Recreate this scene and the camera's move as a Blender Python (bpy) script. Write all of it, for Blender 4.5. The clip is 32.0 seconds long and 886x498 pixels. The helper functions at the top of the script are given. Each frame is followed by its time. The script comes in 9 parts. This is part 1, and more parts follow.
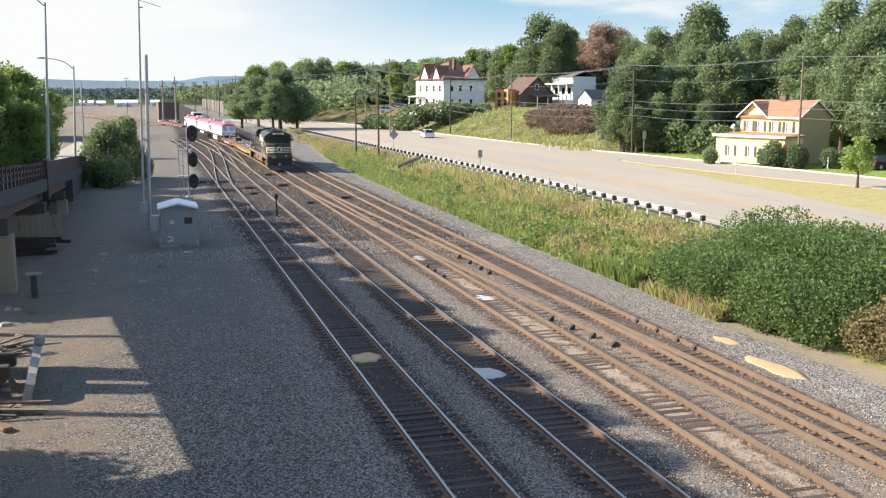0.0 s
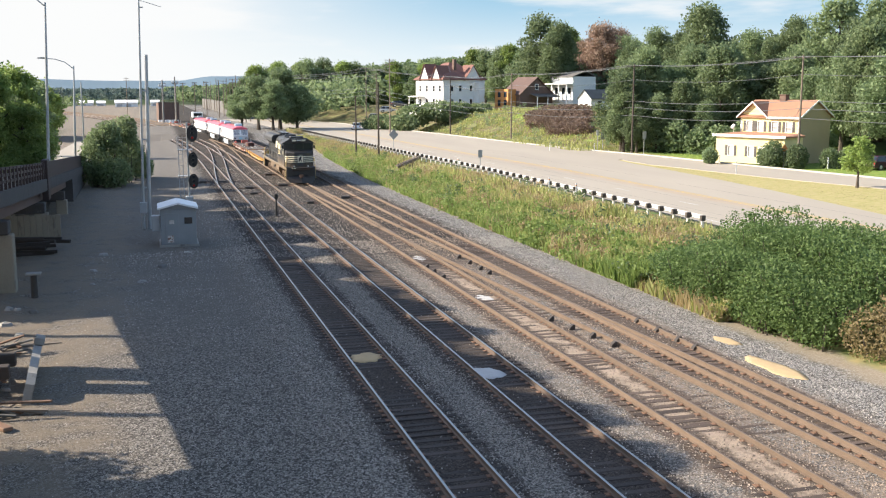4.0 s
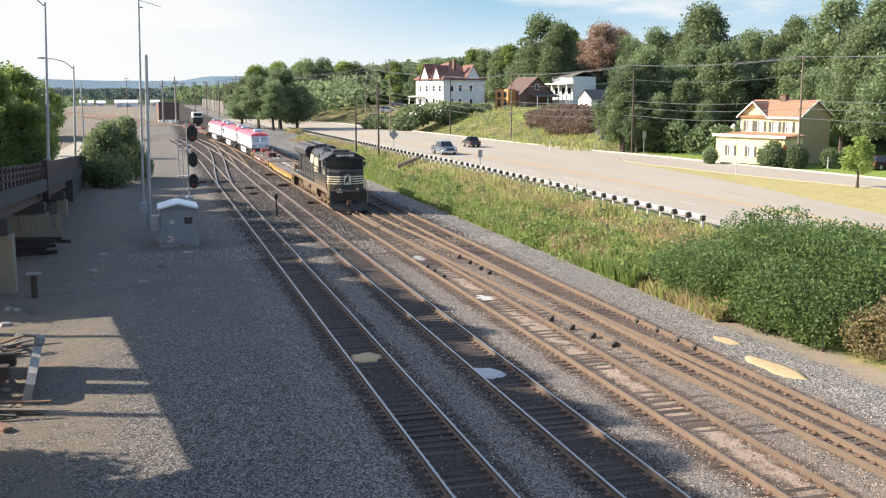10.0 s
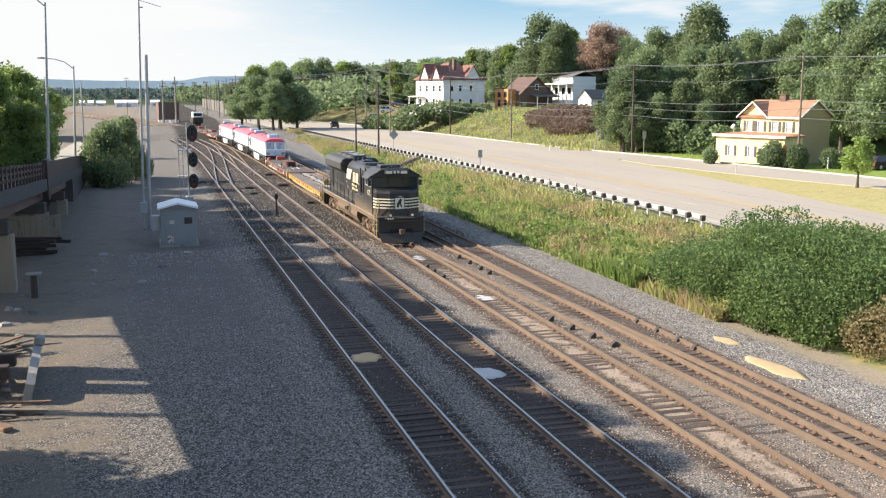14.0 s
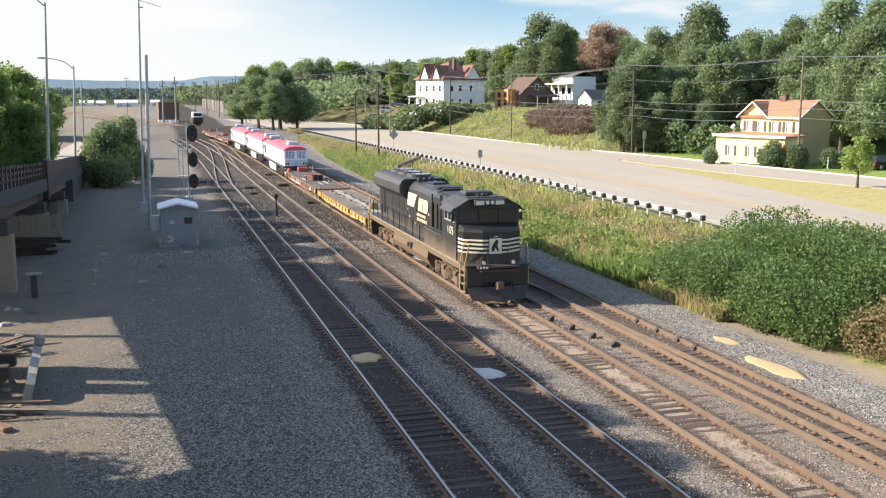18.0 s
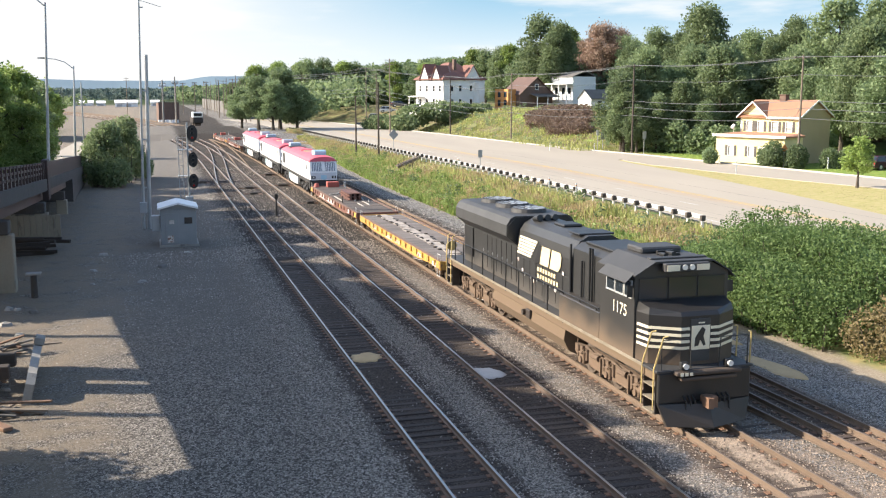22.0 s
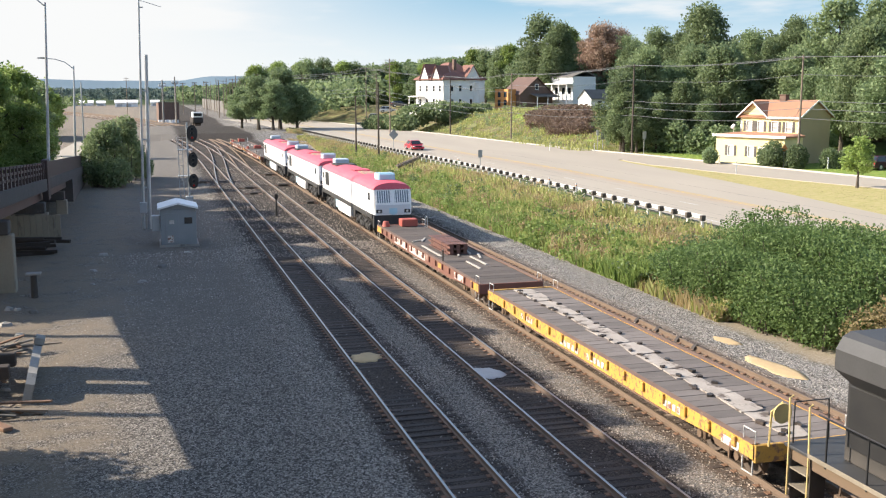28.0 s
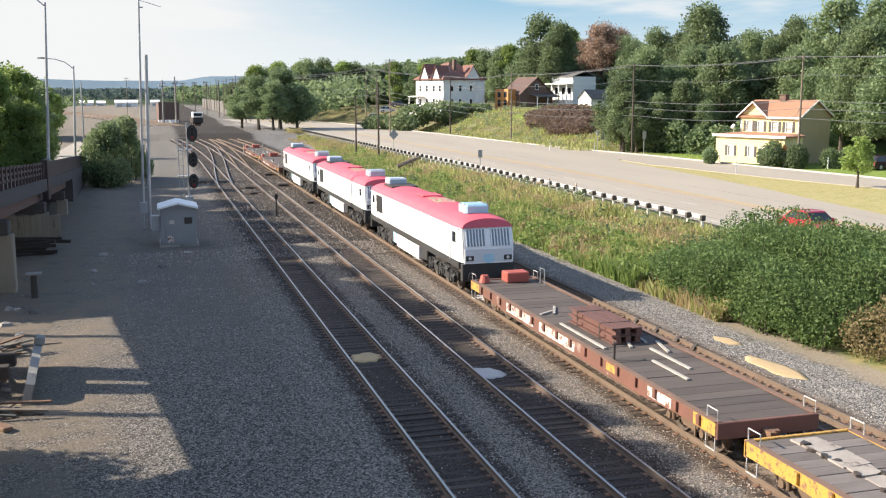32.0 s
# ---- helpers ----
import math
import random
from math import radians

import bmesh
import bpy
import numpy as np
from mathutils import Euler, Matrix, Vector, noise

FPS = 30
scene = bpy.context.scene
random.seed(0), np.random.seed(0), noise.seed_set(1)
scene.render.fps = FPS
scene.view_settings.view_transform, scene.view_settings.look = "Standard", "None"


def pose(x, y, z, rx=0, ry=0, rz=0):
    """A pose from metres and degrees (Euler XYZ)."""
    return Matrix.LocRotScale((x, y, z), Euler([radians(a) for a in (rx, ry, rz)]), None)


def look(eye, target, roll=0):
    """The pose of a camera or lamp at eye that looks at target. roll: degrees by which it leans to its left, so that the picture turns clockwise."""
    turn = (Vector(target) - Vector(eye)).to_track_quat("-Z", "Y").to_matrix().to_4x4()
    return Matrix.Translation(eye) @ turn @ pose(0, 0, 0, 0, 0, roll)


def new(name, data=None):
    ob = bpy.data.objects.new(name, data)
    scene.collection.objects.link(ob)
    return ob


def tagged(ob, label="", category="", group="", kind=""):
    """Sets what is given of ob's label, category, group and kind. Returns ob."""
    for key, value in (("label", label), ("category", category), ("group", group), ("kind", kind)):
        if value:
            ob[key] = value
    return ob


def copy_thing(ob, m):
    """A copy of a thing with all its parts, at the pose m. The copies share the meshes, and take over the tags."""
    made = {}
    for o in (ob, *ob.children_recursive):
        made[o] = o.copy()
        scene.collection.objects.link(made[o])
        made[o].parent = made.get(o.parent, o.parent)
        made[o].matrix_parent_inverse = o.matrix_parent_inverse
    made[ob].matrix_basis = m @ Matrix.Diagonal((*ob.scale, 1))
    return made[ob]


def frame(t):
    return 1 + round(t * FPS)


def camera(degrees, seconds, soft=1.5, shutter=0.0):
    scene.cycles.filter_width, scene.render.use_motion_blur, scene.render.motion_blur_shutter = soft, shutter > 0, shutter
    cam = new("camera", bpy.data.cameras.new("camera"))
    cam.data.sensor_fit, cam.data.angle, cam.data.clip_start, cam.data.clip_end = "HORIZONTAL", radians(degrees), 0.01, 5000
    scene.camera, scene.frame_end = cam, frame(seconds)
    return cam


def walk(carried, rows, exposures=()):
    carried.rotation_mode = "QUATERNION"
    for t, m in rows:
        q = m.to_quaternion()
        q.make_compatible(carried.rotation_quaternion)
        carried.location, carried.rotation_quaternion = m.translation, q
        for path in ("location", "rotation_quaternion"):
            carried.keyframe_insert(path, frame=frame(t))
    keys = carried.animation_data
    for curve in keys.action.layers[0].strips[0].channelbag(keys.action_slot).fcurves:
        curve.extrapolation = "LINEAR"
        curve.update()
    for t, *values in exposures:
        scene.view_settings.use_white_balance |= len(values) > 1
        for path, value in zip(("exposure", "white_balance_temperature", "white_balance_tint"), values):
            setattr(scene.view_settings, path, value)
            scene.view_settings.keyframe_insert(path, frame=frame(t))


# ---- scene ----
# Plan: X across the tracks (right +), Y along them away from the bridge, z = 0 at the rail tops.
cam = camera(47.55, 32.0, soft=1.15)
CAM = pose(0, 0, 9.66, 90 - 8.912, 0, -16.174)
walk(cam, [(0.0, CAM), (32.0, CAM)], exposures=[(0.0, 1.19), (14.0, 1.19), (20.0, 1.24), (23.0, 1.31), (25.2, 1.18), (28.5, 1.16), (32.0, 1.1)])

# ---- light ----
SUN_AZ, SUN_EL = radians(-71), radians(29.5)      # from the far left, low
world = bpy.data.worlds.new("sky")
scene.world = world
world.use_nodes = True
nt = world.node_tree
sky = nt.nodes.new("ShaderNodeTexSky")
sky.sky_type, sky.sun_disc = 'NISHITA', False
sky.sun_elevation, sky.sun_rotation = SUN_EL, SUN_AZ
sky.air_density, sky.dust_density, sky.ozone_density = 1.0, 1.2, 1.0
# low sky: pale blue to the right, white haze and thin cloud towards the sun; the clear sky model above it
def wnode(kind, **ins):
    q = nt.nodes.new(kind)
    for k, v in ins.items():
        q.inputs[k].default_value = v
    return q


def wrange(src, a, b, steps_type='SMOOTHSTEP'):
    q = wnode("ShaderNodeMapRange")
    q.interpolation_type = steps_type
    q.inputs["From Min"].default_value, q.inputs["From Max"].default_value = a, b
    nt.links.new(src, q.inputs["Value"])
    return q.outputs[0]


def wmix(f, a, b):
    q = wnode("ShaderNodeMix")
    q.data_type = 'RGBA'
    nt.links.new(f, q.inputs[0])
    for i, v in ((6, a), (7, b)):
        if isinstance(v, tuple):
            q.inputs[i].default_value = (*v, 1)
        else:
            nt.links.new(v, q.inputs[i])
    return q.outputs[2]


tc = wnode("ShaderNodeTexCoord")
sp = wnode("ShaderNodeSeparateXYZ")
nt.links.new(tc.outputs["Generated"], sp.inputs[0])
mp = wnode("ShaderNodeMapping")
mp.inputs["Scale"].default_value = (1.4, 1.4, 9.0)
nt.links.new(tc.outputs["Generated"], mp.inputs["Vector"])
nz = wnode("ShaderNodeTexNoise", Scale=2.4, Detail=6.0, Roughness=0.55)
nt.links.new(mp.outputs["Vector"], nz.inputs["Vector"])
low = wmix(wrange(sp.outputs[2], 0.015, 0.1), (2.6, 2.92, 3.06), (1.12, 1.95, 2.6))
low = wmix(wrange(nz.outputs["Fac"], 0.5, 0.68), low, (2.9, 2.98, 3.02))
low = wmix(wrange(sp.outputs[0], 0.36, -0.06), low, (3.05, 3.07, 3.07))
full = wmix(wrange(sp.outputs[2], 0.12, 0.32), low, sky.outputs["Color"])
nt.links.new(full, nt.nodes["Background"].inputs["Color"])
nt.nodes["Background"].inputs["Strength"].default_value = 0.14
sun = new("sun", bpy.data.lights.new("sun", 'SUN'))
sun.data.energy, sun.data.angle, sun.data.color = 4.8, radians(0.6), (1.0, 0.9, 0.76)
sun_dir = Vector((math.sin(SUN_AZ) * math.cos(SUN_EL), math.cos(SUN_AZ) * math.cos(SUN_EL), math.sin(SUN_EL)))
sun.matrix_world = look(sun_dir * 200, (0, 0, 0))


# ---- mesh building ----
class Build:
    """Collects vertices and faces of one mesh."""

    def __init__(self):
        self.v, self.f = [], []

    def add(self, vs, fs):
        n = len(self.v)
        self.v += [tuple(p) for p in vs]
        self.f += [tuple(i + n for i in q) for q in fs]
        return self

    def box(self, x0, x1, y0, y1, z0, z1, b=0.0):
        """A box with its edges chamfered by b."""
        if b <= 0:
            vs = [(x, y, z) for x in (x0, x1) for y in (y0, y1) for z in (z0, z1)]
            return self.add(vs, [(0, 1, 3, 2), (4, 6, 7, 5), (0, 4, 5, 1), (2, 3, 7, 6), (0, 2, 6, 4), (1, 5, 7, 3)])
        vs, ix = [], {}
        for i, x in enumerate((x0, x1)):
            for j, y in enumerate((y0, y1)):
                for k, z in enumerate((z0, z1)):
                    sx, sy, sz = (b, -b)[i], (b, -b)[j], (b, -b)[k]
                    ix[i, j, k] = len(vs)
                    vs += [(x, y + sy, z + sz), (x + sx, y, z + sz), (x + sx, y + sy, z)]
        fs = []
        for a in range(3):
            o1, o2 = (a + 1) % 3, (a + 2) % 3
            for s in (0, 1):
                q = []
                for (p, r) in ((0, 0), (1, 0), (1, 1), (0, 1)):
                    key = [0, 0, 0]
                    key[a], key[o1], key[o2] = s, p, r
                    q.append(ix[tuple(key)] + a)
                fs.append(q if s else q[::-1])
            for p in (0, 1):
                for r in (0, 1):
                    k0, k1 = [0, 0, 0], [0, 0, 0]
                    k0[a], k1[a] = 0, 1
                    k0[o1] = k1[o1] = p
                    k0[o2] = k1[o2] = r
                    q = [ix[tuple(k0)] + o1, ix[tuple(k1)] + o1, ix[tuple(k1)] + o2, ix[tuple(k0)] + o2]
                    fs.append(q if p != r else q[::-1])
        for (i, j, k), n in ix.items():
            q = [n, n + 1, n + 2]
            fs.append(q if (i + j + k) % 2 else q[::-1])
        return self.add(vs, fs)

    def cyl(self, p0, p1, r0, r1=None, n=10, caps=True):
        p0, p1 = Vector(p0), Vector(p1)
        r1 = r0 if r1 is None else r1
        d = (p1 - p0).normalized()
        u = d.orthogonal().normalized()
        w = d.cross(u)
        vs = []
        for p, r in ((p0, r0), (p1, r1)):
            for i in range(n):
                a = 2 * math.pi * i / n
                vs.append(p + u * (r * math.cos(a)) + w * (r * math.sin(a)))
        fs = [(i, (i + 1) % n, n + (i + 1) % n, n + i) for i in range(n)]
        if caps:
            fs += [tuple(range(n - 1, -1, -1)), tuple(range(n, 2 * n))]
        return self.add(vs, fs)

    def tube(self, pts, r, n=6):
        pts = [Vector(p) for p in pts]
        rings = []
        for i, p in enumerate(pts):
            d = (pts[min(i + 1, len(pts) - 1)] - pts[max(i - 1, 0)]).normalized()
            u = d.cross(Vector((0.31, 0.17, 0.94))).normalized()
            w = d.cross(u)
            rings.append([p + u * (r * math.cos(6.2832 * k / n)) + w * (r * math.sin(6.2832 * k / n)) for k in range(n)])
        return self.loft(rings)

    def prism(self, pts, axis, lo, hi):
        """A flat outline drawn out along an axis. pts are (x, z) for 'y', (y, z) for 'x', (x, y) for 'z'; counter-clockwise or not."""
        def at(p, h):
            return {"x": (h, p[0], p[1]), "y": (p[0], h, p[1]), "z": (p[0], p[1], h)}[axis]
        n = len(pts)
        vs = [at(p, lo) for p in pts] + [at(p, hi) for p in pts]
        fs = [(i, (i + 1) % n, n + (i + 1) % n, n + i) for i in range(n)]
        fs += [tuple(range(n - 1, -1, -1)), tuple(range(n, 2 * n))]
        return self.add(vs, fs)

    def loft(self, rings, close=True, caps=True):
        n = len(rings[0])
        vs = [p for r in rings for p in r]
        fs = []
        for k in range(len(rings) - 1):
            for i in range(n if close else n - 1):
                j = (i + 1) % n
                fs.append((k * n + i, k * n + j, (k + 1) * n + j, (k + 1) * n + i))
        if caps and close:
            fs += [tuple(range(n - 1, -1, -1)), tuple(range((len(rings) - 1) * n, len(rings) * n))]
        return self.add(vs, fs)

    def move(self, m):
        self.v = [tuple(m @ Vector(p)) for p in self.v]
        return self

    def mesh(self, name, material, smooth=False, weld=False):
        me = bpy.data.meshes.new(name)
        me.from_pydata(self.v, [], self.f)
        bm = bmesh.new()
        bm.from_mesh(me)
        if weld:
            bmesh.ops.remove_doubles(bm, verts=bm.verts, dist=0.0005)
        bmesh.ops.recalc_face_normals(bm, faces=bm.faces)
        bm.to_mesh(me)
        bm.free()
        for m in (material if isinstance(material, (list, tuple)) else [material]):
            me.materials.append(m)
        if smooth:
            me.polygons.foreach_set("use_smooth", [True] * len(me.polygons))
        return me


def part(name, b, material, parent=None, label="", smooth=False, at=None, weld=False):
    """One mesh object from a Build, or from a ready mesh, under a thing or a part."""
    ob = new(name, b.mesh(name, material, smooth, weld) if isinstance(b, Build) else b)
    if parent is not None:
        ob.parent = parent
    if at is not None:
        ob.matrix_basis = at
    if label:
        tagged(ob, label)
    return ob


def thing(name, m, label, category, group="", kind=""):
    ob = new(name)
    ob.empty_display_size = 0.3
    ob.matrix_basis = m
    return tagged(ob, label, category, group, kind)


# ---- materials ----
def material(name, c1, c2=None, rough=0.7, metal=0.0, scale=1.5, fine=25.0, bump=0.15, bump_size=0.02, spread=0.5,
             c3=None, c3_amount=0.3, c3_scale=3.0, vary=0.0, stretch=(1, 1, 1), spec=0.5, fine_amount=0.35):
    """Two-scale noise between two colours, a third colour in worn patches, fine relief, and variation from piece to piece."""
    m = bpy.data.materials.new(name)
    m.use_nodes = True
    t = m.node_tree
    n, l = t.nodes, t.links
    bs = n["Principled BSDF"]
    bs.inputs["Roughness"].default_value, bs.inputs["Metallic"].default_value = rough, metal
    bs.inputs["Specular IOR Level"].default_value = spec
    c2 = c2 or tuple(v * 0.75 for v in c1)
    co = n.new("ShaderNodeTexCoord")
    mp = n.new("ShaderNodeMapping")
    mp.inputs["Scale"].default_value = stretch
    l.new(co.outputs["Object"], mp.inputs["Vector"])
    big, small = n.new("ShaderNodeTexNoise"), n.new("ShaderNodeTexNoise")
    big.inputs["Scale"].default_value, big.inputs["Detail"].default_value = scale, 5.0
    small.inputs["Scale"].default_value, small.inputs["Detail"].default_value = fine, 4.0
    for q in (big, small):
        l.new(mp.outputs["Vector"], q.inputs["Vector"])
    mr = n.new("ShaderNodeMapRange")
    mr.inputs["From Min"].default_value, mr.inputs["From Max"].default_value = 0.5 - spread / 2, 0.5 + spread / 2
    mth = n.new("ShaderNodeMix")
    mth.inputs[0].default_value = fine_amount
    l.new(big.outputs["Fac"], mth.inputs[2])
    l.new(small.outputs["Fac"], mth.inputs[3])
    l.new(mth.outputs[0], mr.inputs["Value"])
    mx = n.new("ShaderNodeMix")
    mx.data_type = 'RGBA'
    mx.inputs[6].default_value, mx.inputs[7].default_value = (*c1, 1), (*c2, 1)
    l.new(mr.outputs[0], mx.inputs[0])
    out = mx.outputs[2]
    if c3:
        wn = n.new("ShaderNodeTexNoise")
        wn.inputs["Scale"].default_value, wn.inputs["Detail"].default_value, wn.inputs["Roughness"].default_value = c3_scale, 8.0, 0.65
        l.new(mp.outputs["Vector"], wn.inputs["Vector"])
        wr = n.new("ShaderNodeMapRange")
        lo = 0.72 - 0.42 * c3_amount
        wr.inputs["From Min"].default_value, wr.inputs["From Max"].default_value = lo, lo + 0.09
        l.new(wn.outputs["Fac"], wr.inputs["Value"])
        m3 = n.new("ShaderNodeMix")
        m3.data_type = 'RGBA'
        m3.inputs[7].default_value = (*c3, 1)
        l.new(wr.outputs[0], m3.inputs[0])
        l.new(out, m3.inputs[6])
        out = m3.outputs[2]
    if vary:
        oi = n.new("ShaderNodeObjectInfo")
        vr = n.new("ShaderNodeMapRange")
        vr.inputs["To Min"].default_value, vr.inputs["To Max"].default_value = 1 - vary, 1 + vary
        l.new(oi.outputs["Random"], vr.inputs["Value"])
        hs = n.new("ShaderNodeHueSaturation")
        l.new(vr.outputs[0], hs.inputs["Value"])
        l.new(out, hs.inputs["Color"])
        out = hs.outputs["Color"]
    l.new(out, bs.inputs["Base Color"])
    if bump:
        bp = n.new("ShaderNodeBump")
        bp.inputs["Strength"].default_value, bp.inputs["Distance"].default_value = bump, bump_size
        l.new(small.outputs["Fac"], bp.inputs["Height"])
        l.new(bp.outputs["Normal"], bs.inputs["Normal"])
    return m


def leaf_material(name, c1, c2, c3=None, scale=0.35, rough=0.55):
    """Foliage: colour from leaf to leaf and from bough to bough, with some light through the leaf."""
    m = bpy.data.materials.new(name)
    m.use_nodes = True
    n, l = m.node_tree.nodes, m.node_tree.links
    bs = n["Principled BSDF"]
    bs.inputs["Roughness"].default_value = rough
    bs.inputs["Specular IOR Level"].default_value = 0.25
    geo, co = n.new("ShaderNodeNewGeometry"), n.new("ShaderNodeTexCoord")
    oi = n.new("ShaderNodeObjectInfo")
    nz = n.new("ShaderNodeTexNoise")
    nz.inputs["Scale"].default_value, nz.inputs["Detail"].default_value = scale, 3.0
    l.new(co.outputs["Object"], nz.inputs["Vector"])
    av = n.new("ShaderNodeMath")
    av.operation = 'MULTIPLY_ADD'
    av.inputs[1].default_value, av.inputs[2].default_value = 0.4, 0.0
    l.new(geo.outputs["Random Per Island"], av.inputs[0])
    ad = n.new("ShaderNodeMath")
    ad.operation = 'MULTIPLY_ADD'
    ad.inputs[1].default_value = 0.65
    l.new(nz.outputs["Fac"], ad.inputs[0])
    l.new(av.outputs[0], ad.inputs[2])
    rp = n.new("ShaderNodeValToRGB")
    e = rp.color_ramp.elements
    e[0].position, e[1].position = 0.15, 0.8
    e[0].color, e[1].color = (*c1, 1), (*c2, 1)
    if c3:
        x = rp.color_ramp.elements.new(0.95)
        x.color = (*c3, 1)
    l.new(ad.outputs[0], rp.inputs["Fac"])
    hs = n.new("ShaderNodeHueSaturation")
    vr = n.new("ShaderNodeMapRange")
    vr.inputs["To Min"].default_value, vr.inputs["To Max"].default_value = 0.75, 1.25
    l.new(oi.outputs["Random"], vr.inputs["Value"])
    l.new(vr.outputs[0], hs.inputs["Value"])
    l.new(rp.outputs["Color"], hs.inputs["Color"])
    l.new(hs.outputs["Color"], bs.inputs["Base Color"])
    tr = n.new("ShaderNodeBsdfTranslucent")
    l.new(hs.outputs["Color"], tr.inputs["Color"])
    ms = n.new("ShaderNodeMixShader")
    ms.inputs[0].default_value = 0.5
    l.new(bs.outputs[0], ms.inputs[1])
    l.new(tr.outputs[0], ms.inputs[2])
    l.new(ms.outputs[0], n["Material Output"].inputs["Surface"])
    return m


def glass(name, tint=(0.02, 0.025, 0.03), rough=0.06):
    m = bpy.data.materials.new(name)
    m.use_nodes = True
    bs = m.node_tree.nodes["Principled BSDF"]
    bs.inputs["Base Color"].default_value = (*tint, 1)
    bs.inputs["Roughness"].default_value = rough
    bs.inputs["Specular IOR Level"].default_value = 0.45
    return m


M_RAIL = material("rusty_rail", (0.1, 0.07, 0.052), (0.15, 0.105, 0.078), rough=0.75, scale=2, fine=60, vary=0.1)
M_RAIL_TAN = material("dusty_rust_brown_rail", (0.105, 0.073, 0.05), (0.16, 0.112, 0.078), rough=0.9, scale=2, fine=60, vary=0.1)
M_RAILTOP = material("polished_rail_head", (0.42, 0.4, 0.38), (0.32, 0.3, 0.28), rough=0.32, metal=0.9, scale=3, fine=90, bump=0.03)
M_RAILTOP_RUST = material("rusty_rail_head", (0.12, 0.086, 0.062), (0.18, 0.132, 0.098), rough=0.7, metal=0.1, scale=3, fine=90)
M_TIE = material("creosoted_tie", (0.03, 0.022, 0.018), (0.062, 0.046, 0.037), rough=0.9, scale=3, fine=30, bump=0.4, vary=0.35, stretch=(0.4, 3, 3))
M_TIE_RUST = material("rust_stained_tie", (0.045, 0.03, 0.022), (0.09, 0.063, 0.047), rough=0.9, scale=3, fine=30, bump=0.4, vary=0.4, stretch=(0.4, 3, 3))
M_PLATE = material("rusty_plate", (0.13, 0.07, 0.043), (0.22, 0.125, 0.075), rough=0.8, scale=6, fine=60)
M_CONC = material("weathered_concrete", (0.33, 0.31, 0.28), (0.22, 0.2, 0.18), rough=0.9, scale=0.9, fine=18, c3=(0.12, 0.1, 0.09), c3_amount=0.3, c3_scale=1.2, bump=0.3)
M_CONC_TAN = material("tan_weathered_concrete", (0.31, 0.26, 0.195), (0.21, 0.17, 0.125), rough=0.9, scale=0.9, fine=18, c3=(0.12, 0.095, 0.075), c3_amount=0.3, c3_scale=1.2, bump=0.3, stretch=(1, 1, 0.4))
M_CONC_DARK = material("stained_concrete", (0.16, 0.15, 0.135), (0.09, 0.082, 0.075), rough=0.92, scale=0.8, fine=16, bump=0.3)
M_STEEL = material("galvanised_steel", (0.42, 0.43, 0.44), (0.33, 0.34, 0.35), rough=0.5, metal=0.5, scale=2, fine=30, bump=0.05)
M_WOODPOLE = material("weathered_wood_pole", (0.13, 0.1, 0.075), (0.2, 0.16, 0.125), rough=0.9, scale=1, fine=25, stretch=(4, 4, 0.4), vary=0.25)
M_DARKPOLE = material("dark_wood_pole", (0.05, 0.038, 0.03), (0.09, 0.07, 0.055), rough=0.9, scale=1, fine=25, stretch=(4, 4, 0.4))
M_BLACK = material("black_paint", (0.012, 0.012, 0.013), (0.022, 0.021, 0.02), rough=0.5, scale=2, fine=30, bump=0.04)
M_RAMP_CONC = material("sooty_concrete", (0.09, 0.078, 0.072), (0.05, 0.044, 0.041), rough=0.92, scale=0.8, fine=16, bump=0.3, c3=(0.17, 0.15, 0.13), c3_amount=0.2)
M_WIRE = material("weathered_wire", (0.15, 0.155, 0.16), rough=0.6, bump=0)
M_GLASS = glass("dark_window_glass")


# ---- ground ----
def smooth(a, b, v):
    t = min(1.0, max(0.0, (v - a) / (b - a)))
    return t * t * (3 - 2 * t)


def lerp_table(table, y):
    if y <= table[0][0]:
        return table[0][1]
    for (y0, x0), (y1, x1) in zip(table, table[1:]):
        if y <= y1:
            return x0 + (x1 - x0) * (y - y0) / (y1 - y0)
    return table[-1][1]


def bend(y):
    """How far the tracks swing to the left, far off."""
    d = max(0.0, y - 135.0)
    return -d * d / 2600.0 if d < 400 else -61.5 - (d - 400) * 0.308


def grass_edge(y):
    return 23.0 + 0.0005 * max(0.0, min(y, 260) - 85.0) ** 2


ROAD_L = [(-200, 36.4), (110, 36.2), (135, 35.0), (180, 33.9), (225, 32.6), (300, 27), (420, 10), (700, -60)]
KERB = [(-200, 84), (40, 76), (88, 71.5), (103, 69.3), (128, 66.4), (145, 63), (165, 61.2), (197, 59), (230, 56), (270, 52), (330, 46), (420, 26), (700, -44)]
MAIN_R = [(-200, 49.6), (40, 49.8), (60, 50.9), (80, 54.1), (101, 56.6), (113, 57.4), (126, 59.5)]
SIDE_L = [(-200, 78), (40, 71.5), (60, 68.2), (78, 64.7), (91, 61.6), (106, 59.6), (113, 58.4), (126, 60.0)]


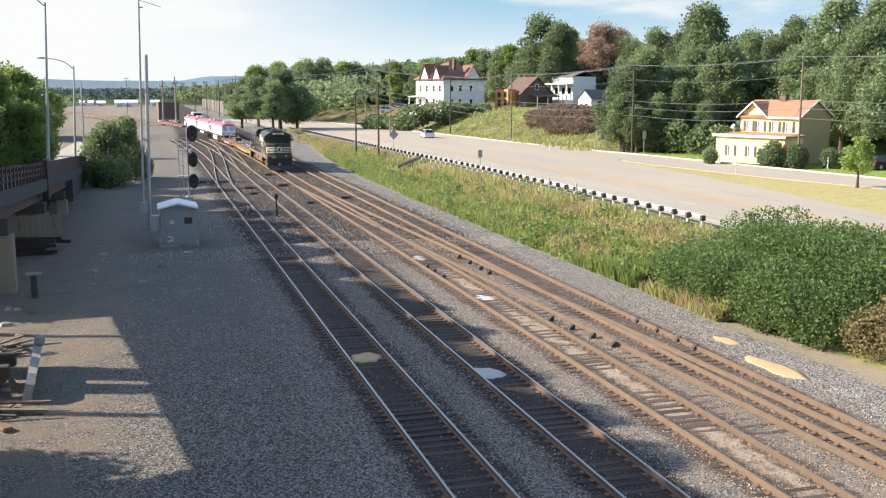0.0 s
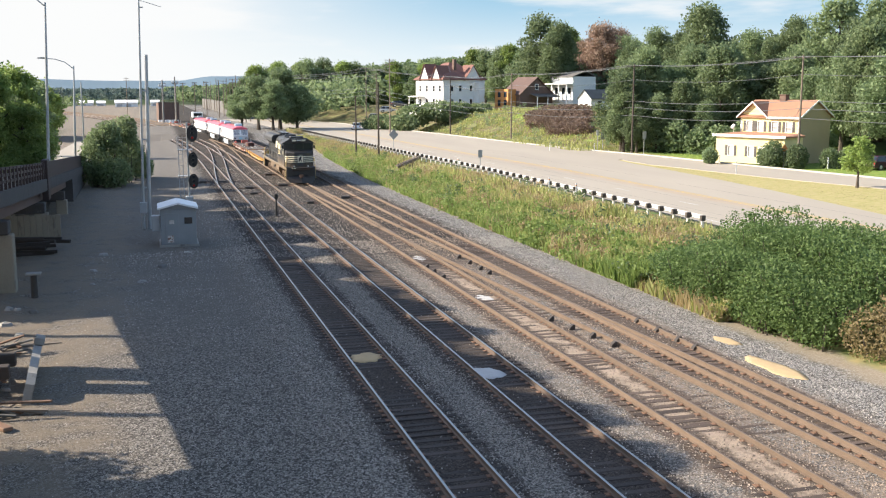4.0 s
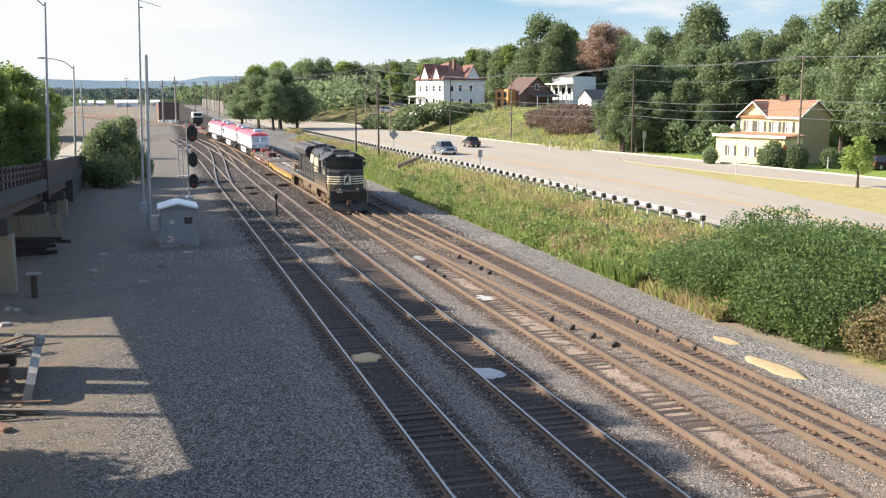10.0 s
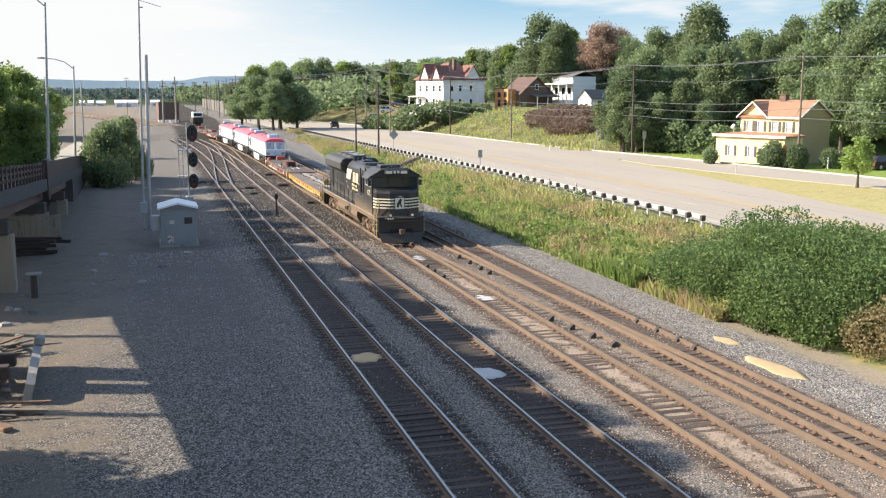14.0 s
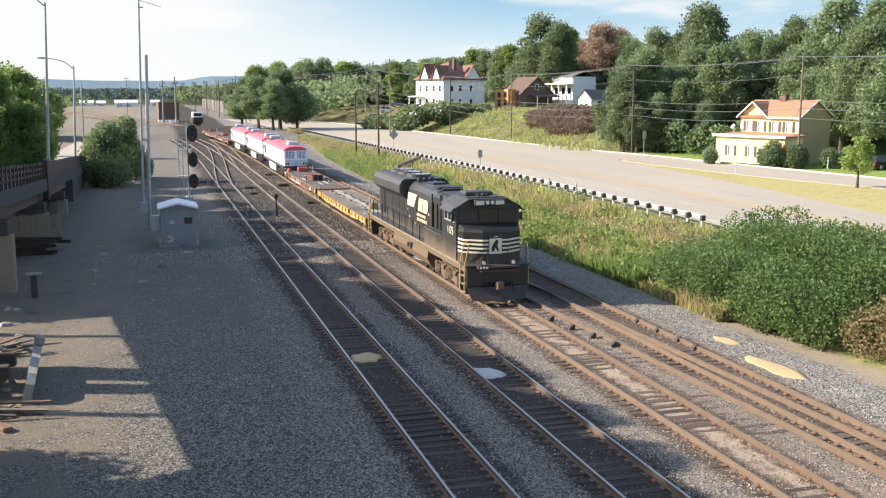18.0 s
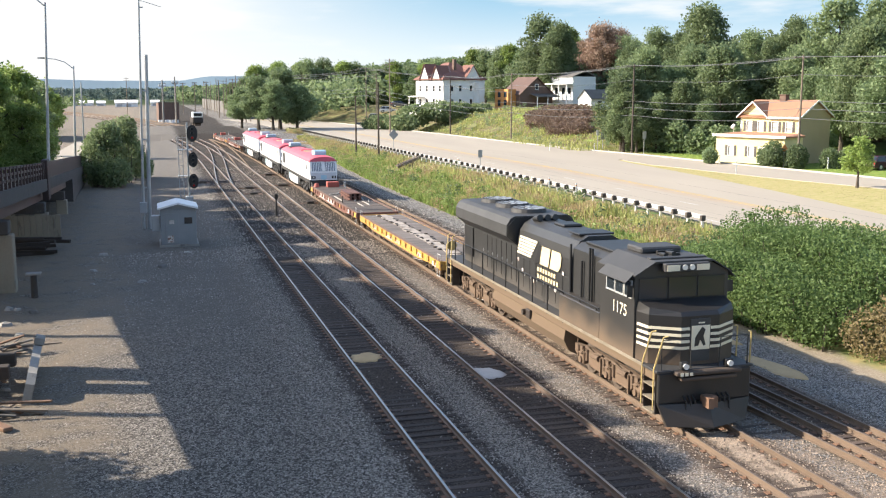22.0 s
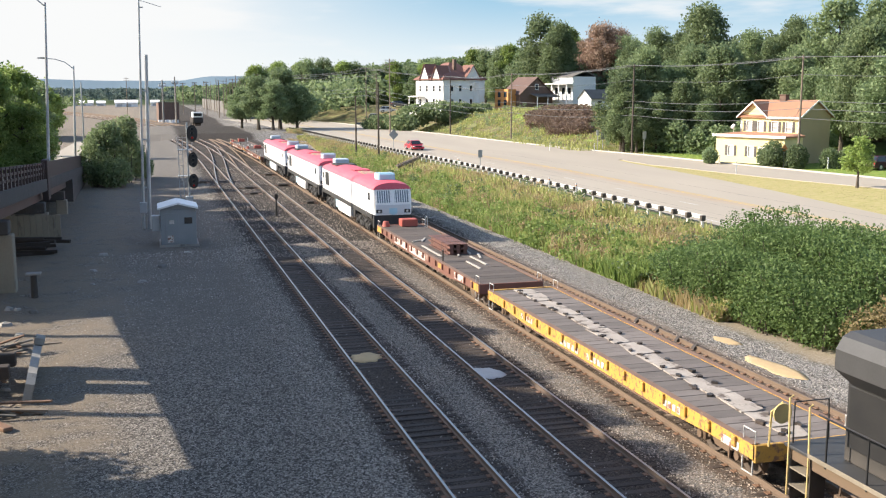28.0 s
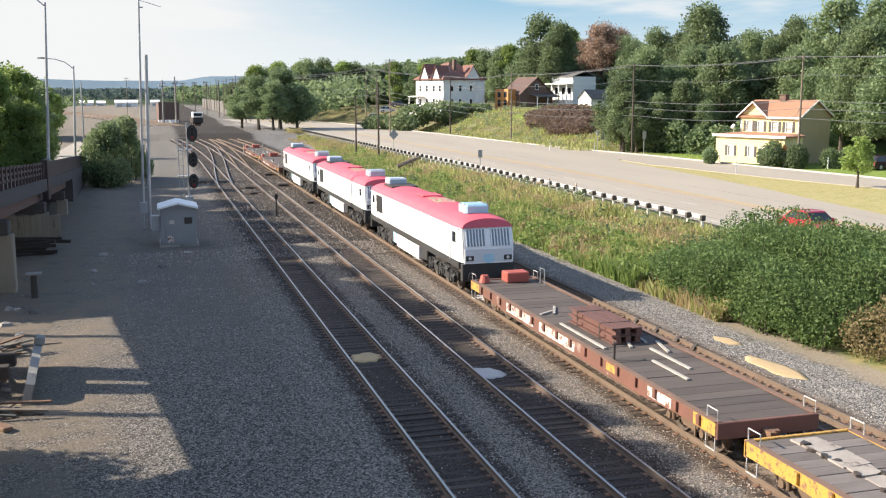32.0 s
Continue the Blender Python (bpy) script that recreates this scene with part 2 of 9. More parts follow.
def height(x, y):
    rl, kb = lerp_table(ROAD_L, y), lerp_table(KERB, y)
    e = grass_edge(y) if y < 270 else rl - 5
    u = x - bend(y)
    z = -0.34 + 0.15 * smooth(3.5, 5.8, u) * smooth(24, 21, u)
    z += 1.08 * smooth(e, rl - 1.2, x)
    # slope up behind the road
    far = smooth(136, 165, y)
    d = x - kb
    z += far * 5.0 * smooth(2.5, 20, d) * smooth(420, 300, y)
    z += (1 - far) * 0.12 * smooth(2, 12, d)
    # wooded hill behind the houses
    top = 6.5 + 10.0 * smooth(150, 400, y)
    z += top * smooth(28 + 12 * far, 150, x - max(kb, 50.0))
    z += 5.0 * smooth(60, 260, x) * smooth(420, 640, y) * smooth(1500, 800, y)
    # far ridges across the end of the valley
    z += 3.0 * math.exp(-((y - 1750) / 420.0) ** 2) * smooth(700, -60, x)
    z += 5.0 * math.exp(-((y - 1150) / 220.0) ** 2) * smooth(-10, 120, x)
    z += (39.0 + 7.0 * noise.noise((x * 0.002, 1.7, 0.0)) + 4.0 * noise.noise((x * 0.007, 4.2, 0.0))) * math.exp(-((y - 3300) / 700.0) ** 2)
    z += 8 * smooth(-70, -400, x) * smooth(200, 500, y)
    if x < 24 and y < 200:
        z += 0.05 * noise.noise((x * 0.35, y * 0.35, 2.0))
    elif d > 2 or x < rl - 1:
        z += 0.12 * noise.noise((x * 0.2, y * 0.2, 5.0))
    return z


def steps(*spans):
    out = []
    for a, b, s in spans:
        n = max(1, round((b - a) / s))
        out += [a + (b - a) * i / n for i in range(n)]
    return out + [spans[-1][1]]


gx = steps((-3500, -600, 400), (-600, -100, 60), (-100, -20, 8), (-20, 42, 0.8), (42, 130, 2.5), (130, 400, 15), (400, 3500, 350))
gy = steps((-400, -20, 40), (-20, 10, 5), (10, 130, 1.2), (130, 300, 3.5), (300, 800, 20), (800, 4600, 100))
gv = [(x, y, height(x, y)) for y in gy for x in gx]
nx = len(gx)
gf = [(j * nx + i, j * nx + i + 1, (j + 1) * nx + i + 1, (j + 1) * nx + i) for j in range(len(gy) - 1) for i in range(nx - 1)]


def ground_material():
    m = bpy.data.materials.new("gravel_and_grass_ground")
    m.use_nodes = True
    n, l = m.node_tree.nodes, m.node_tree.links
    bs = n["Principled BSDF"]
    bs.inputs["Roughness"].default_value = 0.95
    bs.inputs["Specular IOR Level"].default_value = 0.2
    geo = n.new("ShaderNodeNewGeometry")
    sep = n.new("ShaderNodeSeparateXYZ")
    l.new(geo.outputs["Position"], sep.inputs[0])

    def math_node(op, a, b=None, c=None):
        q = n.new("ShaderNodeMath")
        q.operation = op
        for i, v in enumerate((a, b, c)):
            if v is None:
                continue
            if isinstance(v, (int, float)):
                q.inputs[i].default_value = v
            else:
                l.new(v, q.inputs[i])
        return q.outputs[0]

    def noise_node(scale, detail=4.0, rough=0.55):
        q = n.new("ShaderNodeTexNoise")
        q.inputs["Scale"].default_value, q.inputs["Detail"].default_value, q.inputs["Roughness"].default_value = scale, detail, rough
        l.new(geo.outputs["Position"], q.inputs["Vector"])
        return q.outputs["Fac"]

    def span(v, a, b):
        q = n.new("ShaderNodeMapRange")
        q.interpolation_type = 'SMOOTHSTEP'
        q.inputs["From Min"].default_value, q.inputs["From Max"].default_value = a, b
        l.new(v, q.inputs["Value"])
        return q.outputs[0]

    def blend(f, a, b):
        q = n.new("ShaderNodeMix")
        q.data_type = 'RGBA'
        l.new(f, q.inputs[0])
        for i, v in ((6, a), (7, b)):
            if isinstance(v, tuple):
                q.inputs[i].default_value = (*v, 1)
            else:
                l.new(v, q.inputs[i])
        return q.outputs[2]

    x, y = sep.outputs[0], sep.outputs[1]
    vor = n.new("ShaderNodeTexVoronoi")
    vor.inputs["Scale"].default_value = 19.0
    dn = n.new("ShaderNodeTexNoise")
    dn.inputs["Scale"].default_value, dn.inputs["Detail"].default_value = 7.0, 3.0
    l.new(geo.outputs["Position"], dn.inputs["Vector"])
    dv = n.new("ShaderNodeVectorMath")
    dv.operation = 'MULTIPLY_ADD'
    dv.inputs[1].default_value = (0.16, 0.16, 0.16)
    l.new(dn.outputs["Color"], dv.inputs[0])
    l.new(geo.outputs["Position"], dv.inputs[2])
    l.new(dv.outputs[0], vor.inputs["Vector"])
    bw = n.new("ShaderNodeSeparateColor")
    l.new(vor.outputs["Color"], bw.inputs[0])
    n1, n2, n3, n4 = noise_node(0.35), noise_node(2.2), noise_node(9.0), noise_node(0.9, 6.0)
    grit = noise_node(32.0, 5.0, 0.75)
    speck = math_node('MULTIPLY', span(bw.outputs[0], 0.25, 1.05), span(grit, 0.25, 0.7))
    stone = blend(speck, (0.075, 0.068, 0.06), (0.54, 0.52, 0.49))
    worn = blend(math_node('MULTIPLY', span(bw.outputs[1], 0.2, 1.05), span(grit, 0.25, 0.7)), (0.065, 0.057, 0.049), (0.5, 0.45, 0.39))
    # fresh ballast beside the tracks, fine grey stone in the yard
    wob = math_node('ADD', x, math_node('MULTIPLY', math_node('SUBTRACT', n4, 0.5), 2.2))
    yard = span(wob, 13.8, 12.4)
    col = blend(yard, stone, worn)
    # fine grey dirt worn smooth across the yard
    fines = math_node('MULTIPLY', math_node('MULTIPLY', span(wob, 6.2, 4.2), span(math_node('ADD', y, math_node('MULTIPLY', n1, 16.0)), 40.0, 60.0)), span(n4, 0.28, 0.5))
    col = blend(math_node('MULTIPLY', fines, 0.85), col, blend(n2, (0.12, 0.105, 0.089), (0.18, 0.16, 0.137)))
    # rust and brake dust round the running tracks
    rust = math_node('MULTIPLY', math_node('MULTIPLY', span(wob, 12.6, 14.0), span(wob, 21.4, 20.2)), span(n2, 0.3, 0.62))
    col = blend(math_node('MULTIPLY', rust, 0.72), col, blend(n3, (0.13, 0.098, 0.075), (0.33, 0.26, 0.205)))
    wob2 = math_node('ADD', x, math_node('MULTIPLY', math_node('SUBTRACT', n2, 0.5), 0.9))

    def crib(*centres):
        masks = [span(math_node('ABSOLUTE', math_node('SUBTRACT', wob2, c)), 1.55, 1.2) for c in centres]
        return math_node('MAXIMUM', *masks)

    near = span(y, 175.0, 150.0)
    col = blend(math_node('MULTIPLY', math_node('MULTIPLY', crib(7.42, 11.36), near), 0.88), col, blend(bw.outputs[2], (0.02, 0.0145, 0.0115), (0.078, 0.059, 0.048)))
    col = blend(math_node('MULTIPLY', math_node('MULTIPLY', crib(15.2, 19.1), near), 0.75), col, blend(bw.outputs[2], (0.03, 0.02, 0.014), (0.12, 0.083, 0.06)))
    # pale sand between the third track's rails
    strip = math_node('MULTIPLY', math_node('MULTIPLY', span(math_node('ABSOLUTE', math_node('SUBTRACT', wob2, 15.35)), 0.5, 0.16), span(n4, 0.3, 0.5)), near)
    col = blend(math_node('MULTIPLY', strip, 0.85), col, blend(n3, (0.3, 0.22, 0.155), (0.52, 0.42, 0.33)))
    # brown earth over the far yard
    earth = math_node('MULTIPLY', span(math_node('SUBTRACT', y, math_node('MULTIPLY', wob, 5.0)), 80.0, 130.0), span(n2, 0.25, 0.6))
    col = blend(math_node('MULTIPLY', earth, 0.75), col, blend(n3, (0.1, 0.091, 0.08), (0.21, 0.193, 0.172)))
    # near-black brown over the track bed from the middle distance on
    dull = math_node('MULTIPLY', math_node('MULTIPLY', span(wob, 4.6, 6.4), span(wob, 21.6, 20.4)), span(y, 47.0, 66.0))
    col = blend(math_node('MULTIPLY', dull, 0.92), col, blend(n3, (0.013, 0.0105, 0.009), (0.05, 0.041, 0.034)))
    # brown dirt under the ramp
    dirt = math_node('MULTIPLY', span(math_node('ADD', wob, math_node('MULTIPLY', math_node('SUBTRACT', n1, 0.5), 6.0)), -0.5, -3.2), span(n4, 0.25, 0.6))
    col = blend(math_node('MULTIPLY', dirt, 0.85), col, blend(n3, (0.14, 0.11, 0.08), (0.28, 0.23, 0.175)))
    # grass past the ballast shoulder
    far = math_node('MAXIMUM', math_node('SUBTRACT', math_node('MINIMUM', y, 260.0), 85.0), 0.0)
    edge = math_node('MULTIPLY_ADD', math_node('MULTIPLY', far, far), 0.0005, 23.0)
    gd = math_node('SUBTRACT', wob, edge)
    sandy = blend(n3, (0.2, 0.16, 0.11), (0.31, 0.255, 0.185))
    green = blend(span(n4, 0.35, 0.65), (0.1, 0.14, 0.035), (0.28, 0.23, 0.11))
    lawn = blend(span(n2, 0.3, 0.7), (0.11, 0.19, 0.03), (0.22, 0.26, 0.06))
    straw = blend(span(y, 122.0, 138.0), blend(span(n2, 0.3, 0.7), (0.38, 0.31, 0.15), (0.29, 0.27, 0.1)), blend(span(n2, 0.3, 0.7), (0.2, 0.18, 0.09), (0.13, 0.16, 0.05)))
    green = blend(span(x, 68.0, 71.0), blend(span(x, 48.0, 51.0), green, straw), lawn)
    green = blend(math_node('MULTIPLY', span(y, 132.0, 150.0), span(n1, 0.38, 0.52)), green, blend(n3, (0.1, 0.07, 0.045), (0.16, 0.15, 0.06)))
    col = blend(math_node('MULTIPLY', span(gd, 0.0, 1.1), 0.8), col, sandy)
    near_edge = math_node('ADD', math_node('MULTIPLY', span(y, 52.0, 44.0), -1.0), -0.3)
    col = blend(span(math_node('ADD', gd, near_edge), 0.1, 1.0), col, green)
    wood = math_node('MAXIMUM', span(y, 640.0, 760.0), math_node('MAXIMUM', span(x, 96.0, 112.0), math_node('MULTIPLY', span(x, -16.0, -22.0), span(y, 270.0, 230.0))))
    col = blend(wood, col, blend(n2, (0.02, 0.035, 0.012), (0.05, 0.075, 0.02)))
    # blue-grey distance haze mixed into the colour of the far ridge
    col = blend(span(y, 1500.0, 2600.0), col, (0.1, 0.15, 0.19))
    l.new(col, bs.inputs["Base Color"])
    bp = n.new("ShaderNodeBump")
    bp.inputs["Strength"].default_value, bp.inputs["Distance"].default_value = 0.9, 0.055
    l.new(math_node('MULTIPLY_ADD', span(gd, 0.0, -0.9), 0.85, 0.08), bp.inputs["Strength"])
    l.new(math_node('SUBTRACT', math_node('MULTIPLY', grit, 0.9), math_node('MULTIPLY', vor.outputs["Distance"], 0.55)), bp.inputs["Height"])
    l.new(bp.outputs["Normal"], bs.inputs["Normal"])
    return m


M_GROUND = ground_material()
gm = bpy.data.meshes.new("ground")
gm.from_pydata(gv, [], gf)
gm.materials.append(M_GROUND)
gm.polygons.foreach_set("use_smooth", [True] * len(gm.polygons))
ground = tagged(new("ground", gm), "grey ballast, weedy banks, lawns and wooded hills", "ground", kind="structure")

# ---- road ----
M_ROAD = material("pale_worn_asphalt", (0.36, 0.315, 0.255), (0.29, 0.255, 0.21), rough=0.9, scale=0.12, fine=9, bump=0.15, c3=(0.225, 0.205, 0.18), c3_amount=0.22, c3_scale=0.25, stretch=(1.6, 0.25, 1), spec=0.3)
M_YELLOW = material("worn_yellow_line", (0.5, 0.33, 0.09), (0.35, 0.27, 0.15), rough=0.8, scale=1.2, fine=10, bump=0.05)
M_WHITELINE = material("worn_white_line", (0.55, 0.53, 0.5), (0.34, 0.32, 0.3), rough=0.8, scale=1.2, fine=10, bump=0.05)
M_KERB = material("pale_kerb_concrete", (0.44, 0.41, 0.36), (0.34, 0.315, 0.275), rough=0.9, scale=1, fine=14)


def ribbon(name, left, right, z0, z1, ys, mat, parent=None, label=""):
    b = Build()
    rings = []
    for y in ys:
        xl, xr = left(y), right(y)
        rings.append([(xl, y, z0), (xr, y, z0), (xr, y, z1), (xl, y, z1)])
    b.loft(rings)
    return part(name, b, mat, parent, label)


ry = steps((-150, 330, 6))
road = ribbon("road", lambda y: lerp_table(ROAD_L, y), lambda y: lerp_table(MAIN_R, y) if y < 126 else lerp_table(KERB, y), 0.3, 0.8, ry, M_ROAD)
tagged(road, "pale worn asphalt highway with faded lines", "road", kind="structure")
side = ribbon("road_side", lambda y: lerp_table(SIDE_L, y), lambda y: lerp_table(KERB, y), 0.3, 0.795, steps((-150, 129, 6)), M_ROAD)
tagged(side, "pale asphalt side street past the yellow house", "road", kind="structure")


def line(name, off, w, y0, y1, mat, dash=None):
    b = Build()
    zt = 0.8025 if name == "worn_strip" else 0.8045 if name == "tar_seam" else 0.807
    mid = lambda y: lerp_table(ROAD_L, y) + off
    if dash:
        y = y0
        while y < y1:
            ys = [y, y + dash[0]]
            b.add([(mid(ys[0]) - w, ys[0], zt), (mid(ys[0]) + w, ys[0], zt), (mid(ys[1]) + w, ys[1], zt), (mid(ys[1]) - w, ys[1], zt)], [(0, 1, 2, 3)])
            y += dash[0] + dash[1]
    else:
        ys = steps((y0, y1, 5))
        for a, c in zip(ys, ys[1:]):
            b.add([(mid(a) - w, a, zt), (mid(a) + w, a, zt), (mid(c) + w, c, zt), (mid(c) - w, c, zt)], [(0, 1, 2, 3)])
    return part(name, b, mat, road)


line("centre_line", 8.9, 0.12, -50, 330, M_YELLOW)
line("centre_line", 9.35, 0.12, -50, 330, M_YELLOW)
line("edge_line", 1.0, 0.07, -50, 330, M_WHITELINE)
line("lane_line", 5.0, 0.06, -50, 300, M_WHITELINE, (3, 9))
M_TAR = material("tar_seam", (0.1, 0.095, 0.09), (0.16, 0.15, 0.14), rough=0.8, scale=2, fine=12, bump=0.02)
M_STAIN = material("brown_worn_strip", (0.31, 0.235, 0.165), (0.34, 0.285, 0.225), rough=0.9, scale=0.4, fine=8, bump=0.05)
line("worn_strip", 8.2, 0.55, -50, 300, M_STAIN)
for off, w_, ya, yb in ((12.9, 0.035, 30, 88), (3.3, 0.03, 40, 130), (6.6, 0.025, 60, 190), (13.4, 0.03, 96, 140), (1.9, 0.03, 60, 175)):
    line("tar_seam", off, w_, ya, yb, M_TAR)
kerb = ribbon("kerb", lambda y: lerp_table(KERB, y) + 0.003, lambda y: lerp_table(KERB, y) + 0.3, 0.4, 0.95, steps((84, 290, 4)), M_KERB)
tagged(kerb, "pale concrete kerb along the road", "kerb", kind="structure")

# ---- guard rail ----
M_GUARD = material("weathered_galvanised_rail", (0.62, 0.61, 0.58), (0.48, 0.47, 0.45), rough=0.55, metal=0.25, scale=1, fine=20, bump=0.05)
M_BLOCK = material("dark_block", (0.05, 0.042, 0.036), (0.09, 0.075, 0.065), rough=0.85, scale=5, fine=40)


def guard_x(y):
    return lerp_table(ROAD_L, y) - 1.35


guard = thing("guard_rail", pose(0, 0, 0), "galvanised W-beam guard rail on steel posts beside the road", "guard rail")
prof = [(0.0, 0.0), (-0.05, 0.05), (0.0, 0.1), (0.0, 0.16), (-0.05, 0.21), (0.0, 0.31), (0.025, 0.3), (-0.02, 0.21), (0.025, 0.16), (0.025, 0.1), (-0.02, 0.05), (0.025, 0.01)]
post_mesh = Build().box(-0.06, 0.06, -0.09, 0.09, -1.2, 0.72, 0.01).mesh("post", M_GUARD)
spacer_mesh = Build().box(-0.14, 0.18, -0.13, 0.13, 0.4, 0.76, 0.015).mesh("spacer", M_BLOCK)
ys = [58.6 + 3.81 * i for i in range(47)]
for y0, y1 in zip(ys, ys[1:]):
    b = Build()
    b.loft([[(guard_x(y) + 0.19 + p[0], y, 0.8 + 0.42 + p[1]) for p in prof] for y in (y0, y1 - 0.004)])
    part("beam", b, M_GUARD, guard)
for y0 in ys[:-1]:
    for y in (y0, y0 + 1.905):
        part("post", post_mesh, None, guard, at=pose(guard_x(y) - 0.03, y, 0.8))
        part("spacer", spacer_mesh, None, guard, at=pose(guard_x(y) - 0.03, y, 0.8))

# ---- tracks ----
TRACKS = [("west", 7.42, M_RAILTOP, M_TIE), ("second", 11.36, M_RAILTOP, M_TIE), ("third", 15.2, M_RAILTOP_RUST, M_TIE_RUST), ("fourth", 19.1, M_RAILTOP_RUST, M_TIE_RUST)]
RAIL_WEB = [(-0.07, -0.17), (0.07, -0.17), (0.07, -0.155), (0.012, -0.135), (0.012, -0.045), (0.036, -0.03), (0.036, -0.004), (-0.036, -0.004), (-0.036, -0.03), (-0.012, -0.045), (-0.012, -0.135), (-0.07, -0.155)]
RAIL_TOP = [(-0.036, -0.004), (0.036, -0.004), (0.034, 0.0), (-0.034, 0.0)]


def rail_along(path, parent, top):
    """One rail with its worn running face, along points (x, y)."""
    web, head = Build(), Build()
    rings_w, rings_h = [], []
    for x, y in path:
        rings_w.append([(x + p[0], y, p[1]) for p in RAIL_WEB])
        rings_h.append([(x + p[0], y, p[1]) for p in RAIL_TOP])
    rail = part("rail", web.loft(rings_w), M_RAIL if top is M_RAILTOP else M_RAIL_TAN, parent)
    part("running_face", head.loft(rings_h), top, rail, "worn shiny rail head" if top is M_RAILTOP else "")
    return rail


tie_meshes = {}
for mt in (M_TIE, M_TIE_RUST):
    tie_meshes[mt] = [Build().box(-1.3, 1.3, -0.115, 0.115, -0.36, -0.172, 0.014).mesh("tie", mt),
                      Build().box(-1.27, 1.31, -0.12, 0.11, -0.36, -0.178, 0.02).mesh("tie", mt)]
plate_mesh = Build().box(-0.19, 0.19, -0.09, 0.09, -0.185, -0.156, 0.004).box(-0.1, -0.075, -0.05, -0.02, -0.156, -0.12).box(0.075, 0.1, 0.02, 0.05, -0.156, -0.12)
rng = random.Random(4)
ty = steps((-30, 140, 10), (140, 420, 7), (420, 700, 20))
track_things = {}
for nm, cx, top, mt in TRACKS:
    tr = thing("railway_track", pose(0, 0, 0), "rusty jointed rails on dark timber ties in ballast" if top is M_RAILTOP_RUST else "railway track with polished rails on dark timber ties", "railway track", group="parallel railway tracks")
    track_things[nm] = tr
    for s in (-0.753, 0.753):
        rail_along([(cx + s + bend(y), y) for y in ty], tr, top)
    y = 12.0
    plates, rest = Build(), Build()
    k = 0
    while y < 420:
        yy = y + rng.uniform(-0.05, 0.05)
        if y < 162:
            part("tie", rng.choice(tie_meshes[mt]), None, tr, at=pose(cx + bend(y) + rng.uniform(-0.04, 0.04), yy, rng.uniform(-0.012, 0.004), 0, 0, rng.uniform(-0.8, 0.8)))
        else:
            rest.box(cx + bend(y) - 1.3, cx + bend(y) + 1.3, yy - 0.115, yy + 0.115, -0.36, -0.175)
        if y < 75:
            for s in (-0.753, 0.753):
                plates.add([(p[0] + cx + s, p[1] + yy, p[2]) for p in plate_mesh.v], plate_mesh.f)
        y += 0.5 if y < 250 else 0.75
    tagged(part("far_ties", rest, mt, tr), "dark timber ties far along the track", kind="stuff")
    tagged(part("tie_plating", plates, M_PLATE, tr), "rusty tie plates and spikes", kind="stuff")


def crossover(name, x0, y0, x1, y1, top, w=0.753):
    """Curving rails that lead from one track to the next."""
    tr = thing("crossover_track", pose(0, 0, 0), "rusty rails of a crossover between two tracks", "railway track", group="crossovers")
    pts = [(i / 24, smooth(0, 1, i / 24) * 0.25 + 0.75 * i / 24) for i in range(25)]
    for s in (-w, w):
        rail_along([(x0 + (x1 - x0) * f + s + bend(y0 + (y1 - y0) * t), y0 + (y1 - y0) * t) for t, f in pts], tr, top)
    long_mesh = Build().box(-abs(x1 - x0) / 2 - 1.2, abs(x1 - x0) / 2 + 1.2, -0.1, 0.1, -0.36, -0.178, 0.014).mesh("long_tie", M_TIE_RUST)
    n = int(abs(y1 - y0) / 0.62)
    for i in range(n):
        t = (i + 0.5) / n
        y = y0 + (y1 - y0) * t
        a, c = sorted((x0, x1))
        if y > 24:
            part("long_tie", long_mesh, None, tr, at=pose((a + c) / 2 + bend(y) + rng.uniform(-0.1, 0.1), y + 0.24, -0.012, 0, 0, rng.uniform(-0.6, 0.6)))
    return tr


crossover("a", 19.1, 4.0, 15.2, 106.0, M_RAILTOP_RUST)
crossover("b", 7.42, 108.0, 11.36, 188.0, M_RAILTOP)
crossover("c", 11.36, 128.0, 15.2, 225.0, M_RAILTOP_RUST)


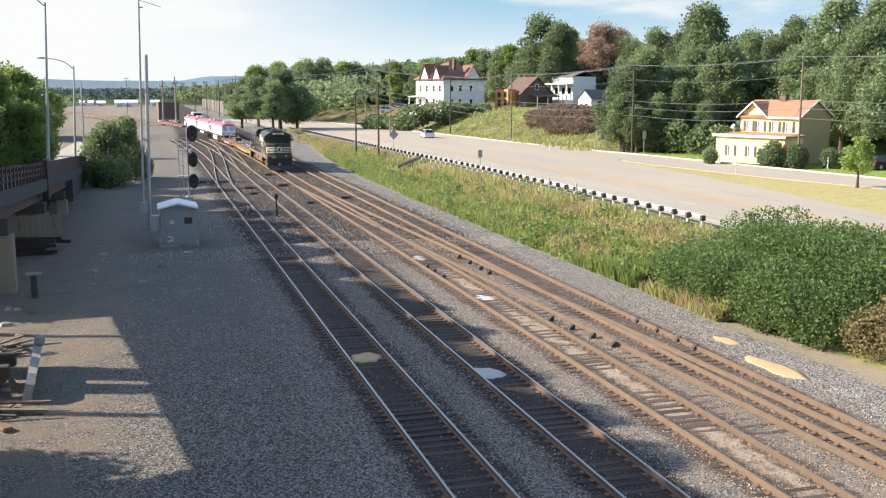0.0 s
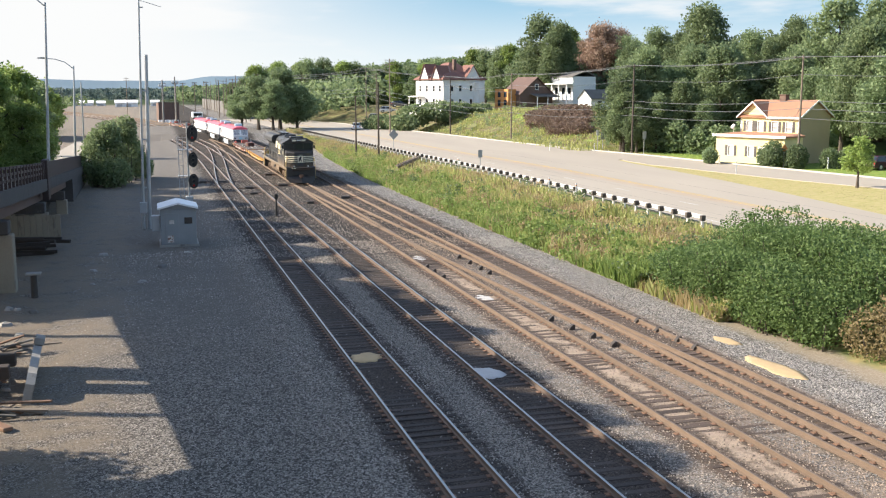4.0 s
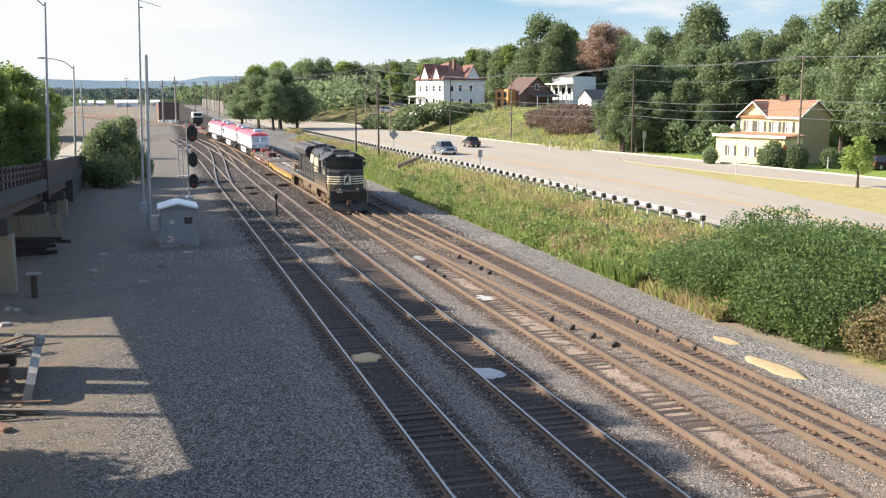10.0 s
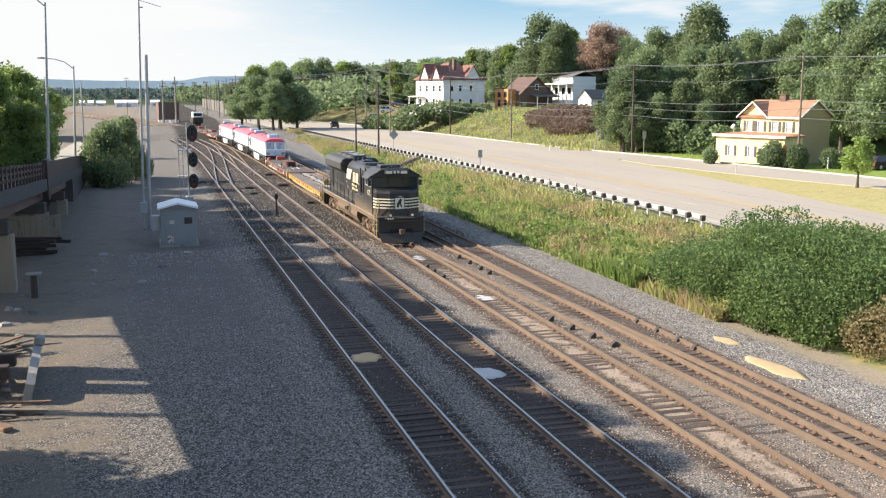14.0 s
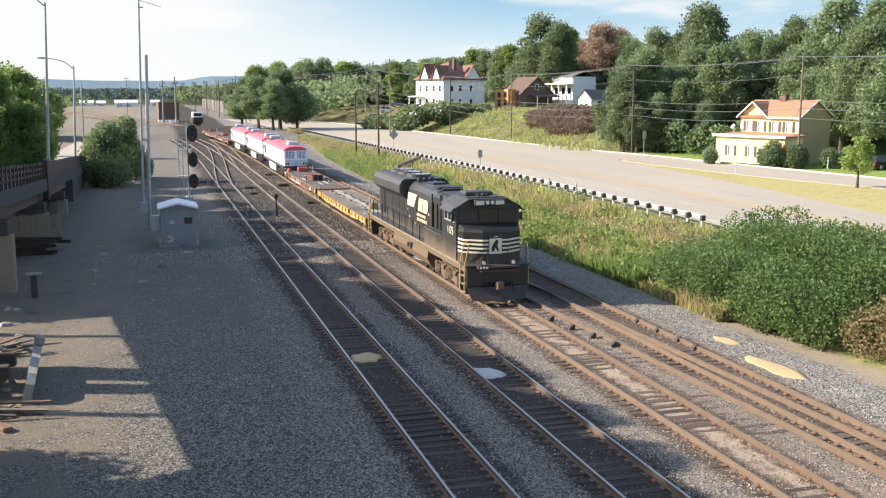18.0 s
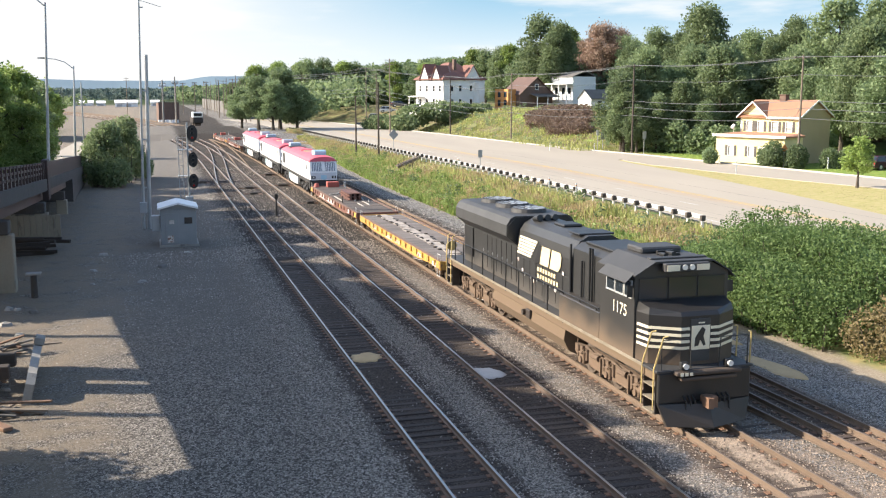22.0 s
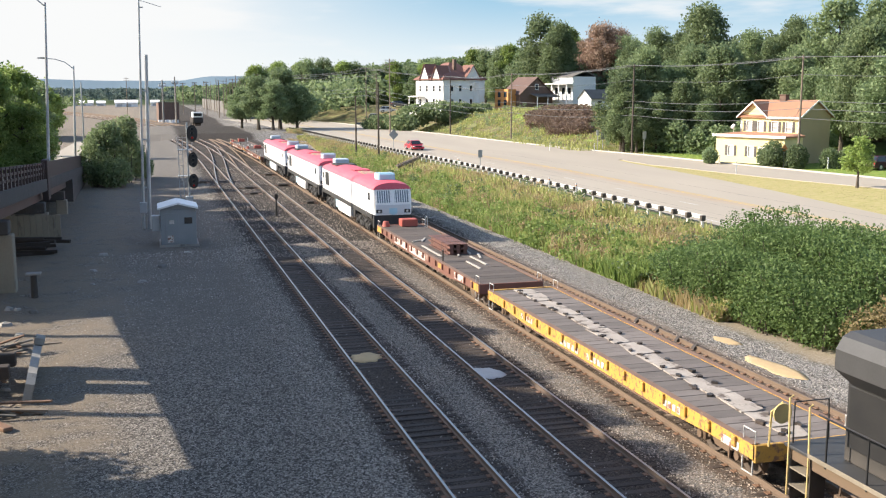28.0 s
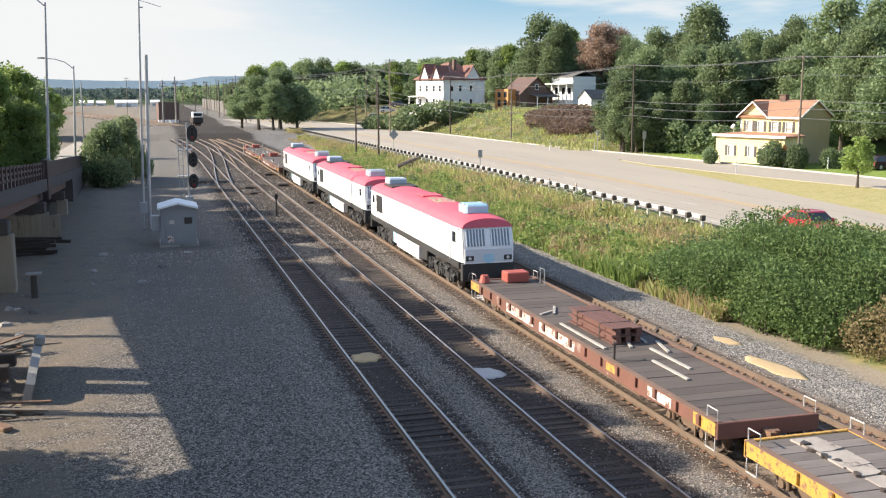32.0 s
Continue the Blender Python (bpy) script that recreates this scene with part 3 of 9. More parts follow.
# ---- the train: y = 0 at the front coupler face, y grows towards the rear, z = 0 on the rails ----
def dusty(name, c, dust, low, high, rough=0.45, amount=0.85, metal=0.0):
    """Paint that carries road dust, thickest low on the body and broken up by noise."""
    m = material(name, c, tuple(v * 1.5 for v in c), rough=rough, metal=metal, scale=1.2, fine=30, bump=0.05)
    n, l = m.node_tree.nodes, m.node_tree.links
    bs = n["Principled BSDF"]
    old = bs.inputs["Base Color"].links[0].from_socket
    co = n.new("ShaderNodeTexCoord")
    sp = n.new("ShaderNodeSeparateXYZ")
    l.new(co.outputs["Object"], sp.inputs[0])
    nz = n.new("ShaderNodeTexNoise")
    nz.inputs["Scale"].default_value, nz.inputs["Detail"].default_value = 1.3, 7.0
    mp = n.new("ShaderNodeMapping")
    mp.inputs["Scale"].default_value = (1, 0.6, 0.8)
    l.new(co.outputs["Object"], mp.inputs[0])
    l.new(mp.outputs[0], nz.inputs["Vector"])
    ad = n.new("ShaderNodeMath")
    ad.operation = 'MULTIPLY_ADD'
    ad.inputs[1].default_value = 1.1
    l.new(nz.outputs["Fac"], ad.inputs[0])
    l.new(sp.outputs[2], ad.inputs[2])
    mr = n.new("ShaderNodeMapRange")
    mr.interpolation_type = 'SMOOTHSTEP'
    mr.inputs["From Min"].default_value, mr.inputs["From Max"].default_value = low + 0.55, high + 0.55
    mr.inputs["To Min"].default_value, mr.inputs["To Max"].default_value = amount, 0.02
    l.new(ad.outputs[0], mr.inputs["Value"])
    mx = n.new("ShaderNodeMix")
    mx.data_type = 'RGBA'
    l.new(mr.outputs[0], mx.inputs[0])
    l.new(old, mx.inputs[6])
    mx.inputs[7].default_value = (*dust, 1)
    l.new(mx.outputs[2], bs.inputs["Base Color"])
    rr = n.new("ShaderNodeMapRange")
    rr.inputs["To Min"].default_value, rr.inputs["To Max"].default_value = rough, 0.9
    l.new(mr.outputs[0], rr.inputs["Value"])
    l.new(rr.outputs[0], bs.inputs["Roughness"])
    return m


M_ENG = dusty("dusty_black_engine_paint", (0.022, 0.0215, 0.021), (0.155, 0.102, 0.06), 1.35, 2.8, amount=0.85)
M_HOOD = dusty("grimy_black_hood_paint", (0.021, 0.0208, 0.0205), (0.085, 0.07, 0.056), 1.4, 2.6, amount=0.7)
M_NOSE = dusty("black_nose_paint", (0.011, 0.011, 0.0115), (0.2, 0.13, 0.075), 1.2, 2.5, amount=0.6)
M_PLOW = dusty("dusty_black_plow", (0.014, 0.0135, 0.013), (0.1, 0.066, 0.043), 0.2, 0.9, amount=0.3)
M_ENG_ROOF = material("faded_black_roof", (0.028, 0.0275, 0.0275), (0.05, 0.049, 0.049), rough=0.6, scale=1, fine=20, bump=0.05)
M_TANK = dusty("dusty_fuel_tank", (0.045, 0.036, 0.028), (0.145, 0.097, 0.058), 1.5, 3.0, rough=0.85)
M_TRUCK = dusty("dirty_truck_frame", (0.05, 0.036, 0.027), (0.17, 0.11, 0.068), 0.5, 1.7, rough=0.85, amount=0.7)
M_SILL = material("tan_dusty_sill", (0.25, 0.215, 0.16), (0.13, 0.105, 0.075), rough=0.85, scale=2, fine=25)
M_MARK = material("cream_white_marking", (0.78, 0.71, 0.54), (0.64, 0.56, 0.4), rough=0.6, scale=2, fine=25, bump=0.02)
M_GOLD = material("gold_cream_marking", (0.72, 0.6, 0.36), (0.56, 0.45, 0.26), rough=0.6, scale=2, fine=25, bump=0.02)
M_PANEL = material("pale_panel", (0.62, 0.56, 0.52), (0.45, 0.38, 0.34), rough=0.7, scale=1.5, fine=12, c3=(0.2, 0.09, 0.065), c3_amount=0.5, c3_scale=5.0)
M_STEEL_DARK = material("dark_oily_steel", (0.035, 0.03, 0.027), (0.07, 0.055, 0.045), rough=0.6, metal=0.3, scale=4, fine=40)
M_WHEEL = material("worn_wheel_steel", (0.1, 0.075, 0.06), (0.2, 0.16, 0.13), rough=0.55, metal=0.5, scale=5, fine=40)
M_GRIP = material("worn_yellow_handrail", (0.55, 0.42, 0.16), (0.4, 0.28, 0.12), rough=0.7, scale=4, fine=30)
M_LAMP = material("lamp_glass", (0.75, 0.73, 0.68), (0.6, 0.58, 0.52), rough=0.15, bump=0)
M_WINFRAME = material("aluminium_window_frame", (0.6, 0.6, 0.58), (0.5, 0.5, 0.48), rough=0.4, metal=0.4, scale=3, fine=20, bump=0.02)

wheel_mesh = Build()
wheel_mesh.cyl((-0.82, 0, 0), (-0.68, 0, 0), 0.52, 0.52, 24).cyl((-0.70, 0, 0), (-0.665, 0, 0), 0.55, 0.55, 24)
wheel_mesh.cyl((0.68, 0, 0), (0.82, 0, 0), 0.52, 0.52, 24).cyl((0.665, 0, 0), (0.70, 0, 0), 0.55, 0.55, 24)
wheel_mesh.cyl((-0.95, 0, 0), (0.95, 0, 0), 0.1, 0.1, 12)
for sx in (-0.83, 0.83):
    for a in range(6):
        c, s = math.cos(a * math.pi / 3) * 0.3, math.sin(a * math.pi / 3) * 0.3
        wheel_mesh.cyl((sx - 0.015, c, s), (sx + 0.015, c, s), 0.045, 0.045, 8)
WHEELSET = wheel_mesh.mesh("wheelset", M_WHEEL)
ROLLING = []


def truck_frame(axles, x, reach=0.75, z=0.62):
    """One side frame of a truck, with boxes over the axles, springs, brake rigging."""
    b = Build()
    ya, yb = axles[0] - reach, axles[-1] + reach
    b.prism([(ya, z + 0.05), (ya + 0.25, z - 0.08), (axles[0] + 0.35, z - 0.02), (axles[0] + 0.6, z - 0.22), (axles[-1] - 0.6, z - 0.22), (axles[-1] - 0.35, z - 0.02), (yb - 0.25, z - 0.08), (yb, z + 0.05), (yb, z + 0.3), (axles[-1] - 0.5, z + 0.42), (axles[0] + 0.5, z + 0.42), (ya, z + 0.3)], 'x', x - 0.07, x + 0.07)
    s = -1 if x < 0 else 1
    for a in axles:
        b.box(x - 0.1 + s * 0.06, x + 0.1 + s * 0.06, a - 0.2, a + 0.2, 0.38, 0.78, 0.03)
        b.cyl((x + s * 0.05, a, 0.52), (x + s * 0.22, a, 0.52), 0.13, 0.11, 12)
        for d in (-0.36, 0.36):
            b.cyl((x + s * 0.08, a + d, 0.55), (x + s * 0.08, a + d, 0.95), 0.075, 0.075, 8)
    for a, c in zip(axles, axles[1:]):
        m = (a + c) / 2
        b.cyl((x + s * 0.1, m - 0.32, 0.86), (x + s * 0.1, m + 0.22, 0.86), 0.11, 0.11, 10)
        b.box(x - 0.03 + s * 0.1, x + 0.03 + s * 0.1, m - 0.45, m - 0.38, 0.3, 0.9)
        b.tube([(x + s * 0.14, m - 0.6, 1.05), (x + s * 0.16, m, 0.98), (x + s * 0.14, m + 0.6, 1.08)], 0.03)
    b.cyl((x + s * 0.12, axles[0] - 0.55, 0.7), (x + s * 0.12, axles[0] - 0.3, 0.7), 0.13, 0.13, 10)
    for a in (axles[0] - 0.62, axles[-1] + 0.62):
        b.tube([(x, a, 1.15), (x + s * 0.05, a, 0.7), (x - s * 0.2, a, 0.25)], 0.028)
    for a in axles:
        b.box(x + s * 0.1, x + s * 0.16, a - 0.12, a + 0.12, 0.86, 1.0, 0.01)
        b.tube([(x + s * 0.16, a - 0.3, 0.98), (x + s * 0.2, a - 0.1, 0.75), (x + s * 0.16, a + 0.25, 0.72)], 0.02)
    return b


def add_truck(thing_ob, axles, mat, reach=0.75, name="truck"):
    mid = sum(axles) / len(axles)
    holder = part(name, Build().box(-0.75, 0.75, axles[0] - 0.3, axles[-1] + 0.3, 0.55, 1.05, 0.05).box(-1.0, 1.0, mid - 0.3, mid + 0.3, 0.75, 1.15, 0.04), M_STEEL_DARK, thing_ob)
    for x in (-1.05, 1.05):
        part("side_frame", truck_frame(axles, x, reach), mat, holder)
    for a in axles:
        w = part("wheelset", WHEELSET, None, thing_ob, at=pose(0, a, 0.535))
        ROLLING.append((w, a))
    return holder


def coupler(thing_ob, y, s):
    """Knuckle coupler whose face stands at y; s points outwards (-1 front, 1 rear)."""
    b = Build().box(-0.13, 0.13, min(y - s * 0.25, y - s * 0.95), max(y - s * 0.25, y - s * 0.95), 0.72, 0.95, 0.03)
    b.prism([(-0.22, y - s * 0.35), (-0.2, y - s * 0.02), (-0.05, y + s * 0.02), (-0.02, y - s * 0.14), (0.14, y - s * 0.1), (0.2, y - s * 0.3), (0.12, y - s * 0.42), (-0.12, y - s * 0.42)], 'z', 0.68, 0.99)
    return part("coupler", b, M_PLATE, thing_ob)


# ---- black six-axle diesel engine ----
engine = thing("diesel_locomotive", pose(15.2, 60, 0), "dusty black six-axle diesel locomotive with white nose stripes", "locomotive")
CONSIST = [(engine, 0.0, 22.6)]
E_ = engine
frame_b = Build().box(-1.5, 1.5, 0.75, 21.95, 1.38, 1.66, 0.03)
part("underframe", frame_b, M_TANK, E_)
walk_b = Build().box(-1.57, 1.57, 0.6, 22.1, 1.662, 1.74, 0.015)
part("walkway", walk_b, M_ENG_ROOF, E_)
for x in (-1.585, 1.585):
    part("side_sill", Build().box(x - 0.012, x + 0.012, 1.5, 21.2, 1.68, 1.78, 0.005), M_SILL, E_)
# nose: chamfered front with a sloping top
nose_outline = [(-1.5, 2.12), (-1.4, 1.5), (-0.62, 0.98), (0.62, 0.98), (1.4, 1.5), (1.5, 2.12)]
nb = Build()
nb.loft([[(x, y, 1.745) for x, y in nose_outline], [(x, y, 3.2) for x, y in nose_outline], [(x * 0.97, 2.12 + (y - 2.12) * 0.9, 3.32 + (y - 0.98) * 0.16) for x, y in nose_outline]])
nose = part("nose", nb, M_NOSE, E_)
part("nose_door", Build().box(-0.32, 0.32, 0.955, 0.985, 1.85, 3.12, 0.01), M_ENG_ROOF, nose)
for k in range(4):      # stripes round the nose, on both chamfers and the front
    z = 2.22 + k * 0.19
    o = 0.006
    for (xa, ya), (xb, yb) in (((-1.488 - o, 2.05), (-1.4 - o, 1.5)), ((-1.4 - o, 1.5 - o), (-0.62, 0.98 - o)), ((-0.62, 0.98 - o), (-0.34, 0.98 - o)), ((0.34, 0.98 - o), (0.62, 0.98 - o)), ((0.62, 0.98 - o), (1.4 + o, 1.5 - o)), ((1.4 + o, 1.5), (1.488 + o, 2.05))):
        dx, dy = xb - xa, yb - ya
        n = math.hypot(dx, dy)
        px, py = dy / n * 0.004, -dx / n * 0.004
        sb = Build().add([(xa + px, ya + py, z), (xb + px, yb + py, z), (xb + px, yb + py, z + 0.085), (xa + px, ya + py, z + 0.085), (xa - px, ya - py, z), (xb - px, yb - py, z), (xb - px, yb - py, z + 0.085), (xa - px, ya - py, z + 0.085)],
               [(0, 1, 2, 3), (7, 6, 5, 4), (0, 4, 5, 1), (1, 5, 6, 2), (2, 6, 7, 3), (3, 7, 4, 0)])
        part("stripe", sb, M_MARK, nose, "cream white stripe")
emb = Build().box(-0.3, 0.3, 0.935, 0.953, 2.2, 2.92, 0.004)
part("emblem_panel", emb, M_MARK, nose, "cream panel with a dark emblem")
part("emblem", Build().prism([(-0.2, 2.3), (-0.08, 2.32), (-0.02, 2.5), (0.1, 2.3), (0.16, 2.34), (0.08, 2.6), (0.14, 2.8), (0.04, 2.88), (-0.1, 2.7), (-0.18, 2.56)], 'y', 0.922, 0.933), M_BLACK, nose)
part("nose_handle", Build().box(-0.08, 0.12, 0.93, 0.952, 2.98, 3.02, 0.004), M_MARK, nose)
# cab
cab_sec = [(-1.56, 1.745), (-1.56, 4.28), (-0.95, 4.58), (0.95, 4.58), (1.56, 4.28), (1.56, 1.745)]
cb = Build().loft([[(x, y, z) for x, z in cab_sec] for y in (2.12, 4.5)])
cab = part("cab", cb, M_ENG, E_)
part("cab_roof", Build().loft([[(x, y, z) for x, z in ((-1.62, 4.24), (-0.97, 4.62), (0.97, 4.62), (1.62, 4.24), (1.62, 4.28), (0.95, 4.67), (-0.95, 4.67), (-1.62, 4.28))] for y in (2.0, 4.62)]), M_ENG_ROOF, cab)
for xa, xb in ((-1.44, -0.52), (-0.46, 0.46), (0.52, 1.44)):
    w = part("windshield", Build().box(xa, xb, 2.09, 2.125, 3.52, 4.16, 0.01), M_GLASS, cab)
    part("window_frame", Build().box(xa - 0.04, xb + 0.04, 2.1, 2.118, 3.48, 3.52).box(xa - 0.04, xb + 0.04, 2.1, 2.118, 4.16, 4.2), M_BLACK, w)
for sx in (-1, 1):
    for ya, yb in ((2.32, 2.72), (2.84, 3.36), (3.44, 3.96)):
        w = part("side_window", Build().box(min(sx * 1.555, sx * 1.575), max(sx * 1.555, sx * 1.575), ya, yb, 3.58, 4.04), M_GLASS, cab)
        x0, x1 = sorted((sx * 1.562, sx * 1.6))
        part("window_frame", Build().box(x0, x1, ya - 0.05, ya, 3.53, 4.09).box(x0, x1, yb, yb + 0.05, 3.53, 4.09).box(x0, x1, ya, yb, 3.53, 3.58).box(x0, x1, ya, yb, 4.04, 4.09), M_WINFRAME, w)
    part("awning", Build().prism([(sx * 1.57, 4.3), (sx * 1.86, 4.04), (sx * 1.86, 4.065), (sx * 1.57, 4.33)], 'y', 2.15, 4.05), M_ENG_ROOF, cab)
    x0, x1 = sorted((sx * 1.6, sx * 1.78))
    part("mirror", Build().box(x0, x1, 2.18, 2.21, 3.6, 3.95), M_BLACK, cab)
box = part("number_board", Build().box(-0.75, 0.75, 1.78, 2.05, 4.36, 4.62, 0.03), M_ENG_ROOF, cab)
for x in (-0.12, 0.12):
    part("headlight", Build().cyl((x, 1.74, 4.5), (x, 1.79, 4.5), 0.085, 0.085, 12), M_LAMP, box)
for xa, xb in ((-0.7, -0.28), (0.28, 0.7)):
    part("number_panel", Build().box(xa, xb, 1.765, 1.778, 4.4, 4.58), M_MARK, box)
part("roof_horn", Build().cyl((-0.25, 3.2, 4.72), (-0.25, 2.7, 4.72), 0.03, 0.08, 10).cyl((0.0, 3.2, 4.76), (0.0, 2.65, 4.76), 0.03, 0.09, 10).cyl((0.2, 3.2, 4.72), (0.2, 2.75, 4.72), 0.03, 0.07, 10).box(-0.3, 0.25, 3.15, 3.25, 4.66, 4.8), M_BLACK, cab)
part("air_conditioner", Build().box(-0.7, 0.7, 3.45, 4.45, 4.66, 4.86, 0.05), M_ENG_ROOF, cab)
part("antenna_panel", Build().box(-0.95, 0.95, 2.35, 2.6, 4.66, 4.72, 0.02), M_ENG_ROOF, cab)


def lettering(name, text, size, m, mat, parent):
    cu = bpy.data.curves.new(name, 'FONT')
    cu.body, cu.size, cu.extrude, cu.align_x = text, size, 0.003, 'CENTER'
    tmp = bpy.data.objects.new(name, cu)
    me = bpy.data.meshes.new_from_object(tmp)
    bpy.data.objects.remove(tmp)
    me.materials.append(mat)
    ob = new(name, me)
    ob.parent = parent
    ob.matrix_basis = m
    return ob


SIDE_L_POSE = Matrix(((0, 0, -1, 0), (-1, 0, 0, 0), (0, 1, 0, 0), (0, 0, 0, 1)))     # text read from the -x side
for sx in (-1, 1):
    turn = SIDE_L_POSE if sx < 0 else Matrix(((0, 0, 1, 0), (1, 0, 0, 0), (0, 1, 0, 0), (0, 0, 0, 1)))
    q = lettering("road_number", "1175", 0.52, Matrix.Translation((sx * 1.565, 3.1, 2.92)) @ turn, M_MARK, cab)
# low equipment cabinet behind the cab, tan with dust
for x in (-1.55, 1.022):
    part("equipment_cabinet", Build().box(x, x + 0.528, 4.55, 7.9, 1.745, 2.62, 0.03), M_ENG, E_)
# hoods
hood1 = Build().loft([[(x, y, z) for x, z in ((-1.02, 1.745), (-1.02, 4.2), (-0.72, 4.42), (0.72, 4.42), (1.02, 4.2), (1.02, 1.745))] for y in (4.55, 7.9)])
part("front_hood", hood1, M_HOOD, E_)
part("intake_screen", Build().box(-0.8, 0.8, 5.2, 7.4, 4.421, 4.52, 0.03), M_BLACK, E_)
sec = [(-1.06, 1.745), (-1.06, 3.75), (-0.98, 4.15), (-0.78, 4.42), (-0.45, 4.6), (0.45, 4.6), (0.78, 4.42), (0.98, 4.15), (1.06, 3.75), (1.06, 1.745)]
hood2 = Build().loft([[(x, y, z) for x, z in sec] for y in (7.9, 13.4)])
mid_hood = part("engine_hood", hood2, M_HOOD, E_)
hood3 = Build().box(-1.02, 1.02, 13.4, 20.75, 1.745, 3.9, 0.03)
rear_hood = part("rear_hood", hood3, M_HOOD, E_)
rad = Build().loft([[(x, y, z) for x, z in ((-1.0, 3.45), (-1.5, 3.86), (-1.5, 4.3), (-1.34, 4.56), (-1.15, 4.66), (1.15, 4.66), (1.34, 4.56), (1.5, 4.3), (1.5, 3.86), (1.0, 3.45))] for y in (13.55, 20.6)])
radiator = part("radiator_wing", rad, M_ENG_ROOF, E_, "flared black radiator section")
part("radiator_front", Build().prism([(-1.0, 3.5), (-1.46, 3.89), (-1.46, 4.28), (-1.1, 4.62), (1.1, 4.62), (1.46, 4.28), (1.46, 3.89), (1.0, 3.5)], 'y', 13.5, 13.545), M_BLACK, radiator)
for y in (15.0, 17.0, 19.0):
    fan = part("fan_ring", Build().cyl((0, y, 4.66), (0, y, 4.82), 0.75, 0.72, 20), M_ENG_ROOF, radiator)
    fb = Build().cyl((0, y, 4.824), (0, y, 4.845), 0.16, 0.16, 10)
    for k in range(10):
        a = k * math.pi / 5
        fb.add([(0.1 * math.cos(a), y + 0.1 * math.sin(a), 4.826), (0.68 * math.cos(a - 0.2), y + 0.68 * math.sin(a - 0.2), 4.826), (0.68 * math.cos(a + 0.2), y + 0.68 * math.sin(a + 0.2), 4.84)], [(0, 1, 2)])
    part("fan_grille", fb, M_STEEL, fan)
part("exhaust_outlet", Build().box(-0.4, 0.4, 10.3, 11.3, 4.58, 4.7, 0.05), M_BLACK, E_)
part("brake_grid", Build().box(-0.7, 0.7, 8.2, 9.2, 4.58, 4.65, 0.03), M_BLACK, E_)
for x in (-0.55, -0.22, 0.11):
    part("horn", Build().cyl((x, 12.9, 4.62), (x, 12.3, 4.73), 0.1, 0.13, 10), M_BLACK, E_)
for sx in (-1, 1):
    for k in range(9):      # hood doors
        y = 13.6 + k * 0.62
        x0, x1 = sorted((sx * 1.02, sx * 1.045))
        if k < 7:
            d = part("hood_door", Build().box(x0, x1, y, y + 0.56, 1.95, 3.4, 0.008), M_HOOD, rear_hood)
            xa, xb = sorted((sx * 1.045, sx * 1.06))
            part("latch", Build().box(xa, xb, y + 0.45, y + 0.5, 2.6, 2.72), M_STEEL, d)
    for k in range(8):
        y = 8.05 + k * 0.66
        x0, x1 = sorted((sx * 1.06, sx * 1.08))
        d = part("hood_door", Build().box(x0, x1, y, y + 0.6, 1.9, 3.1, 0.008), M_HOOD, mid_hood)
        xa, xb = sorted((sx * 1.08, sx * 1.095))
        part("latch", Build().box(xa, xb, y + 0.48, y + 0.53, 2.4, 2.52), M_STEEL, d)
    x0, x1 = sorted((sx * 1.045, sx * 1.075))
    part("air_grille", Build().box(x0, x1, 19.3, 20.6, 2.1, 3.45, 0.01), M_BLACK, rear_hood)
    for y, za, zb in ((4.75, 1.9, 4.4), (6.15, 1.9, 4.45), (6.35, 1.9, 4.45), (7.95, 1.9, 4.35), (7.0, 2.6, 3.9)):
        part("hood_pipe", Build().cyl((sx * 1.1, y, za), (sx * 1.1, y, zb), 0.045, 0.045, 8), M_BLACK, E_)
    # marking on the hood: slanting cream stripes, a dark figure, two broad shapes and two bars
    x = sx * 1.072
    def flat(pts, o, nm, mt):
        pts = [(p[0] + 0.4, p[1]) for p in pts]
        xa, xb = sorted((x + sx * o, x + sx * (o + 0.006)))
        part(nm, Build().prism(pts, 'x', xa, xb), mt, mid_hood)
    for k in range(6):
        z = 3.22 + k * 0.13
        flat([(13.0 - k * 0.06, z), (11.5 - k * 0.13, z), (11.44 - k * 0.13, z + 0.095), (12.96 - k * 0.06, z + 0.095)], 0.012, "marking_stripe", M_MARK)
    flat([(11.1, 3.02), (10.55, 3.9), (10.2, 3.6), (10.45, 3.35), (10.2, 3.05), (10.6, 3.2)], 0.02, "dark_figure", M_BLACK)
    flat([(10.5, 3.14), (9.66, 3.14), (9.44, 3.86), (10.28, 3.86)], 0.024, "marking_shape", M_GOLD)
    flat([(9.52, 3.14), (8.7, 3.14), (8.48, 3.34), (8.4, 3.7), (8.52, 3.86), (9.3, 3.86)], 0.024, "marking_shape", M_GOLD)
    for yp, zp in ((12.4, 2.55), (11.2, 2.3), (9.0, 2.35), (8.3, 3.1), (12.9, 2.9)):      # small pale notices
        flat([(yp, zp), (yp - 0.16, zp), (yp - 0.16, zp + 0.13), (yp, zp + 0.13)], 0.03, "notice", M_PANEL)
    for za, zb, n_ in ((2.84, 3.0, 7), (2.58, 2.74, 8)):      # two rows of letter-sized bars
        for k in range(n_):
            ya = 10.75 - k * 0.27
            flat([(ya, za), (ya - 0.17, za), (ya - 0.19, zb), (ya - 0.02, zb)], 0.024, "marking_bar", M_GOLD)
    # handrails
    hr = Build()
    posts = [4.9, 6.2, 7.6, 9.1, 10.6, 12.1, 13.6, 15.1, 16.6, 18.1, 19.4, 20.7]
    hr.tube([(sx * 1.5, y, 2.72) for y in (4.7, 12, 21.0)], 0.022, 6)
    part("handrail", hr, M_BLACK, E_)
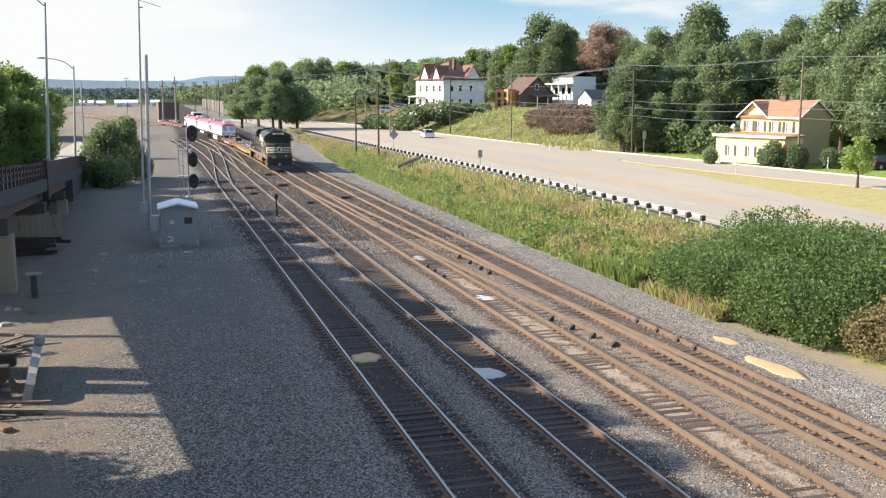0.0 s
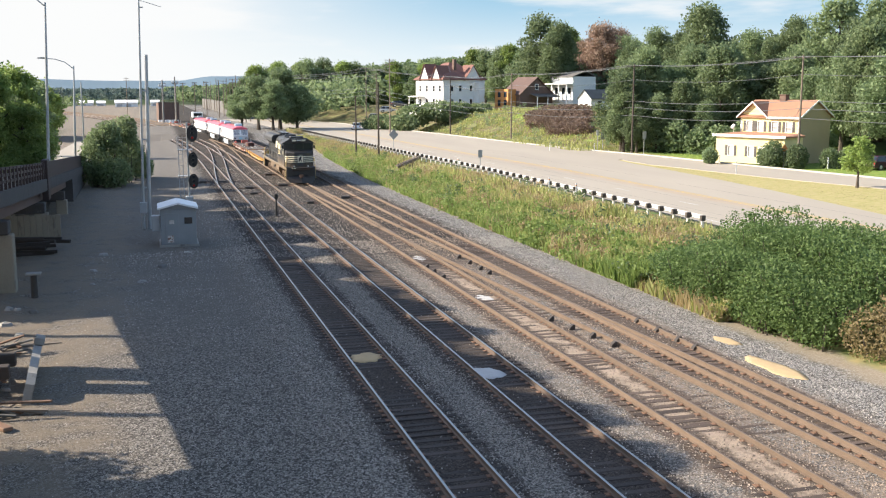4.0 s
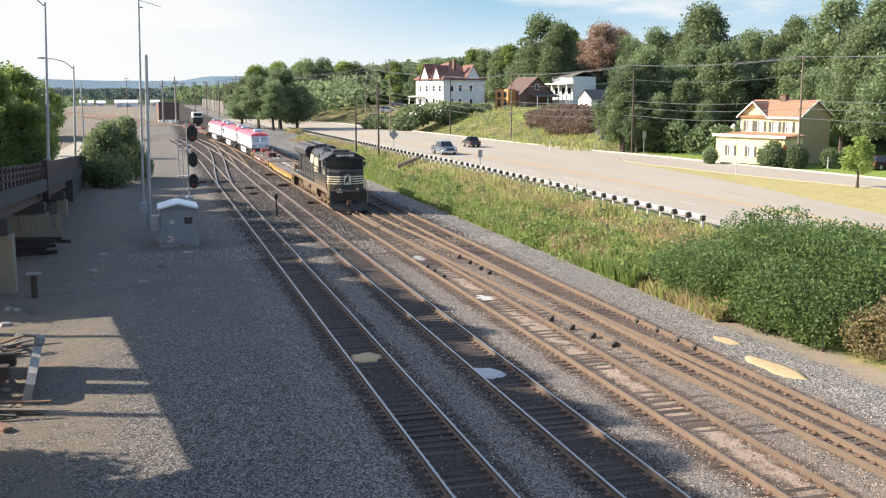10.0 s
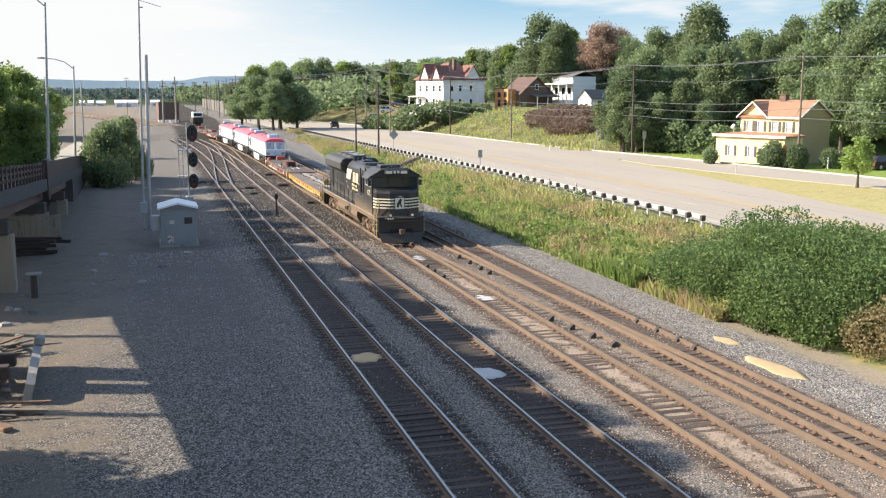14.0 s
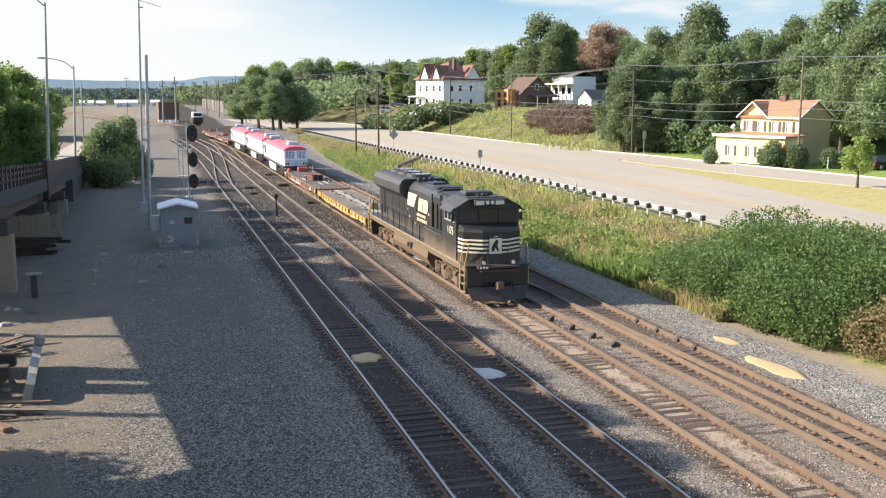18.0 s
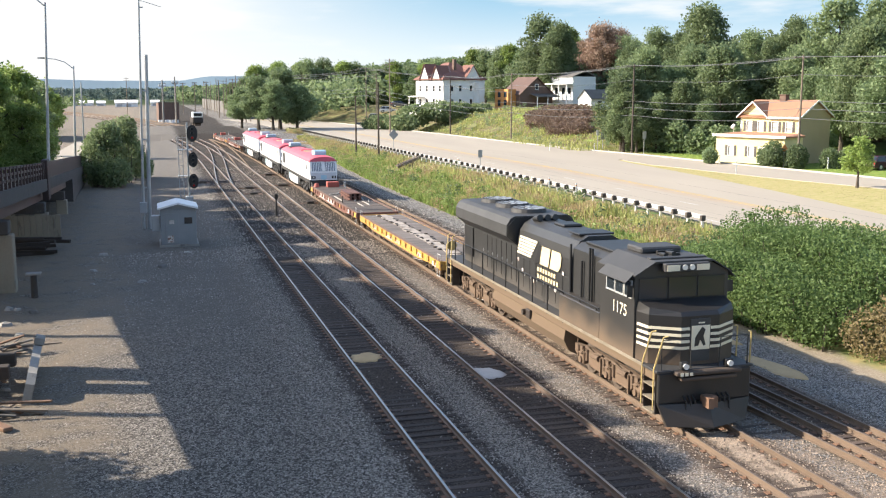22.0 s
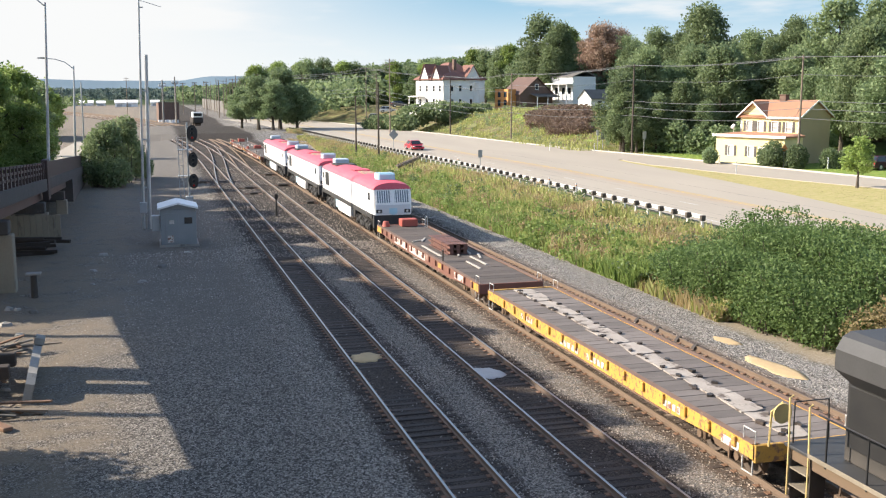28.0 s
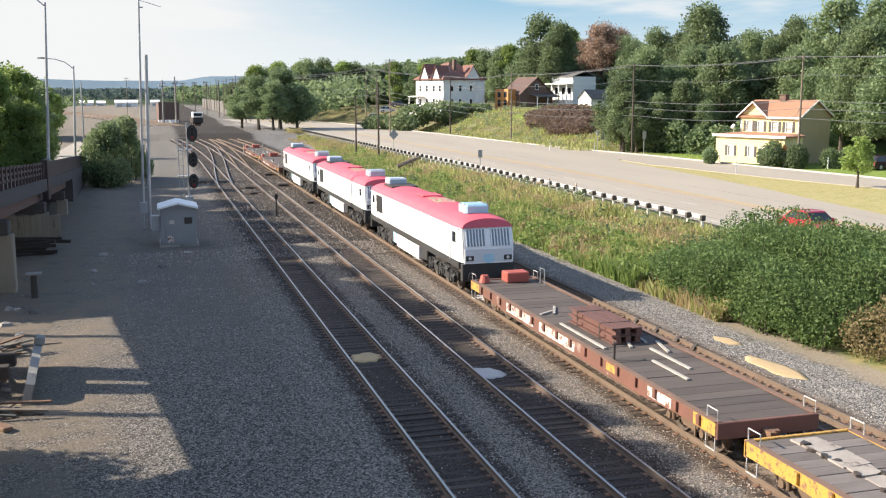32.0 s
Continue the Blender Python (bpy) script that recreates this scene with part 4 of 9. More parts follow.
    for y in posts:
        part("handrail_post", Build().cyl((sx * 1.5, y, 1.6), (sx * 1.5, y, 2.74), 0.024, 0.024, 6), M_BLACK, E_)
    # end steps with their tan grab rails
    for ye, d in ((1.15, 1), (21.55, -1)):
        st = part("step_well", Build().box(min(sx * 1.5, sx * 1.1), max(sx * 1.5, sx * 1.1), ye - 0.36, ye - 0.32, 0.4, 1.66), M_STEEL_DARK, E_)
        part("step_side", Build().box(min(sx * 1.5, sx * 1.1), max(sx * 1.5, sx * 1.1), ye + 0.32, ye + 0.36, 0.4, 1.66), M_STEEL_DARK, st)
        for z in (0.42, 0.8, 1.2):
            part("step", Build().box(min(sx * 1.55, sx * 1.15), max(sx * 1.55, sx * 1.15), ye - 0.32, ye + 0.32, z, z + 0.035), M_SILL, st)
        for o in (-0.36, 0.36):
            part("grab_rail", Build().tube([(sx * 1.57, ye + o, 0.55), (sx * 1.57, ye + o, 1.75), (sx * 1.42, ye + o + d * -0.25, 2.75), (sx * 1.3, ye + o + d * -0.3, 2.78)], 0.025, 6), M_GRIP if d > 0 or sx < 0 else M_BLACK, st)
    part("ditch_light", Build().cyl((sx * 0.72, 0.42, 1.86), (sx * 0.72, 0.5, 1.86), 0.085, 0.08, 14), M_LAMP, E_)
    part("ditch_light_case", Build().box(sx * 0.72 - 0.12, sx * 0.72 + 0.12, 0.5, 0.66, 1.75, 1.97, 0.02), M_BLACK, E_)
part("fuel_tank", Build().loft([[(x, y, z) for x, z in ((-1.45, 1.37), (-1.5, 1.0), (-1.3, 0.6), (-0.95, 0.42), (0.95, 0.42), (1.3, 0.6), (1.5, 1.0), (1.45, 1.37))] for y in (7.5, 15.2)]), M_TANK, E_)
part("air_reservoir", Build().cyl((-1.35, 12.4, 1.5), (-1.35, 13.6, 1.5), 0.12, 0.12, 10), M_TANK, E_)
part("fuel_filler", Build().box(-1.58, -1.4, 10.7, 11.1, 1.05, 1.4, 0.03).cyl((-1.6, 11.4, 1.2), (-1.45, 11.4, 1.2), 0.12, 0.12, 10), M_STEEL_DARK, E_)
part("pilot", Build().box(-1.5, 1.5, 0.6, 0.75, 0.75, 1.66, 0.03), M_PLOW, E_)
part("plow", Build().loft([[(-1.5, 0.62, 0.75), (0, 0.3, 0.75), (1.5, 0.62, 0.75), (1.5, 0.72, 0.75), (-1.5, 0.72, 0.75)], [(-1.28, 0.42, 0.12), (0, 0.02, 0.12), (1.28, 0.42, 0.12), (1.28, 0.55, 0.12), (-1.28, 0.55, 0.12)]]), M_PLOW, E_)
part("anticlimber", Build().box(-1.05, 1.05, 0.35, 0.62, 1.6, 1.72, 0.03).box(-0.9, 0.9, 0.36, 0.6, 1.45, 1.55, 0.02), M_TRUCK, E_)
for x in (-0.95, -0.8, -0.65):
    part("marking_bar", Build().box(x, x + 0.1, 0.34, 0.349, 1.61, 1.71), M_MARK, E_)
for x in (-0.7, -0.55, -0.4, 0.4, 0.55, 0.7):
    part("air_hose", Build().tube([(x, 0.62, 0.95), (x, 0.42, 0.85), (x, 0.4, 0.55), (x + 0.05, 0.45, 0.42)], 0.03, 6), M_BLACK, E_)
for s in (-1, 1):
    part("front_handrail", Build().tube([(s * 1.4, 0.66, 1.74), (s * 1.4, 0.66, 2.62), (s * 0.5, 0.66, 2.62), (s * 0.45, 0.66, 1.74)], 0.022), M_BLACK, E_)
for s in (-1, 1):
    part("rear_handrail", Build().tube([(s * 1.4, 22.0, 1.74), (s * 1.4, 22.0, 2.7), (s * 0.5, 22.0, 2.7), (s * 0.45, 22.0, 1.74)], 0.022), M_BLACK, E_)
part("rear_plate", Build().box(-1.5, 1.5, 21.95, 22.08, 0.75, 1.66, 0.03), M_BLACK, E_)
coupler(E_, 0.0, -1)
coupler(E_, 22.63, 1)
add_truck(E_, [2.55, 4.6, 6.65], M_TRUCK)
add_truck(E_, [16.0, 18.05, 20.1], M_TRUCK)

# ---- flat cars ----
M_FLAT_Y = material("chipped_yellow_car_paint", (0.56, 0.32, 0.055), (0.42, 0.23, 0.05), rough=0.7, scale=1.4, fine=18, c3=(0.2, 0.11, 0.065), c3_amount=0.5, c3_scale=6.0)
M_FLAT_R = material("faded_red_brown_car_paint", (0.19, 0.08, 0.055), (0.13, 0.06, 0.043), rough=0.75, scale=1.4, fine=18, c3=(0.3, 0.22, 0.18), c3_amount=0.28, c3_scale=0.9)
M_DECK = material("grey_worn_deck", (0.17, 0.145, 0.13), (0.11, 0.092, 0.082), rough=0.9, scale=1.6, fine=16, c3=(0.075, 0.055, 0.045), c3_amount=0.3, c3_scale=1.6, vary=0.22, stretch=(0.5, 2, 1))
M_DECK2 = material("dark_timber_deck", (0.1, 0.08, 0.068), (0.062, 0.049, 0.042), rough=0.9, scale=0.9, fine=18, stretch=(0.5, 4, 1), vary=0.2)
M_PALE = material("pale_scraped_timber", (0.4, 0.355, 0.31), (0.24, 0.205, 0.175), rough=0.9, scale=1.6, fine=14, bump=0.5, c3=(0.1, 0.075, 0.06), c3_amount=0.42, c3_scale=1.8)
M_STACK = material("red_brown_steel_stack", (0.15, 0.068, 0.052), (0.105, 0.05, 0.04), rough=0.75, scale=1.5, fine=20, stretch=(1, 0.3, 1))
M_RED = material("faded_red_paint", (0.4, 0.085, 0.06), (0.3, 0.07, 0.05), rough=0.6, scale=1.5, fine=20)
M_STRIP = material("white_batten", (0.42, 0.39, 0.35), (0.3, 0.27, 0.235), rough=0.8, scale=2, fine=20)


M_RUSTLIP = material("rusty_car_edge", (0.13, 0.075, 0.05), (0.21, 0.13, 0.09), rough=0.85, scale=1.5, fine=20, c3=(0.4, 0.25, 0.1), c3_amount=0.15)


def flat_car(length, paint, deck, label, planks):
    f = thing("flat_car", pose(15.2, 60, 0), label, "flat car", group="cars of the train")
    z = 1.2
    part("deck_frame", Build().box(-1.38, 1.38, 0.5, length - 0.5, z - 0.3, z - 0.06, 0.02), M_STEEL_DARK, f)
    part("centre_sill", Build().box(-0.35, 0.35, 0.4, length - 0.4, 0.62, 0.9, 0.02), M_STEEL_DARK, f)
    for s in (-1, 1):
        x0, x1 = sorted((s * 1.4, s * 1.52))
        sill = part("side_sill", Build().prism([(0.45, z - 0.36), (2.6, z - 0.36), (4.6, z - 0.46), (length - 4.6, z - 0.46), (length - 2.6, z - 0.36), (length - 0.45, z - 0.36), (length - 0.45, z + 0.03), (0.45, z + 0.03)], 'x', x0, x1), paint, f)
        part("sill_lip", Build().box(*sorted((s * 1.36, s * 1.56)), 0.5, length - 0.5, z + 0.032, z + 0.05, 0.004), M_RUSTLIP, sill, "rusty top edge")
        part("sill_flange", Build().box(*sorted((s * 1.41, s * 1.57)), 4.6, length - 4.6, z - 0.49, z - 0.462), M_RUSTLIP, sill)
        n = int((length - 2) / 1.22)
        for k in range(n):
            y = 1.2 + k * 1.22
            x0, x1 = sorted((s * 1.522, s * 1.6))
            part("stake_pocket", Build().box(x0, x1, y, y + 0.16, z - 0.28, z + 0.0, 0.012), paint, sill)
        for ye in (0.75, length - 0.75):
            part("sill_step", Build().tube([(s * 1.5, ye - 0.22, z - 0.4), (s * 1.5, ye - 0.22, 0.45), (s * 1.5, ye + 0.22, 0.45), (s * 1.5, ye + 0.22, z - 0.4)], 0.022), M_WHITELINE, f)
            part("corner_handle", Build().tube([(s * 1.47, ye - 0.25, z), (s * 1.47, ye - 0.25, z + 0.34), (s * 1.47, ye + 0.25, z + 0.34), (s * 1.47, ye + 0.25, z)], 0.02), M_WHITELINE, f)
    for y in (0.4, length - 0.52):
        part("end_sill", Build().box(-1.52, 1.52, y, y + 0.12, z - 0.42, z + 0.03, 0.015), paint, f)
    r = random.Random(int(length * 10))
    y = 0.54
    while y < length - 0.6:
        w = planks * r.uniform(0.9, 1.1)
        w = min(w, length - 0.54 - y)
        part("deck_plate" if planks > 1 else "plank", Build().box(-1.39, 1.39, y, y + w - 0.02, z - 0.055, z + 0.0 + r.uniform(-0.006, 0.008), 0.006), deck, f)
        y += w
    for axles in ([1.6, 3.4], [length - 3.4, length - 1.6]):
        add_truck(f, axles, M_TRUCK, reach=0.5)
    coupler(f, 0.0, -1)
    coupler(f, length, 1)
    return f


yellow = flat_car(20.9, M_FLAT_Y, M_DECK, "yellow flat car with a worn grey timber deck", 0.5)
r = random.Random(8)
y = 0.7
while y < 20.0:        # pale scraped strip down the middle of the deck
    w = r.uniform(0.5, 1.7)
    part("deck_strip", Build().prism([(-0.4 + r.uniform(-0.1, 0.08), y - r.uniform(0, 0.05)), (0.0, y - r.uniform(-0.02, 0.05)), (0.34 + r.uniform(-0.14, 0.08), y + r.uniform(0, 0.1)), (0.36 + r.uniform(-0.12, 0.06), min(y + w, 20.3) - r.uniform(0.0, 0.12)), (-0.05, min(y + w, 20.3) - r.uniform(0, 0.1)), (-0.36 + r.uniform(-0.12, 0.12), min(y + w, 20.3) - r.uniform(0, 0.1))], 'z', 1.2, 1.22 + r.uniform(0, 0.03)), M_PALE, yellow, "pale scraped timber strip")
    y += w
for k in range(44):      # splintered dunnage and bands left on the deck
    yy = 0.8 + k * 0.44 + r.uniform(-0.3, 0.3)
    cx_, an = r.choice((-1, 1)) * r.uniform(0.18, 0.46), r.uniform(0, 6.28)
    rad_ = [r.uniform(0.03, 0.14) for _ in range(7)]
    part("dunnage", Build().prism([(cx_ + q_ * math.cos(an + i_ * 0.9), yy + q_ * 1.2 * math.sin(an + i_ * 0.9)) for i_, q_ in enumerate(rad_)], 'z', 1.21, 1.25 + r.uniform(0.0, 0.05)), M_STEEL_DARK if k % 3 else M_TIE, yellow, "dark splintered dunnage")
part("brake_stand", Build().tube([(-1.2, 0.35, 1.2), (-1.2, 0.3, 2.1), (-0.9, 0.3, 2.3)], 0.03).cyl((-0.95, 0.25, 2.05), (-0.95, 0.2, 2.05), 0.25, 0.25, 16), M_GRIP, yellow)
part("marking_bar", Build().box(-1.535, -1.526, 1.1, 1.9, 0.84, 1.06), M_PANEL, yellow)
for y0_, n_, w_, z_ in ((4.0, 4, 0.18, 0.86), (8.6, 6, 0.2, 0.84), (10.9, 5, 0.24, 0.82), (15.2, 5, 0.18, 0.88)):      # worn lettering as bars
    for k in range(n_):
        part("marking_bar", Build().box(-1.532, -1.524, y0_ + k * w_ * 1.4, y0_ + k * w_ * 1.4 + w_, z_, z_ + 0.2), M_PANEL, yellow)
CONSIST.append((yellow, 22.85, 20.9))

brown = flat_car(21.6, M_FLAT_R, M_DECK2, "faded red-brown flat car with a dark timber deck", 0.6)
part("yellow_corner", Build().box(-1.528, -1.521, 0.5, 1.6, 0.86, 1.2), M_FLAT_Y, brown)
part("yellow_corner", Build().box(-1.528, -1.521, 20.0, 21.1, 0.86, 1.2), M_FLAT_Y, brown)
part("side_panel", Build().box(-1.53, -1.521, 2.8, 4.2, 0.86, 1.16), M_PANEL, brown)
part("side_panel", Build().box(-1.53, -1.521, 9.5, 12.8, 0.8, 1.16), M_PANEL, brown)
part("side_panel", Build().box(-1.53, -1.521, 13.4, 16.4, 0.8, 1.16), M_PANEL, brown)
part("yellow_patch", Build().box(-1.53, -1.521, 6.2, 7.0, 0.9, 1.14), M_FLAT_Y, brown)
for (xa, ya, xb, yb) in ((-0.2, 4.2, -0.2, 6.4), (0.45, 5.2, 0.45, 7.8), (-1.0, 8.2, -1.0, 12.0), (0.7, 8.6, 0.9, 11.0), (-0.1, 8.1, 0.2, 9.2), (-0.6, 13.6, -0.1, 14.8), (0.8, 7.2, 1.1, 8.6), (-1.15, 13.6, -0.3, 14.2)):
    d = Vector((xb - xa, yb - ya, 0)).normalized()
    nx_, ny_ = -d.y * 0.05, d.x * 0.05
    part("batten", Build().prism([(xa + nx_, ya + ny_), (xb + nx_, yb + ny_), (xb - nx_, yb - ny_), (xa - nx_, ya - ny_)], 'z', 1.212, 1.262), M_STRIP, brown, "white batten")
part("draft_box", Build().box(-0.2, 0.85, 20.0, 20.8, 1.214, 1.68, 0.04), M_RED, brown, "red painted steel box")
part("end_bracket", Build().cyl((-1.1, 20.5, 1.22), (-1.1, 20.5, 1.55), 0.26, 0.16, 12), M_RED, brown)
part("stanchion", Build().tube([(-1.3, 6.9, 1.2), (-1.3, 6.9, 1.75), (-1.22, 7.1, 1.75)], 0.04), M_STEEL_DARK, brown)
part("stanchion", Build().tube([(1.25, 19.2, 1.2), (1.25, 19.2, 1.9), (1.25, 19.7, 1.9), (1.25, 19.7, 1.2)], 0.025), M_STEEL, brown)
CONSIST.append((brown, 44.15, 21.6))
stack = thing("beam_stack", pose(15.2, 60, 1.2), "stack of red-brown steel channel beams strapped on the flat car", "steel beams")
for k in range(3):
    for j in range(2):
        x = -0.56 + k * 0.38
        part("beam", Build().prism([(x, 0.0), (x + 0.34, 0.0), (x + 0.34, 0.27), (x, 0.27), (x, 0.235), (x + 0.15, 0.235), (x + 0.15, 0.035), (x, 0.035)], 'y', 0.0 + 0.05 * ((k + j) % 3), 3.7).move(Matrix.Translation((0, 0, 0.012 + j * 0.275))), M_STACK, stack)
for y in (0.9, 2.8):
    part("strap", Build().box(-0.6, 0.57, y, y + 0.07, 0.562, 0.57).box(-0.6, -0.592, y, y + 0.07, 0.0, 0.562).box(0.562, 0.57, y, y + 0.07, 0.0, 0.562), M_STEEL_DARK, stack)
STACK = (stack, 44.15 + 8.6, 4.0)

tail = copy_thing(brown, pose(15.2, 60, 0))
CONSIST.append((tail, 135.6, 21.6))
tail2 = copy_thing(brown, pose(15.2, 60, 0))
CONSIST.append((tail2, 157.4, 21.6))

# ---- wrapped export engines: white sides, red roofs ----
M_UKWHITE = material("white_wrapped_body", (0.86, 0.85, 0.84), (0.78, 0.77, 0.76), rough=0.5, scale=0.6, fine=8, bump=0.08, c3=(0.6, 0.58, 0.56), c3_amount=0.12, c3_scale=0.8)
M_UKRED = material("bright_red_roof", (0.64, 0.1, 0.135), (0.52, 0.075, 0.1), rough=0.55, scale=0.8, fine=10, bump=0.05)
M_UKGREY = material("silver_grey_panel", (0.66, 0.67, 0.69), (0.55, 0.57, 0.6), rough=0.5, scale=1.5, fine=12)
M_TARP = material("pale_blue_tarpaulin", (0.3, 0.55, 0.68), (0.45, 0.65, 0.74), rough=0.5, scale=2.5, fine=14, bump=0.4, bump_size=0.05)
M_WRAP = material("clear_wrapped_silver_box", (0.52, 0.57, 0.62), (0.35, 0.42, 0.5), rough=0.35, scale=3, fine=14, bump=0.3, bump_size=0.04)
M_BOGIE = material("black_bogie", (0.02, 0.02, 0.021), (0.045, 0.042, 0.04), rough=0.65, scale=3, fine=30)
M_UKGLASS = glass("grey_cab_glass", (0.2, 0.23, 0.26), 0.15)
M_TORN = material("torn_wrap_brown", (0.3, 0.2, 0.13), (0.45, 0.32, 0.24), rough=0.9, scale=2, fine=14, bump=0.5)


def raked(b, length, slope=0.34, from_z=2.3):
    """Leans the upper part of both ends of a body back."""
    out = []
    for x, y, z in b.v:
        k = slope * max(0.0, z - from_z)
        out.append((x, y + k * max(0.0, 1 - max(0.0, y) / 2.2) - k * max(0.0, 1 - max(0.0, length - y) / 2.2), z))
    b.v = out
    return b


def export_engine(tarp, label):
    u = thing("export_locomotive", pose(15.2, 60, 0), label, "locomotive", group="export locomotives")
    L = 21.4
    side = [(-1.32, 1.64), (-1.34, 2.3), (-1.35, 3.1), (-1.3, 3.32), (1.3, 3.32), (1.35, 3.1), (1.34, 2.3), (1.32, 1.64)]
    body = part("body", raked(Build().loft([[(x * (0.94 if y in (0.42, L - 0.42) else 1.0), y, z) for x, z in side] for y in (0.42, 1.2, L - 1.2, L - 0.42)]), L), M_UKWHITE, u)
    arch = [(-1.36, 3.26)] + [(1.3 * math.sin(a), 3.3 + 0.5 * math.cos(a)) for a in [math.radians(d) for d in range(-84, 85, 8)]] + [(1.36, 3.26)]
    part("roof", raked(Build().loft([[(x * w, y, 3.26 + (z - 3.26) * h) for x, z in arch] for y, w, h in ((0.3, 0.95, 0.82), (1.3, 1.0, 1.0), (L - 1.3, 1.0, 1.0), (L - 0.3, 0.95, 0.82))]), L), M_UKRED, u, "bright red arched roof", smooth=False)
    for y0, s in ((0.4, -1), (L - 0.4, 1)):
        face = part("cab_front", raked(Build().prism([(-1.2, 1.6), (1.2, 1.6), (1.2, 2.3), (1.2, 3.28), (0.8, 3.55), (0, 3.66), (-0.8, 3.55), (-1.2, 3.28), (-1.2, 2.3)], 'y', min(y0, y0 + s * 0.03), max(y0, y0 + s * 0.03)), L), M_UKWHITE, u)
        ya, yb = sorted((y0 + s * 0.034, y0 + s * 0.06))
        part("lower_panel", Build().box(-1.18, 1.18, ya, yb, 1.66, 2.28, 0.01), M_UKGREY, face, "silver grey front panel")
        part("badge", Build().prism([(-0.28, 1.72), (0, 1.6), (0.28, 1.72), (0.26, 2.05), (-0.26, 2.05)], 'y', *sorted((y0 + s * 0.062, y0 + s * 0.075))), M_TARP, face)
        for xa, xb in ((-1.12, -0.12), (0.12, 1.12)):
            w = part("windscreen", raked(Build().box(xa, xb, ya, yb, 2.42, 3.2, 0.01), L), M_UKGLASS, face)
            for k in range(7):
                x = xa + 0.04 + (xb - xa - 0.08) * k / 6
                part("guard_bar", raked(Build().box(x - 0.025, x + 0.025, *sorted((y0 + s * 0.062, y0 + s * 0.09)), 2.4, 3.22), L), M_UKWHITE, w)
        for x in (-0.95, 0.95):
            lamp = part("lamp_cluster", Build().box(x - 0.2, x + 0.2, *sorted((y0 + s * 0.062, y0 + s * 0.085)), 1.74, 1.98, 0.01), M_BOGIE, face)
            part("lamp", Build().cyl((x, y0 + s * 0.086, 1.86), (x, y0 + s * 0.1, 1.86), 0.075, 0.075, 12), M_LAMP, lamp)
        part("brow", raked(Build().box(-1.2, 1.2, *sorted((y0 + s * 0.032, y0 + s * 0.1)), 3.24, 3.3, 0.01), L), M_UKWHITE, face)
        part("buffer_beam", Build().box(-1.3, 1.3, *sorted((y0 + s * 0.02, y0 - s * 0.3)), 0.75, 1.595, 0.03), M_BOGIE, u)
        for x in (-0.87, 0.87):
            part("buffer", Build().cyl((x, y0, 1.05), (x, y0 + s * 0.34, 1.05), 0.1, 0.1, 10).cyl((x, y0 + s * 0.34, 1.05), (x, y0 + s * 0.39, 1.05), 0.24, 0.24, 16), M_BOGIE, u)
    for sx in (-1, 1):
        x0, x1 = sorted((sx * 1.325, sx * 1.365))
        for y in (1.35, L - 1.95):
            part("cab_window", Build().box(x0, x1, y, y + 0.55, 2.5, 3.0, 0.01), M_GLASS, body)
        for y in (2.15, L - 2.75):
            part("cab_door", Build().box(x0, x1, y, y + 0.6, 1.68, 3.1, 0.012), M_UKWHITE, body)
            part("door_rail", Build().cyl((sx * 1.4, y - 0.08, 1.6), (sx * 1.4, y - 0.08, 2.7), 0.02, 0.02, 6), M_UKGREY, body)
        for y in (3.9, 6.1, 8.6, 10.7, 12.9, 15.1, 16.6):      # joints between the body panels
            part("panel_joint", Build().box(*sorted((sx * 1.343, sx * 1.356)), y, y + 0.035, 1.7, 3.1), M_UKGREY, body)
        for y in (8.9, 11.0):
            part("side_hatch", Build().box(*sorted((sx * 1.34, sx * 1.362)), y, y + 1.5, 2.35, 3.0, 0.008), M_UKGREY, body)
        part("rain_strip", Build().box(*sorted((sx * 1.345, sx * 1.4)), 0.9, L - 0.9, 3.2, 3.245), M_UKGREY, body)
        g = part("side_grille", Build().box(x0, x1, 17.2, 18.9, 2.05, 3.12, 0.01), M_BLACK, body)
        for k in range(8):
            z = 2.12 + k * 0.125
            part("louvre", Build().box(*sorted((sx * 1.366, sx * 1.38)), 17.25, 18.85, z, z + 0.04), M_BOGIE, g)
        x0, x1 = sorted((sx * 0.9, sx * 1.3))
        tank = part("fuel_tank", Build().box(x0, x1, 8.6, 13.6, 0.5, 1.28, 0.06), M_UKWHITE, u)
        part("tank_cover", Build().box(x0, x1, 13.7, 14.5, 0.62, 1.38, 0.08), M_TARP, tank, "pale blue tank cover")
        part("filler_cover", Build().box(x0, x1, 11.6, 12.5, 1.284, 1.47, 0.05), M_TARP, tank, "pale blue filler cover")
        x0, x1 = sorted((sx * 1.1, sx * 1.33))
        part("solebar", Build().box(x0, x1, 0.9, L - 0.9, 1.3, 1.635, 0.02), M_BOGIE, u)
        for y in (7.4, 15.0):
            part("underfloor_box", Build().box(*sorted((sx * 0.8, sx * 1.28)), y - 0.55, y + 0.5, 0.7, 1.28, 0.04), M_BOGIE, u)
    for axles in ([2.4, 4.4, 6.4], [L - 6.4, L - 4.4, L - 2.4]):
        add_truck(u, axles, M_BOGIE, reach=0.6, name="bogie")
    bx = part("roof_box", Build().box(-0.62, 0.55, 2.0, 3.3, 3.72, 4.22, 0.09), M_TARP if tarp else M_WRAP, u, "roof box wrapped in pale blue sheet" if tarp else "wrapped silver roof box")
    part("box_lashing", Build().box(-0.64, 0.57, 2.3, 2.36, 3.74, 4.24, 0.0).box(-0.64, 0.57, 2.9, 2.96, 3.74, 4.24, 0.0), M_UKGREY, bx)
